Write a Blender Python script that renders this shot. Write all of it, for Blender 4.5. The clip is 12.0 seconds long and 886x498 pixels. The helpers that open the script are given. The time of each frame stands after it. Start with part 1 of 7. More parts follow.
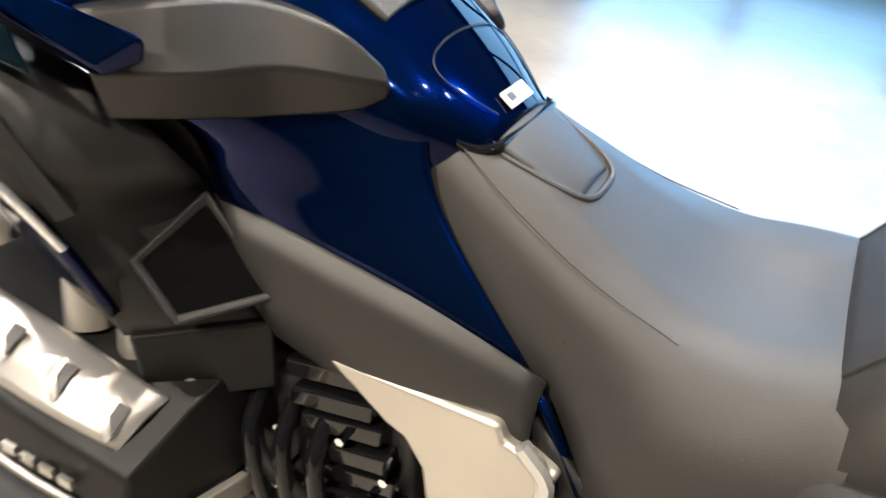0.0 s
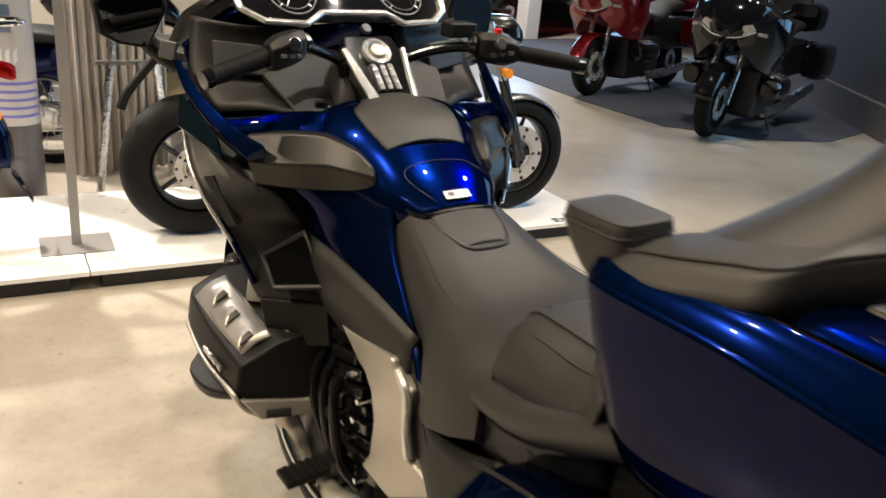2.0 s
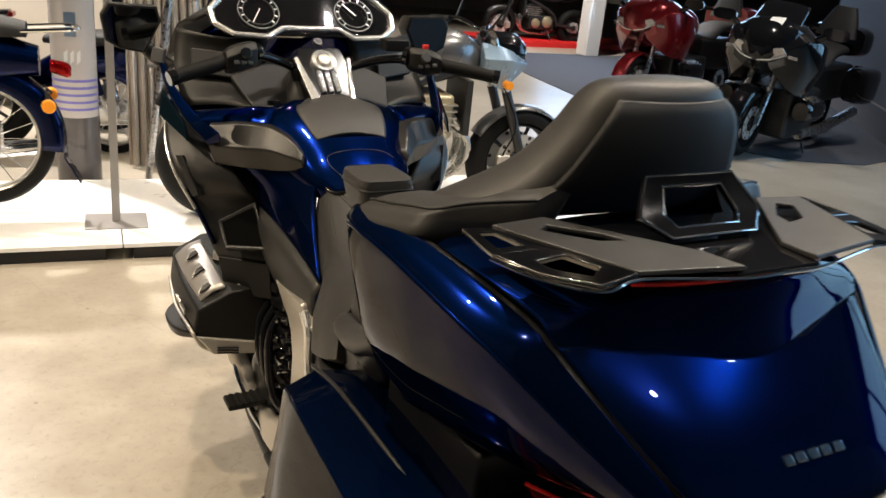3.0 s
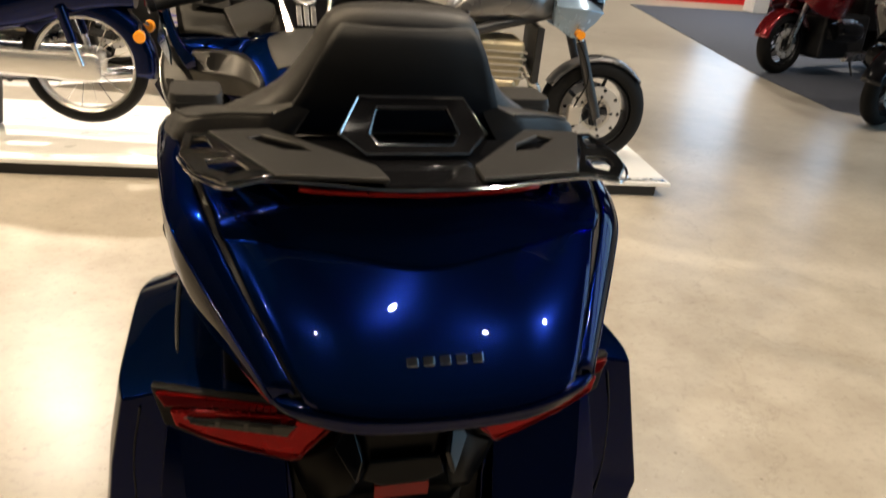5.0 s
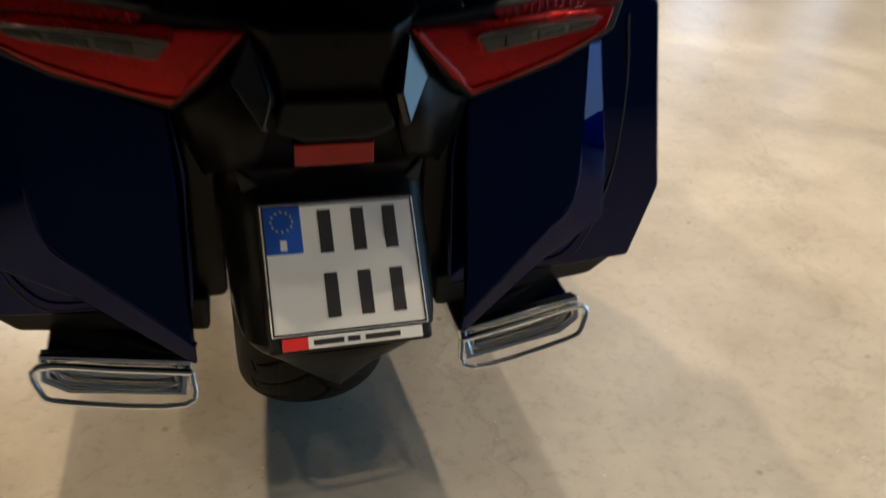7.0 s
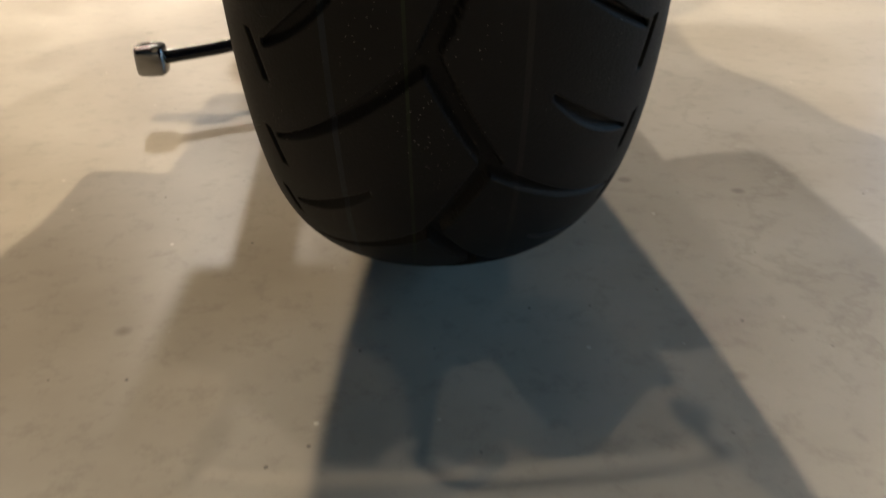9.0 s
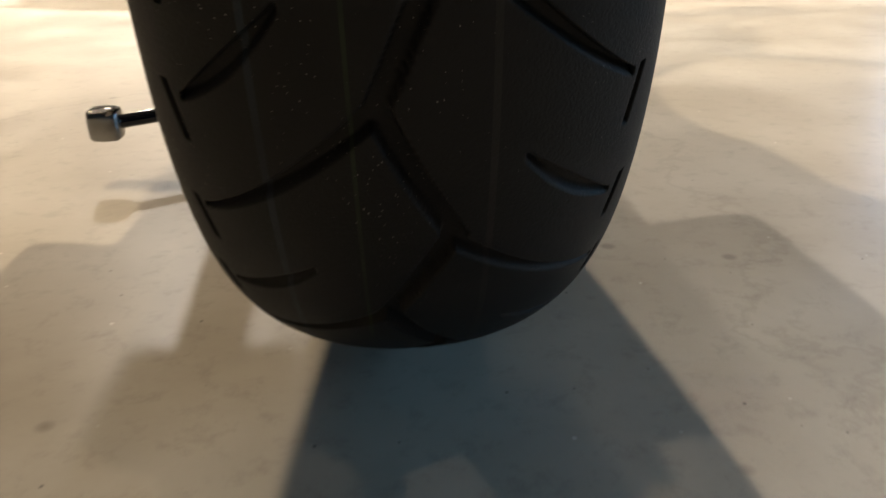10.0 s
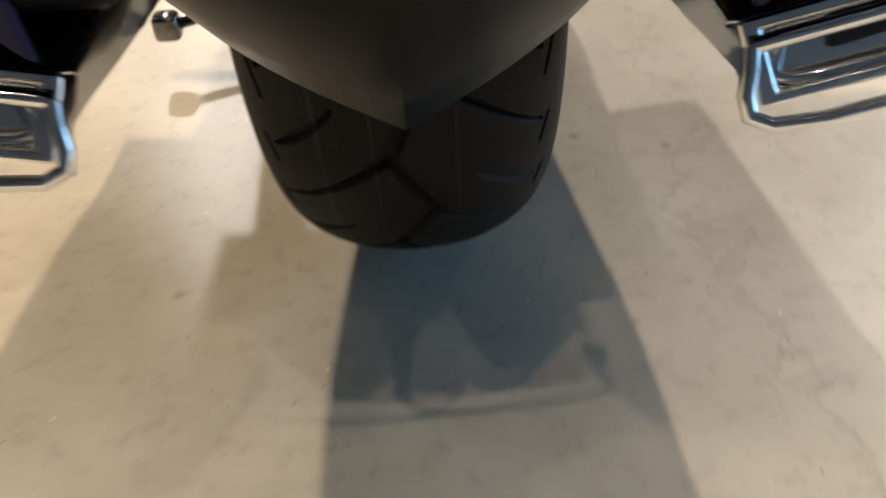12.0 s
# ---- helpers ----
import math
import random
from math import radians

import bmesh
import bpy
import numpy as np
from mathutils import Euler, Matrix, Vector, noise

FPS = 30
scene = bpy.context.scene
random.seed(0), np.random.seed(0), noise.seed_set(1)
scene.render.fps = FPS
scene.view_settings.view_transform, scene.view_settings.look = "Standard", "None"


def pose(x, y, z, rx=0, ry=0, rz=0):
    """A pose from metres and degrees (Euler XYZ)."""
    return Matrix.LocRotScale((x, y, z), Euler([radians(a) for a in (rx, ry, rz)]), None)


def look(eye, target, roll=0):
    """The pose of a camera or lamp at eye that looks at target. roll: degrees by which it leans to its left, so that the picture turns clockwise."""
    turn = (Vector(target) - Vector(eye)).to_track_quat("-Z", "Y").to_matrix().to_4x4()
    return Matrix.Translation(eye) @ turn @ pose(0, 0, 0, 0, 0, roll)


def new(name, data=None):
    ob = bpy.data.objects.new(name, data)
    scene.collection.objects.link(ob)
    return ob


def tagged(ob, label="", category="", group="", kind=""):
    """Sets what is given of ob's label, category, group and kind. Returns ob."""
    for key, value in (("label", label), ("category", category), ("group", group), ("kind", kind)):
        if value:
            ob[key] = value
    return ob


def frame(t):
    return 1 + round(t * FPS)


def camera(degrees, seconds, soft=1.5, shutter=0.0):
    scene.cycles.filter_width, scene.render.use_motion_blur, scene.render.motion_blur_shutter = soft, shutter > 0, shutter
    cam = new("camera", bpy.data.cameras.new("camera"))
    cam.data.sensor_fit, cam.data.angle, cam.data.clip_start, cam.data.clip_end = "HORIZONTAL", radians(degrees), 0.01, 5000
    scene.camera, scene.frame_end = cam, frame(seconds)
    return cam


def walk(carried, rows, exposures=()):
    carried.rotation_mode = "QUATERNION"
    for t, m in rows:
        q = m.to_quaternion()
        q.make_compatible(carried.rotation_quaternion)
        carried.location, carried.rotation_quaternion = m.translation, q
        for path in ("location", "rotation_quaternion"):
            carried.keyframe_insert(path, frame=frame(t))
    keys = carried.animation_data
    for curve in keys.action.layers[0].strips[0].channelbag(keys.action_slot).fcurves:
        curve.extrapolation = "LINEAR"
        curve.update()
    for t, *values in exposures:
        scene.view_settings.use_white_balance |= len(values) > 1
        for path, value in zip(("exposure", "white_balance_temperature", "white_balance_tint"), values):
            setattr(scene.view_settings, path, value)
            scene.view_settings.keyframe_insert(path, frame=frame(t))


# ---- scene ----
cam = camera(56.4, 12.0, shutter=0.5)
PATH = [
    (0, (-0.858, 0.532, 1.291), (0.731, 1.151, 0.247), 11.0),
    (0.5, (-0.887, 0.292, 1.349), (0.485, 1.391, 0.395), 6.7),
    (1, (-0.885, 0.036, 1.401), (0.29, 1.434, 0.585), 4.9),
    (1.5, (-0.966, -0.247, 1.449), (0.167, 1.233, 0.724), 5.1),
    (2, (-0.97, -0.521, 1.456), (0.114, 1.005, 0.753), 5.0),
    (2.5, (-0.866, -0.871, 1.497), (0.125, 0.712, 0.784), 5.3),
    (3, (-0.832, -1.074, 1.541), (0.096, 0.557, 0.85), 5.9),
    (3.2, (-0.831, -1.156, 1.556), (0.086, 0.486, 0.877), 6.4),
    (4.8, (-0.311, -1.409, 1.603), (0.255, 0.34, 0.815), 6.4),
    (5, (-0.281, -1.415, 1.58), (0.253, 0.325, 0.75), 6.0),
    (5.2, (-0.264, -1.411, 1.553), (0.257, 0.31, 0.678), 5.9),
    (5.5, (-0.245, -1.421, 1.487), (0.256, 0.238, 0.488), 5.8),
    (6, (-0.235, -1.428, 1.383), (0.272, 0.159, 0.276), 6.5),
    (6.5, (-0.218, -1.383, 1.311), (0.304, 0.188, 0.188), 7.1),
    (6.8, (-0.16, -1.316, 1.198), (0.364, 0.276, 0.107), 7.1),
    (7, (-0.14, -1.224, 1.093), (0.406, 0.355, -0.006), 6.3),
    (7.5, (-0.081, -1.036, 0.853), (0.353, 0.42, -0.448), 3.1),
    (7.6, (-0.063, -0.992, 0.78), (0.337, 0.463, -0.533), 3.0),
    (9.5, (-0.009, -0.646, 0.331), (0.048, 1.183, -0.478), -1.4),
    (10, (-0.001, -0.611, 0.322), (0.127, 1.221, -0.468), -0.8),
    (10.5, (-0.024, -0.539, 0.318), (0.19, 1.306, -0.425), 1.0),
    (11, (-0.019, -0.54, 0.317), (0.204, 1.305, -0.423), 1.4),
    (11.5, (-0.008, -0.597, 0.353), (0.173, 1.217, -0.47), 1.9),
    (11.8, (0.015, -0.709, 0.451), (0.113, 0.984, -0.609), 0.2),
    (12, (0.016, -0.779, 0.538), (0.059, 0.798, -0.691), -3.0),
]
walk(cam, [(t, look(eye, target, roll)) for t, eye, target, roll in PATH], [(0, 1.05, 5550, 10), (0.5, 0.66, 5700, 10), (1.0, 0.17, 6050, 10), (2.0, 0.16, 6250, 10), (3.2, 0.2, 6250, 10), (4.9, 0.13, 6800, 10), (6.5, 0.3, 6750, 10), (7.6, 0.42, 6350, 10), (9.4, 0.72, 6250, 10), (10.4, 0.88, 6200, 10), (11.0, 1.16, 6150, 10), (12.0, 1.05, 6150, 10)])

# ---------------------------------------------------------------- world and light
world = bpy.data.worlds.new("hall_air")
scene.world = world
world.use_nodes = True
world.node_tree.nodes["Background"].inputs[0].default_value = (0.55, 0.66, 0.9, 1)
world.node_tree.nodes["Background"].inputs[1].default_value = 0.11

WARM, SOFT, NEUTRAL, DAY = (1.0, 0.80, 0.55), (1.0, 0.84, 0.64), (1.0, 0.9, 0.78), (0.45, 0.68, 1.0)


def spot(eye, target, power, colour=WARM, cone=70, radius=0.05, blend=0.5):
    lamp = bpy.data.lights.new("ceiling_spot_light", "SPOT")
    lamp.energy, lamp.color, lamp.spot_size, lamp.spot_blend, lamp.shadow_soft_size = power, colour, radians(cone), blend, radius
    ob = new("ceiling_spot_light", lamp)
    ob.matrix_world = look(eye, target)
    return ob


def window_light(eye, target, width, height, power, colour=DAY):
    lamp = bpy.data.lights.new("window_daylight", "AREA")
    lamp.shape, lamp.size, lamp.size_y, lamp.energy, lamp.color = "RECTANGLE", width, height, power, colour
    ob = new("window_daylight", lamp)
    ob.matrix_world = look(eye, target)
    return ob


SPOTS = [
    # the four track lamps over the blue motorcycle
    ((-1.0, 0.95, 4.3), (-0.9, 0.7, 0.0), 300, WARM, 96, 0.045),
    ((-3.9, 1.6, 4.3), (-1.5, 0.5, 0.0), 660, WARM, 84, 0.045),
    ((3.15, 1.1, 4.3), (1.5, 0.5, 0.0), 400, SOFT, 88, 0.045),
    ((1.3, 0.9, 4.3), (1.1, 0.5, 0.0), 190, NEUTRAL, 96, 0.045),
    # over the platform and the rows behind it
    ((-0.4, 3.5, 4.3), (-0.3, 3.3, 0.0), 420, SOFT, 72, 0.06),
    ((-1.8, 6.2, 4.3), (-1.2, 6.2, 0.0), 1700, NEUTRAL, 115, 0.10),
    ((3.6, 3.8, 4.3), (3.4, 3.4, 0.0), 330, NEUTRAL, 95, 0.06),
    ((6.6, 9.4, 4.3), (6.0, 9.4, 0.0), 1200, NEUTRAL, 110, 0.10),
    ((6.3, 3.3, 4.3), (6.6, 4.6, 0.0), 240, NEUTRAL, 90, 0.05),
    # a row of track lamps behind the motorcycle
    ((2.6, -1.5, 4.3), (1.2, -0.8, 0.0), 100, NEUTRAL, 100, 0.055),
    ((1.3, -1.75, 4.3), (0.8, -0.9, 0.0), 26, NEUTRAL, 100, 0.03),
    ((0.34, -1.30, 4.3), (0.2, -0.9, 0.0), 40, NEUTRAL, 100, 0.035),
    ((-0.9, -1.7, 4.3), (-0.4, -0.9, 0.0), 20, SOFT, 100, 0.025),
    ((-2.6, -1.5, 4.3), (-1.6, -0.8, 0.0), 85, WARM, 90, 0.03),
]
for eye, target, power, colour, cone, radius in SPOTS:
    spot(eye, target, power, colour, cone, radius)
# daylight through tall panes at the far right of the hall, and through the glazed wall on that side
for x, y, power in ((7.7, 10.3, 28), (9.1, 8.9, 28), (10.4, 7.6, 14)):
    window_light((x, y, 1.9), (2.0, 2.4, 0.6), 0.95, 2.6, power)
for k in range(4):
    window_light((8.15, -2.6 + 1.6 * k, 2.35), (0.0, -2.6 + 1.6 * k, 2.35), 1.45, 3.7, 49, (0.36, 0.68, 1.0))


# ---------------------------------------------------------------- materials
def link(tree, a, b):
    tree.links.new(a, b)


def material(name, base, rough=0.5, metal=0.0, coat=0.0, vary=0.12, scale=8.0, bump=0.0, bump_scale=300.0, rough_vary=0.08, coat_rough=0.03, dark=None, ior=1.5):
    """A painted or moulded surface: base colour broken up by broad noise, fine relief, uneven gloss."""
    m = bpy.data.materials.new(name)
    m.use_nodes = True
    t = m.node_tree
    p = t.nodes["Principled BSDF"]
    p.inputs["Metallic"].default_value = metal
    p.inputs["Coat Weight"].default_value = coat
    p.inputs["Coat Roughness"].default_value = coat_rough
    p.inputs["IOR"].default_value = ior
    p.inputs["Coat IOR"].default_value = 1.47
    co = t.nodes.new("ShaderNodeTexCoord")
    n = t.nodes.new("ShaderNodeTexNoise")
    n.inputs["Scale"].default_value, n.inputs["Detail"].default_value = scale, 6
    link(t, co.outputs["Object"], n.inputs["Vector"])
    mix = t.nodes.new("ShaderNodeMix")
    mix.data_type = "RGBA"
    low = dark or tuple(c * (1 - vary) for c in base)
    high = tuple(min(1, c * (1 + vary)) for c in base) if not dark else base
    mix.inputs["A"].default_value, mix.inputs["B"].default_value = (*low, 1), (*high, 1)
    link(t, n.outputs["Fac"], mix.inputs["Factor"])
    link(t, mix.outputs["Result"], p.inputs["Base Color"])
    r = t.nodes.new("ShaderNodeMapRange")
    r.inputs["To Min"].default_value, r.inputs["To Max"].default_value = max(0.01, rough - rough_vary), min(1, rough + rough_vary)
    link(t, n.outputs["Fac"], r.inputs["Value"])
    link(t, r.outputs["Result"], p.inputs["Roughness"])
    if bump:
        n2 = t.nodes.new("ShaderNodeTexNoise")
        n2.inputs["Scale"].default_value, n2.inputs["Detail"].default_value = bump_scale, 3
        link(t, co.outputs["Object"], n2.inputs["Vector"])
        b = t.nodes.new("ShaderNodeBump")
        b.inputs["Strength"].default_value, b.inputs["Distance"].default_value = bump, 0.001
        link(t, n2.outputs["Fac"], b.inputs["Height"])
        link(t, b.outputs["Normal"], p.inputs["Normal"])
    return m


def flake_paint():
    """Clear-coated dark blue: sharply aligned flakes over a broad deep navy ground coat."""
    m = material("blue_metallic_paint", (0.0018, 0.0078, 0.092), 0.20, 1.0, 1.0, 0.15, 3.0, 0.0, 2500, 0.03, 0.004)
    t = m.node_tree
    flakes = t.nodes["Principled BSDF"]
    ground = t.nodes.new("ShaderNodeBsdfPrincipled")
    ground.inputs["Base Color"].default_value = (0.0007, 0.0062, 0.029, 1)
    ground.inputs["Metallic"].default_value = 1.0
    ground.inputs["Roughness"].default_value = 0.66
    ground.inputs["Coat Roughness"].default_value = 0.004
    for p in (flakes, ground):
        p.inputs["Coat IOR"].default_value = 1.4
        p.inputs["Coat Weight"].default_value = 0.55
        p.inputs["Specular Tint"].default_value = (0.004, 0.02, 0.08, 1)
    mix = t.nodes.new("ShaderNodeMixShader")
    mix.inputs[0].default_value = 0.62
    link(t, flakes.outputs[0], mix.inputs[1])
    link(t, ground.outputs[0], mix.inputs[2])
    link(t, mix.outputs[0], t.nodes["Material Output"].inputs["Surface"])
    return m


BLUE = flake_paint()
BLACK_PLASTIC = material("black_moulded_plastic", (0.0075, 0.0074, 0.0073), 0.45, 0, 0, 0.2, 12, 0.25, 1400, ior=1.34)
GREY_PLASTIC = material("dark_grey_moulded_plastic", (0.019, 0.0186, 0.0182), 0.42, 0, 0, 0.15, 10, 0.3, 1400)
GLOSS_BLACK = material("gloss_black_paint", (0.006, 0.006, 0.007), 0.12, 0, 1.0, 0.2, 6, rough_vary=0.04, ior=1.2)
GLOSS_BLACK.node_tree.nodes["Principled BSDF"].inputs["Coat IOR"].default_value = 1.4
VINYL = material("grey_seat_vinyl", (0.033, 0.032, 0.031), 0.45, 0, 0, 0.12, 9, 0.45, 900, 0.05, ior=1.42)
VINYL_DARK = material("black_seat_vinyl", (0.009, 0.0095, 0.0105), 0.65, 0, 0, 0.12, 9, 0.45, 900, 0.05)
SATIN_BLACK = material("satin_black_moulding", (0.0035, 0.0035, 0.0036), 0.3, 0, 0, 0.2, 12, 0.15, 1400, ior=1.22)
STITCH = material("seam_piping", (0.02, 0.02, 0.02), 0.6)
TINTED = material("tinted_deflector", (0.003, 0.010, 0.016), 0.08, 0.2, 1.0, 0.2, 5, rough_vary=0.03)
POCKET_PLASTIC = material("dark_pocket_plastic", (0.012, 0.0115, 0.011), 0.36, 0, 0, 0.2, 10, 0.3, 1400)
SMOKED_CELL = material("smoked_cell", (0.05, 0.05, 0.045), 0.25, 0.5, 0.3, 0.3, 60)
DARK_KEY = material("dark_key_plastic", (0.05, 0.05, 0.052), 0.35, 0.3, 0, 0.15, 20)
MIRROR = material("mirror_glass", (0.30, 0.31, 0.32), 0.02, 1.0, 0, 0.02, 3, rough_vary=0.01)
HEAD_SATIN = material("satin_head_metal", (0.52, 0.50, 0.48), 0.38, 0.8, 0, 0.08, 30, 0.15, 600)
DISC_STEEL = material("pale_disc_steel", (0.62, 0.61, 0.60), 0.35, 0.5, 0, 0.1, 40, 0.1, 600)
PALE_STEEL = material("pale_grey_steel", (0.27, 0.26, 0.255), 0.42, 0.35, 0, 0.06, 12, 0.08, 300)
CHROME = material("chrome", (0.85, 0.86, 0.88), 0.06, 1.0, 0, 0.03, 6, rough_vary=0.03)
SMOKE_CHROME = material("smoked_chrome", (0.20, 0.20, 0.20), 0.13, 1.0, 0, 0.06, 6, rough_vary=0.04)
ALLOY = material("cast_alloy", (0.60, 0.57, 0.52), 0.42, 0.85, 0, 0.1, 14, 0.25, 500)
BRUSHED = material("satin_steel", (0.62, 0.61, 0.59), 0.28, 1.0, 0, 0.06, 30, 0.1, 800)
DARK_METAL = material("dark_engine_metal", (0.05, 0.05, 0.052), 0.38, 0.7, 0, 0.3, 18, 0.3, 400)
RUBBER = material("tyre_rubber", (0.0052, 0.0050, 0.0049), 0.66, 0, 0, 0.35, 14, 0.35, 700, 0.1, ior=1.28)


def dusty(m, size, amount, strength):
    """Pale specks of dust and grit caught on a dark surface."""
    t = m.node_tree
    p = t.nodes["Principled BSDF"]
    src = p.inputs["Base Color"].links[0].from_socket
    co = t.nodes.new("ShaderNodeTexCoord")
    v = t.nodes.new("ShaderNodeTexVoronoi")
    v.inputs["Scale"].default_value = size
    link(t, co.outputs["Object"], v.inputs["Vector"])
    patch = t.nodes.new("ShaderNodeTexNoise")
    patch.inputs["Scale"].default_value = 22
    link(t, co.outputs["Object"], patch.inputs["Vector"])
    lim = t.nodes.new("ShaderNodeMapRange")
    lim.inputs["From Min"].default_value, lim.inputs["From Max"].default_value = 0.42, 0.72
    lim.inputs["To Min"].default_value, lim.inputs["To Max"].default_value = 0.0, amount
    link(t, patch.outputs["Fac"], lim.inputs["Value"])
    less = t.nodes.new("ShaderNodeMath")
    less.operation = "LESS_THAN"
    link(t, v.outputs["Distance"], less.inputs[0]), link(t, lim.outputs["Result"], less.inputs[1])
    soft = t.nodes.new("ShaderNodeMath")
    soft.operation, soft.inputs[1].default_value = "MULTIPLY", strength
    link(t, less.outputs[0], soft.inputs[0])
    mix = t.nodes.new("ShaderNodeMix")
    mix.data_type = "RGBA"
    mix.inputs["B"].default_value = (0.22, 0.20, 0.17, 1)
    link(t, soft.outputs[0], mix.inputs["Factor"]), link(t, src, mix.inputs["A"]), link(t, mix.outputs["Result"], p.inputs["Base Color"])


def tread_rubber():
    """Rear tyre rubber: fine grit, and faint coloured marking lines moulded round the tread."""
    m = material("tread_rubber", (0.0056, 0.0052, 0.0048), 0.66, 0, 0, 0.35, 14, 0.35, 700, 0.1, ior=1.28)
    dusty(m, 330, 0.125, 0.75)
    dusty(m, 120, 0.05, 0.7)
    t = m.node_tree
    p = t.nodes["Principled BSDF"]
    co = t.nodes.new("ShaderNodeTexCoord")
    xyz = t.nodes.new("ShaderNodeSeparateXYZ")
    link(t, co.outputs["Object"], xyz.inputs[0])
    worn = t.nodes.new("ShaderNodeTexNoise")
    worn.inputs["Scale"].default_value = 38
    link(t, co.outputs["Object"], worn.inputs["Vector"])
    for x, wide, colour in ((-0.027, 0.0009, (0.022, 0.034, 0.014, 1)), (-0.064, 0.0016, (0.018, 0.026, 0.032, 1)), (0.030, 0.0016, (0.020, 0.017, 0.014, 1))):
        line = t.nodes.new("ShaderNodeMath")
        line.operation, line.inputs[1].default_value, line.inputs[2].default_value = "COMPARE", x, wide
        link(t, xyz.outputs["X"], line.inputs[0])
        fade = t.nodes.new("ShaderNodeMath")
        fade.operation = "MULTIPLY"
        link(t, line.outputs[0], fade.inputs[0]), link(t, worn.outputs["Fac"], fade.inputs[1])
        mix = t.nodes.new("ShaderNodeMix")
        mix.data_type = "RGBA"
        mix.inputs["B"].default_value = colour
        src = p.inputs["Base Color"].links[0].from_socket
        link(t, fade.outputs[0], mix.inputs["Factor"]), link(t, src, mix.inputs["A"]), link(t, mix.outputs["Result"], p.inputs["Base Color"])
    return m


TREAD_RUBBER = tread_rubber()
RED_LENS = material("red_lamp_lens", (0.33, 0.002, 0.003), 0.13, 0.7, 0.15, 0.45, 34, rough_vary=0.05)
RED_DEEP = material("deep_red_lens", (0.22, 0.002, 0.002), 0.18, 0.55, 0.3, 0.3, 30, rough_vary=0.05)
RED_PAINT = material("dark_red_paint", (0.22, 0.008, 0.012), 0.25, 0.5, 1.0, 0.15, 4, rough_vary=0.03)
AMBER = material("amber_lens", (0.95, 0.33, 0.02), 0.2, 0, 0.6, 0.1, 20)
CLEAR_LENS = material("clear_lamp_lens", (0.45, 0.43, 0.42), 0.1, 0.6, 1.0, 0.4, 60, rough_vary=0.05)
WHITE_PLATE = material("white_plate", (0.82, 0.82, 0.80), 0.38, 0, 0.2, 0.04, 20)
INK = material("black_ink", (0.012, 0.012, 0.012), 0.5)
EU_BLUE = material("blue_film", (0.01, 0.10, 0.52), 0.4)
YELLOW = material("yellow_ink", (0.8, 0.6, 0.05), 0.5)
RED_FILM = material("red_film", (0.62, 0.02, 0.02), 0.4)
WHITE_PAINT = material("white_laminate", (0.80, 0.79, 0.77), 0.30, 0, 0.1, 0.04, 5, 0.05, 200)
BLACK_BOARD = material("black_board", (0.02, 0.019, 0.018), 0.6, 0, 0, 0.25, 8, 0.2, 300)
SILVER_TRIM = material("silver_trim", (0.80, 0.80, 0.80), 0.22, 0.75, 0, 0.05, 10)
GLASS_DARK = material("gauge_glass", (0.006, 0.006, 0.007), 0.03, 0, 0.6, 0.1, 4, rough_vary=0.015)
COWL_GLASS = material("black_window_glass", (0.004, 0.004, 0.004), 0.012, 0, 0, 0.1, 4, rough_vary=0.004, ior=1.38)
DIAL_GREY = material("dial_grey", (0.085, 0.085, 0.09), 0.4)
GREEN_METAL = material("bronze_engine_cover", (0.42, 0.36, 0.24), 0.42, 0.6, 0, 0.2, 14, 0.2, 400)
GREY_PAINT = material("grey_tank_paint", (0.16, 0.16, 0.165), 0.28, 0.6, 0.8, 0.1, 5)
LIGHT_PAINT = material("silver_blue_paint", (0.24, 0.34, 0.46), 0.28, 0.5, 0.8, 0.1, 5)
CLOTH = material("grey_drape", (0.50, 0.45, 0.39), 0.8, 0, 0, 0.25, 6, 0.3, 200)
BANNER = material("printed_banner", (0.62, 0.58, 0.54), 0.25, 0, 0.3, 0.15, 4)
BANNER_DARK = material("printed_banner_dark", (0.10, 0.09, 0.09), 0.3, 0, 0.3, 0.5, 5)
PURPLE_INK = material("violet_ink", (0.20, 0.18, 0.55), 0.4)
# tone of the unseen south wall, set by what paint and chrome should mirror
SLATE_REFLECTION = material("slate_reflection_tone", (0.085, 0.105, 0.125), 0.75, 0, 0, 0.2, 2, 0.2, 60)
SAND = material("sand_wall_paint", (0.50, 0.44, 0.36), 0.8, 0, 0, 0.12, 2, 0.2, 60)
WALL_DARK = material("dark_wall_block", (0.065, 0.056, 0.052), 0.75, 0, 0, 0.25, 5, 0.4, 80)
WALL_GREY = material("grey_wall_paint", (0.15, 0.135, 0.13), 0.8, 0, 0, 0.12, 2, 0.2, 60)
CEILING = material("dark_ceiling", (0.035, 0.034, 0.034), 0.9, 0, 0, 0.2, 2)


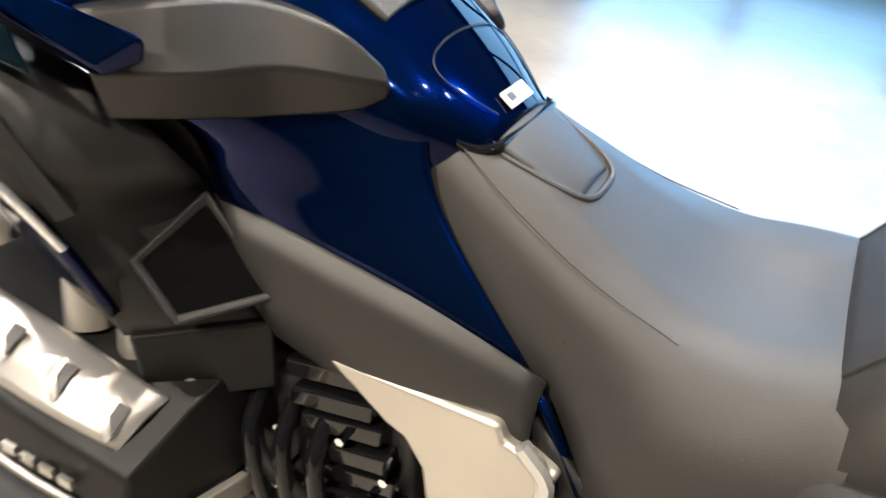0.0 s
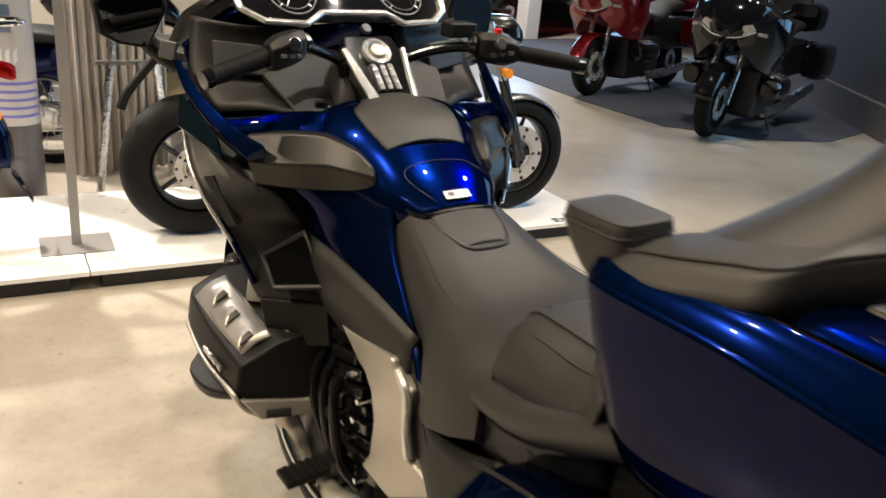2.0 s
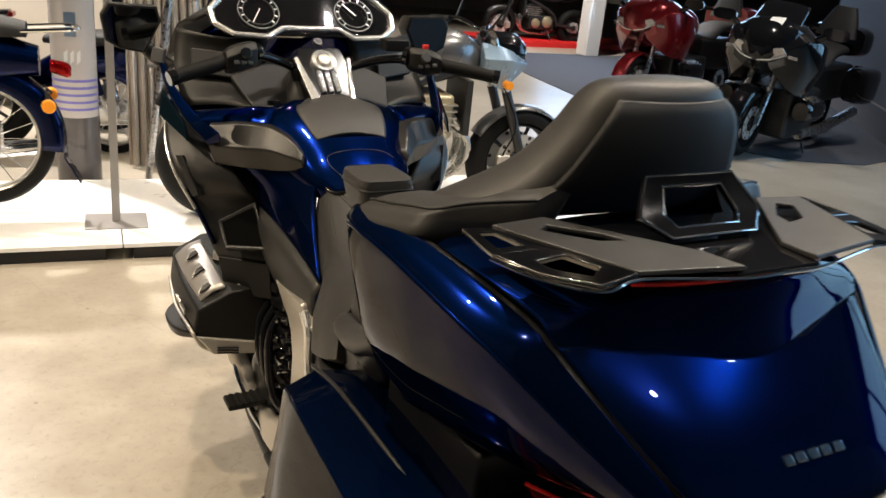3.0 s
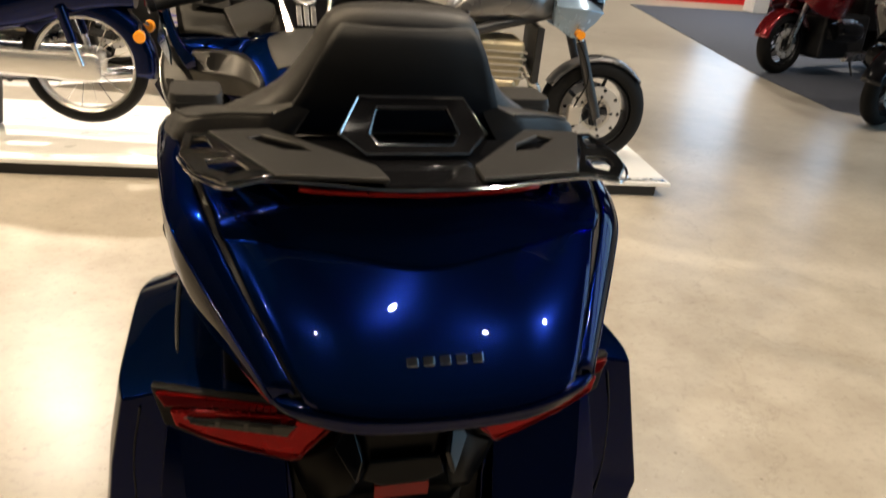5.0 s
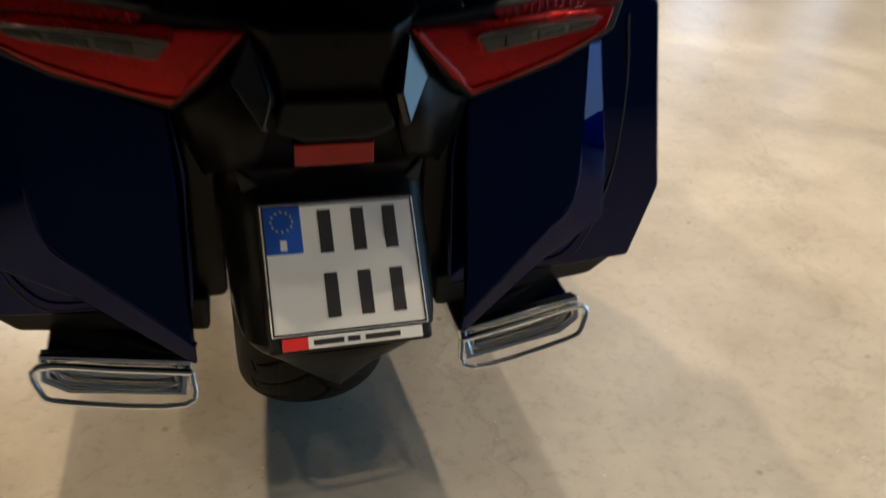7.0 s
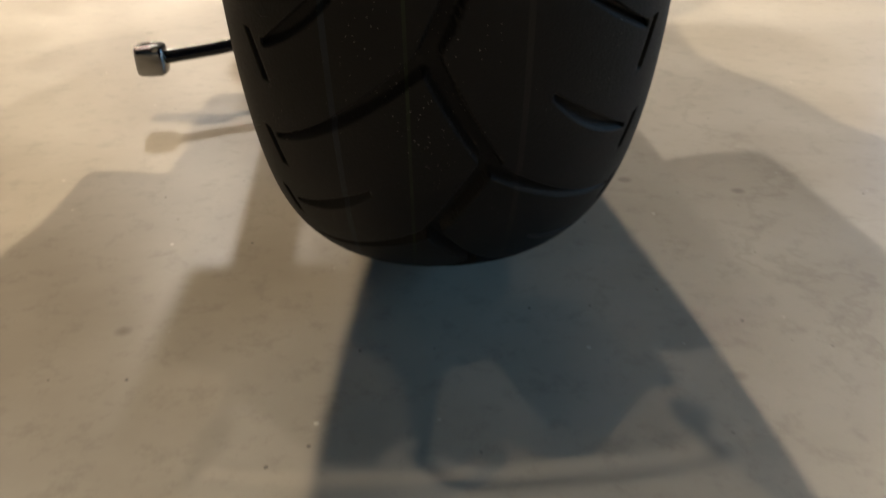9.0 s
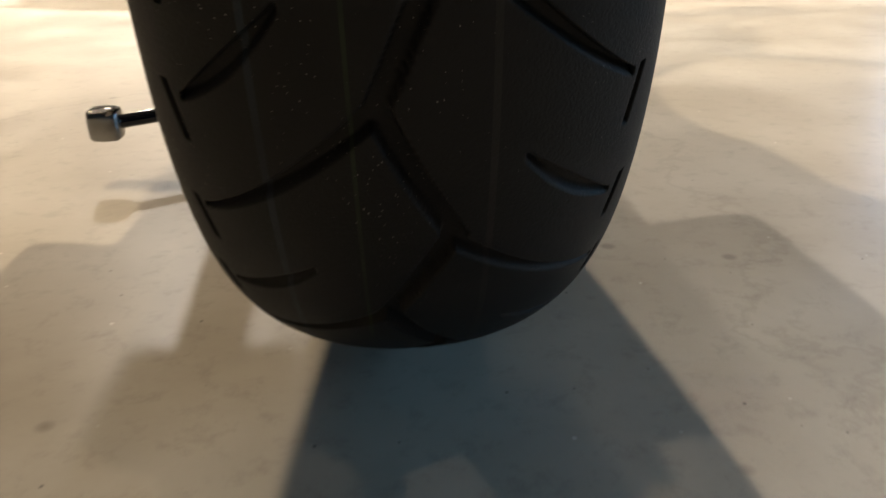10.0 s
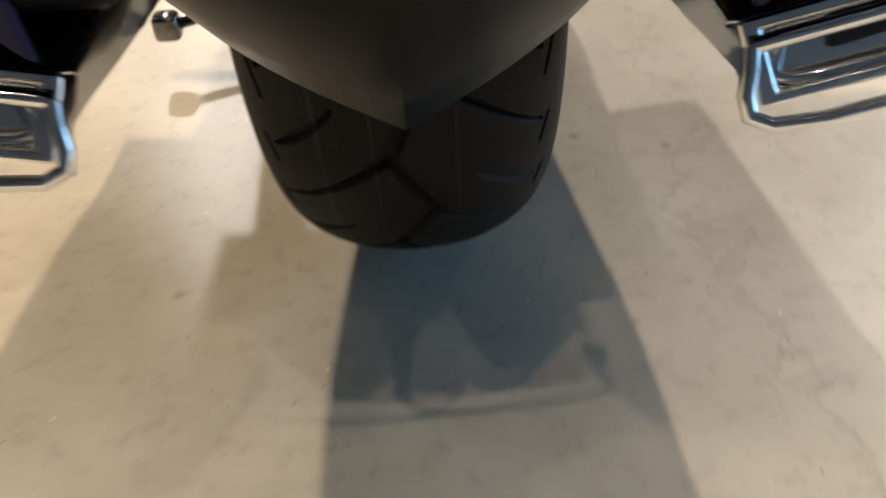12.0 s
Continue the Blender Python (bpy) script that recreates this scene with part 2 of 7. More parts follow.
def concrete():
    m = bpy.data.materials.new("polished_concrete")
    m.use_nodes = True
    t = m.node_tree
    p = t.nodes["Principled BSDF"]
    co = t.nodes.new("ShaderNodeTexCoord")
    big, mid, fine = [t.nodes.new("ShaderNodeTexNoise") for _ in range(3)]
    for n, s, d, r in ((big, 0.9, 5, 0.6), (mid, 5.0, 8, 0.62), (fine, 34.0, 8, 0.75)):
        n.inputs["Scale"].default_value, n.inputs["Detail"].default_value, n.inputs["Roughness"].default_value = s, d, r
        n.inputs["Distortion"].default_value = 0.15
        link(t, co.outputs["Object"], n.inputs["Vector"])
    ramp = t.nodes.new("ShaderNodeValToRGB")
    ramp.color_ramp.elements[0].position, ramp.color_ramp.elements[0].color = 0.34, (0.285, 0.247, 0.196, 1)
    ramp.color_ramp.elements[1].position, ramp.color_ramp.elements[1].color = 0.68, (0.44, 0.40, 0.335, 1)
    blend = t.nodes.new("ShaderNodeMath")
    blend.operation = "ADD"
    half = t.nodes.new("ShaderNodeMath")
    half.operation, half.inputs[1].default_value = "MULTIPLY", 0.5
    link(t, big.outputs["Fac"], blend.inputs[0]), link(t, mid.outputs["Fac"], blend.inputs[1])
    link(t, blend.outputs[0], half.inputs[0]), link(t, half.outputs[0], ramp.inputs["Fac"])
    speck = t.nodes.new("ShaderNodeMix")
    speck.data_type, speck.blend_type = "RGBA", "MULTIPLY"
    speck.inputs["Factor"].default_value = 0.45
    sr = t.nodes.new("ShaderNodeValToRGB")
    sr.color_ramp.elements[0].position, sr.color_ramp.elements[0].color = 0.28, (0.45, 0.43, 0.40, 1)
    sr.color_ramp.elements[1].position, sr.color_ramp.elements[1].color = 0.48, (1, 1, 1, 1)
    link(t, fine.outputs["Fac"], sr.inputs["Fac"])
    link(t, ramp.outputs["Color"], speck.inputs["A"]), link(t, sr.outputs["Color"], speck.inputs["B"])
    # hairline cracks along the edges of large uneven cells
    vor = t.nodes.new("ShaderNodeTexVoronoi")
    vor.feature, vor.inputs["Scale"].default_value = "DISTANCE_TO_EDGE", 0.45
    warp = t.nodes.new("ShaderNodeMix")
    warp.data_type, warp.blend_type = "RGBA", "ADD"
    warp.inputs["Factor"].default_value = 0.35
    link(t, co.outputs["Object"], warp.inputs["A"]), link(t, mid.outputs["Color"], warp.inputs["B"])
    link(t, warp.outputs["Result"], vor.inputs["Vector"])
    cr = t.nodes.new("ShaderNodeValToRGB")
    cr.color_ramp.elements[0].position, cr.color_ramp.elements[0].color = 0.0, (0.55, 0.52, 0.48, 1)
    cr.color_ramp.elements[1].position, cr.color_ramp.elements[1].color = 0.0022, (1, 1, 1, 1)
    link(t, vor.outputs["Distance"], cr.inputs["Fac"])
    crack = t.nodes.new("ShaderNodeMix")
    crack.data_type, crack.blend_type = "RGBA", "MULTIPLY"
    crack.inputs["Factor"].default_value = 0.30
    link(t, speck.outputs["Result"], crack.inputs["A"]), link(t, cr.outputs["Color"], crack.inputs["B"])
    # scattered grit: small dark stains and pale chips, thinned out by a broad noise
    last = crack.outputs["Result"]
    for size, limit, tone, strength in ((9.0, 0.085, (0.10, 0.085, 0.06, 1), 0.55), (38.0, 0.07, (0.05, 0.045, 0.04, 1), 0.8), (26.0, 0.06, (0.75, 0.72, 0.66, 1), 0.6)):
        dots = t.nodes.new("ShaderNodeTexVoronoi")
        dots.inputs["Scale"].default_value = size
        link(t, co.outputs["Object"], dots.inputs["Vector"])
        pick = t.nodes.new("ShaderNodeSeparateColor")
        link(t, dots.outputs["Color"], pick.inputs["Color"])
        rare = t.nodes.new("ShaderNodeMath")
        rare.operation, rare.inputs[1].default_value = "GREATER_THAN", 0.72
        link(t, pick.outputs["Red"], rare.inputs[0])
        fade = t.nodes.new("ShaderNodeMapRange")
        fade.inputs["From Min"].default_value, fade.inputs["From Max"].default_value = limit, limit * 0.5
        fade.inputs["To Max"].default_value = strength
        link(t, dots.outputs["Distance"], fade.inputs["Value"])
        amount = t.nodes.new("ShaderNodeMath")
        amount.operation = "MULTIPLY"
        link(t, fade.outputs["Result"], amount.inputs[0]), link(t, rare.outputs[0], amount.inputs[1])
        grit = t.nodes.new("ShaderNodeMix")
        grit.data_type = "RGBA"
        grit.inputs["B"].default_value = tone
        link(t, amount.outputs[0], grit.inputs["Factor"]), link(t, last, grit.inputs["A"])
        last = grit.outputs["Result"]
    link(t, last, p.inputs["Base Color"])
    rr = t.nodes.new("ShaderNodeMapRange")
    rr.inputs["To Min"].default_value, rr.inputs["To Max"].default_value = 0.22, 0.42
    link(t, mid.outputs["Fac"], rr.inputs["Value"]), link(t, rr.outputs["Result"], p.inputs["Roughness"])
    b = t.nodes.new("ShaderNodeBump")
    b.inputs["Strength"].default_value, b.inputs["Distance"].default_value = 0.12, 0.002
    link(t, fine.outputs["Fac"], b.inputs["Height"]), link(t, b.outputs["Normal"], p.inputs["Normal"])
    return m


CONCRETE = concrete()
CARPET = material("blue_grey_carpet", (0.050, 0.055, 0.072), 0.95, 0, 0, 0.75, 70, 1.0, 260)


# ---------------------------------------------------------------- mesh helpers
def part(name, bm, mat, parent=None, label="", smooth=40, bevel=0.0, seg=2, thick=0.0):
    """One mesh object from a bmesh, under a thing or a part."""
    me = bpy.data.meshes.new(name)
    bmesh.ops.recalc_face_normals(bm, faces=bm.faces)
    bm.to_mesh(me)
    bm.free()
    me.materials.append(mat)
    if smooth:
        me.shade_smooth()
        me.set_sharp_from_angle(angle=radians(smooth))
    ob = new(name, me)
    if thick:
        s = ob.modifiers.new("shell", "SOLIDIFY")
        s.thickness, s.offset = thick, 0
    if bevel:
        b = ob.modifiers.new("edge", "BEVEL")
        b.width, b.segments, b.limit_method, b.angle_limit = bevel, seg, "ANGLE", radians(28)
        b.harden_normals = True
    if parent:
        ob.parent = parent
    if label:
        tagged(ob, label)
    return ob


def thing(name, label, category, m=None, group="", kind=""):
    ob = new(name)
    ob.empty_display_size = 0.1
    if m:
        ob.matrix_world = m
    return tagged(ob, label, category, group, kind)


def curve_through(pts, n):
    """Catmull-Rom samples through the points, n to each span."""
    p = np.array(pts, float)
    q = np.vstack([2 * p[0] - p[1], p, 2 * p[-1] - p[-2]])
    out = []
    for i in range(len(p) - 1):
        a, b, c, d = q[i:i + 4]
        for k in range(n):
            u = k / n
            out.append(0.5 * (2 * b + (c - a) * u + (2 * a - 5 * b + 4 * c - d) * u * u + (3 * b - a - 3 * c + d) * u ** 3))
    return np.array(out + [p[-1]])


def sheet(rows, n=6):
    """A smooth patch through rows of points."""
    a = np.array([curve_through(r, n) for r in rows])
    g = np.stack([curve_through(a[:, j], n) for j in range(a.shape[1])], 1)
    bm = bmesh.new()
    vs = [[bm.verts.new(v) for v in r] for r in g]
    for i in range(len(vs) - 1):
        for j in range(len(vs[0]) - 1):
            bm.faces.new((vs[i][j], vs[i + 1][j], vs[i + 1][j + 1], vs[i][j + 1]))
    return bm


def loft(rings, caps=True, bm=None):
    bm = bm or bmesh.new()
    vs = [[bm.verts.new(v) for v in r] for r in rings]
    m = len(vs[0])
    for a, b in zip(vs, vs[1:]):
        for j in range(m):
            bm.faces.new((a[j], a[(j + 1) % m], b[(j + 1) % m], b[j]))
    if caps:
        bm.faces.new(vs[0])
        bm.faces.new(vs[-1][::-1])
    return bm


def smooth_loft(rings, n=4, caps=True):
    """Loft with extra rings on smooth lines through the given ones."""
    r = np.array(rings, float)
    return loft(np.stack([curve_through(r[:, j], n) for j in range(r.shape[1])], 1), caps)


def mirror_ring(half, y):
    """Closed ring in an x-z plane from the points of its right half, top to bottom; y may be a function of x and z."""
    pts = [(x, z) for x, z in half] + [(-x, z) for x, z in half[::-1] if x > 1e-6]
    return [(x, y(x, z) if callable(y) else y, z) for x, z in pts]


def oval(cx, cy, cz, a, b, axis="y", e=2.4, n=28):
    """Superellipse ring, a across and b up, in the plane square to the axis."""
    out = []
    for k in range(n):
        t = 2 * math.pi * k / n
        u = math.copysign(abs(math.cos(t)) ** (2 / e), math.cos(t)) * a
        v = math.copysign(abs(math.sin(t)) ** (2 / e), math.sin(t)) * b
        out.append({"y": (cx + u, cy, cz + v), "x": (cx, cy + u, cz + v), "z": (cx + u, cy + v, cz)}[axis])
    return out


def tube(pts, r, n=5, sides=12, taper=None):
    """A round bar along a smooth line through the points."""
    p = [Vector(v) for v in (curve_through(pts, n) if len(pts) > 2 else pts)]
    rings, up = [], None
    for i, c in enumerate(p):
        d = (p[min(i + 1, len(p) - 1)] - p[max(i - 1, 0)]).normalized()
        if up is None:
            up = d.orthogonal().normalized()
        up = (up - d * up.dot(d)).normalized()
        w = d.cross(up)
        rad = r if taper is None else r + (taper - r) * i / (len(p) - 1)
        rings.append([c + (up * math.cos(2 * math.pi * k / sides) + w * math.sin(2 * math.pi * k / sides)) * rad for k in range(sides)])
    return loft(rings)


def block(x0, x1, y0, y1, z0, z1, bm=None):
    bm = bm or bmesh.new()
    return loft([[(x0, y0, z), (x1, y0, z), (x1, y1, z), (x0, y1, z)] for z in (z0, z1)], True, bm)


def slab(outline, depth):
    """A flat polygon in space given its thickness, grown along its normal both ways."""
    p = [Vector(v) for v in outline]
    nrm = Vector((0, 0, 0))
    for a, b in zip(p, p[1:] + p[:1]):
        nrm += a.cross(b)
    nrm.normalize()
    return loft([[v - nrm * depth / 2 for v in p], [v + nrm * depth / 2 for v in p]])


def frame_slab(outer, inner, depth):
    """A flat ring between two outlines with the same number of corners."""
    o, i = [Vector(v) for v in outer], [Vector(v) for v in inner]
    nrm = Vector((0, 0, 0))
    for a, b in zip(o, o[1:] + o[:1]):
        nrm += a.cross(b)
    nrm.normalize()
    h = nrm * depth / 2
    bm = bmesh.new()
    lay = [[bm.verts.new(v + d) for v in q] for q, d in ((o, h), (o, -h), (i, -h), (i, h))]
    m = len(o)
    for a, b in zip(lay, lay[1:] + lay[:1]):
        for j in range(m):
            bm.faces.new((a[j], a[(j + 1) % m], b[(j + 1) % m], b[j]))
    return bm


def revolve(profile, n=48, axis="x", centre=(0, 0, 0), a0=0.0, a1=2 * math.pi):
    """Turn a profile of (along axis, radius) round an axis through the centre."""
    bm = bmesh.new()
    full = abs(a1 - a0 - 2 * math.pi) < 1e-6
    rows = []
    for k in range(n if full else n + 1):
        t = a0 + (a1 - a0) * k / n
        c, s = math.cos(t), math.sin(t)
        row = []
        for h, r in profile:
            v = {"x": (h, r * c, r * s), "y": (r * c, h, r * s), "z": (r * c, r * s, h)}[axis]
            row.append(bm.verts.new(Vector(v) + Vector(centre)))
        rows.append(row)
    for k in range(n):
        a, b = rows[k], rows[(k + 1) % len(rows)]
        for j in range(len(profile) - 1):
            bm.faces.new((a[j], a[j + 1], b[j + 1], b[j]))
    return bm


def disc(r, h, axis, centre, n=32, inner=0.0):
    prof = [(-h / 2, inner), (-h / 2, r), (h / 2, r), (h / 2, inner)]
    if inner:
        prof.append(prof[0])
    else:
        prof = [(-h / 2, 0.0005), (-h / 2, r), (h / 2, r), (h / 2, 0.0005)]
    return revolve(prof, n, axis, centre)


def join(*bms):
    out = bmesh.new()
    for b in bms:
        me = bpy.data.meshes.new("tmp")
        b.to_mesh(me)
        b.free()
        out.from_mesh(me)
        bpy.data.meshes.remove(me)
    return out


def flip(pts, s):
    return [(p[0] * s, p[1], p[2]) for p in pts]


# ---------------------------------------------------------------- the hall
def structure(name, bm, mat, label, **kw):
    return tagged(part(name, bm, mat, **kw), label, name.split("_")[0], kind="structure")


structure("floor", block(-9, 16, -9, 18, -0.12, 0.0), CONCRETE, "polished beige concrete showroom floor with stains", smooth=0)
structure("ceiling", block(-9, 16, -9, 18, 4.6, 4.75), CEILING, "dark painted showroom ceiling", smooth=0)
structure("wall_back", block(-9, 2.6, 8.6, 8.8, 0, 4.6), SAND, "sand-coloured wall behind the display bikes", smooth=0)
structure("wall_west", block(-9.2, -9, -9, 18, 0, 4.6), SAND, "plain sand-coloured side wall", smooth=0)
# unseen wall added close behind the camera to set the bike's reflections
structure("wall_south", block(-9, 16, -3.8, -3.6, 0, 4.6), SLATE_REFLECTION, "unseen slate-blue wall added to tone the motorcycle's reflections", smooth=0)
structure("wall_north", block(-9, 16, 18, 18.2, 0, 4.6), SAND, "sand-coloured end wall of the hall", smooth=0)
structure("wall_east", join(block(16, 16.2, -9, 18, 0, 0.8), block(16, 16.2, -9, 18, 3.6, 4.6), block(16, 16.2, -9, -3.5, 0.8, 3.6), block(16, 16.2, 5.0, 18, 0.8, 3.6)),
          WALL_GREY, "grey side wall with a wide window opening", smooth=0)

for k in range(5):
    y = -3.4 + 1.6 * k
    structure("window_post", block(7.98, 8.10, y - 0.06, y + 0.06, 0, 4.6), BLACK_BOARD, "dark upright post of the glazed wall", smooth=0, bevel=0.004)
    if k < 4:
        structure("window_rail", join(block(7.99, 8.09, y + 0.06, y + 1.54, 0, 0.5), block(7.99, 8.09, y + 0.06, y + 1.54, 4.2, 4.6), block(8.0, 8.08, y + 0.06, y + 1.54, 2.55, 2.65)),
                  BLACK_BOARD, "dark cross rails of the glazed wall", smooth=0, bevel=0.004)

CARPET_EDGE = [(5.9, 10.4), (5.05, 5.75), (4.98, 4.55), (5.55, 3.85), (6.2, 3.62), (8.2, 4.0), (9.6, 5.9), (9.6, 10.4)]
structure("carpet", loft([[(x, y, z) for x, y in CARPET_EDGE] for z in (0.0005, 0.007)]), CARPET, "dark blue-grey display carpet on the concrete", smooth=0)


def low_wall(x0, y0, x1, y1):
    """Block wall on a pale plinth beside the carpet."""
    d = Vector((x1 - x0, y1 - y0, 0))
    m = Matrix.Translation((x0, y0, 0)) @ Matrix.Rotation(math.atan2(d.y, d.x), 4, "Z")
    base = tagged(part("wall_plinth", block(0, d.length, -0.03, 0.25, 0, 0.32), WALL_GREY, smooth=0, bevel=0.01), "grey plastered plinth of the side wall", "wall", kind="structure")
    base.matrix_world = m
    wall = tagged(part("wall_blocks", block(0, d.length, 0.02, 0.2, 0.321, 4.59), WALL_GREY, smooth=0), "grey mortar bed of the dark block wall", "wall", kind="structure")
    wall.matrix_world = m
    me = None
    for row in range(5):
        for i in range(int(d.length / 0.62)):
            if me is None:
                b = part("block", block(0.006, 0.614, -0.012, 0.02, 0.006, 0.244), WALL_DARK, wall, smooth=0, bevel=0.004)
                me = b.data
            else:
                b = new("block", me)
                b.parent = wall
            b.location = ((i + 0.5 * (row % 2)) * 0.62, 0, 0.325 + row * 0.25)
    return wall


low_wall(6.9, 3.25, 9.9, 6.9)


def column(x, y):
    bm = block(x - 0.14, x + 0.14, y - 0.14, y + 0.14, 0, 4.6)
    return tagged(part("column", bm, WHITE_PAINT, smooth=0, bevel=0.015), "white square column standing on the hall floor", "column", kind="structure")


column(8.1, 10.4)

# ---------------------------------------------------------------- display platform
PLAT = pose(2.235, 2.508, 0, 0, 0, -5.7)


def platform(x0, x1):
    """White top on a set-back black base; x runs leftwards from the platform's right front corner."""
    ob = thing("display_platform", "low display platform with white top and black base", "platform", PLAT, "platform modules")
    part("top", block(x0 + 0.003, x1 - 0.003, 0, 1.06, 0.066, 0.088), WHITE_PAINT, ob, "glossy white top board", 0, 0.003)
    part("base", block(x0 + 0.045, x1 - 0.075, 0.03, 1.03, 0.0, 0.065), BLACK_BOARD, ob, "black set-back base", 0, 0.003)
    return ob


platform(-2.605, 0.0)
platform(-5.4, -2.605)
plate_strip = thing("platform_strip", "grey lettered edge strip lying on the platform end", "sign", PLAT)
part("strip", block(-0.30, -0.02, 0.02, 0.075, 0.0885, 0.0905), BRUSHED, plate_strip, "", 0)
for i in range(5):
    part("letter_bar", block(-0.27 + i * 0.045, -0.245 + i * 0.045, 0.035, 0.06, 0.0905, 0.0915), WHITE_PAINT, plate_strip, "", 0)


def sign_stand(m):
    ob = thing("sign_stand", "slim steel sign stand on a square base plate", "sign stand", m)
    part("base_plate", block(-0.145, 0.145, -0.115, 0.115, 0, 0.006), PALE_STEEL, ob, "square grey steel base plate", 0, 0.001)
    part("pole", block(-0.019, 0.019, -0.012, 0.012, 0.006, 1.35), PALE_STEEL, ob, "flat steel upright", 0, 0.003)
    return ob


sign_stand(pose(-0.345, 3.085, 0.088, 0, 0, -6.5))

# ---------------------------------------------------------------- the blue touring motorcycle
bike = thing("touring_motorcycle", "dark blue touring motorcycle with top box parked on concrete", "motorcycle", pose(0.016, 0, 0, 0, -0.8, 0))


def wheel_tyre(name, parent, centre, radius, width, seed_angle, fine, pattern=True):
    """Motorcycle tyre with grooves cut into the tread. fine: the stretch of angles that is meshed finely, in degrees below the rear horizontal."""
    rim_r = radius - width * 0.46
    half = width / 2
    # cross-section by arc length: sidewall, shoulder, crown
    sec = []
    for k in range(-180, 181):
        a = math.pi * 0.60 * k / 180
        s = math.sin(abs(a)) ** 0.92 if a else 0
        x = math.copysign(half * min(1.0, s), a) if abs(a) < math.pi / 2 else math.copysign(half * (1 - 0.10 * (abs(a) - math.pi / 2)), a)
        r = radius - (1 - math.cos(a)) * width * 0.33
        sec.append((x, r))
    ends = [(math.copysign(half * 0.82, sx), rim_r) for sx in (-1, 1)]
    sec = [ends[0]] + sec + [ends[1]]
    a0, a1 = fine
    angs = list(np.linspace(a0, a1, int((a1 - a0) * 8))) + list(np.linspace(a1, a0 + 360, 150))[1:-1]
    th = np.array(angs)
    xs = np.array([p[0] for p in sec])
    rs = np.array([p[1] for p in sec])
    T, X = np.meshgrid(th, xs, indexing="ij")
    R = np.broadcast_to(rs, T.shape).copy()
    if pattern:
        per = 25.0
        deg = radius * math.pi / 180

        def groove(dist, w, depth):
            return depth * np.clip((w - dist) / 0.0012, 0, 1)

        def near(path):
            return (ph - path + per / 2) % per - per / 2

        cut = np.zeros_like(R)
        xl, xr = -0.0135, 0.0175
        ph = (T - seed_angle) % per
        # zigzag down the middle: left knot at 0, right knot at half a period
        q1, q2 = np.clip(ph / (per / 2), 0, 1), np.clip((ph - per / 2) / (per / 2), 0, 1)
        up = np.where(ph < per / 2, xl + (xr - xl) * q1 ** 1.15, xr + (xl - xr) * q2 ** 0.95)
        cut = np.maximum(cut, groove(np.abs(X - up) * 0.84, 0.0050, 0.0075))
        for side in (-1, 1):
            knot = 0.0 if side < 0 else per / 2
            lat = side * X
            # long arc from a knot out to the shoulder
            u = np.clip((lat - 0.013) / 0.080, 0, 1)
            inside = (lat > 0.011) & (lat < 0.094)
            cut = np.maximum(cut, np.where(inside, groove(np.abs(near(knot + 13.2 * u ** 0.94)) * deg * 0.74, 0.0054 - 0.0036 * u, 0.007), 0))
            # short comma between the arcs
            v = np.clip((lat - 0.047) / 0.044, 0, 1)
            inside = (lat > 0.047) & (lat < 0.092)
            cut = np.maximum(cut, np.where(inside, groove(np.abs(near(knot - 7.2 + 8.2 * v ** 0.92)) * deg * 0.76, 0.0010 + 0.0034 * np.sin(np.pi * (0.08 + 0.84 * v)), 0.006), 0))
            # slits down the shoulder where arcs and commas end
            for off in (13.4, 0.6):
                d = near(knot + off)
                line = np.abs(lat - (0.0985 - 0.0010 * d))
                cut = np.maximum(cut, np.where((d > -0.6) & (d < 5.0), groove(line, 0.0017, 0.003), 0))
        R = R - cut
    rad = np.radians(T)
    # angle 0 points backwards (-y), growing downwards
    V = np.stack([X + centre[0], centre[1] - R * np.cos(rad), centre[2] - R * np.sin(rad)], -1)
    n, m = T.shape
    idx = np.arange(n * m).reshape(n, m)
    nx = np.roll(idx, -1, 0)
    F = np.stack([idx[:, :-1], idx[:, 1:], nx[:, 1:], nx[:, :-1]], -1).reshape(-1, 4)
    me = bpy.data.meshes.new(name)
    me.from_pydata(V.reshape(-1, 3).tolist(), [], F.tolist())
    me.update()
    me.materials.append(TREAD_RUBBER if pattern else RUBBER)
    me.shade_smooth()
    ob = new(name, me)
    ob.parent = parent
    return ob


def alloy_wheel(parent, cx, cy, cz, rim_r, width, spokes, mat, hub=0.055):
    rim = part("rim", revolve([(-width / 2, rim_r + 0.012), (-width / 2 + 0.012, rim_r - 0.012), (-width * 0.2, rim_r - 0.03), (width * 0.2, rim_r - 0.03),
                               (width / 2 - 0.012, rim_r - 0.012), (width / 2, rim_r + 0.012), (width * 0.3, rim_r + 0.004), (-width * 0.3, rim_r + 0.004), (-width / 2, rim_r + 0.012)],
                              56, "x", (cx, cy, cz)), mat, parent)
    part("hub", revolve([(-width * 0.42, 0.02), (-width * 0.42, hub * 0.8), (-width * 0.2, hub), (width * 0.2, hub), (width * 0.42, hub * 0.8), (width * 0.42, 0.02)], 24, "x", (cx, cy, cz)), mat, parent)
    for k in range(spokes):
        a = 2 * math.pi * k / spokes
        c, s = math.cos(a), math.sin(a)
        rings = []
        for q, w, h in ((hub * 0.8, 0.016, 0.018), (rim_r * 0.6, 0.011, 0.013), (rim_r - 0.022, 0.016, 0.016)):
            rings.append([(cx + dx, cy + c * q - s * dy, cz + s * q + c * dy) for dx, dy in ((-h, -w), (h, -w), (h, w), (-h, w))])
        part("spoke", loft(rings), mat, parent, "", 40, 0.003)
    return rim


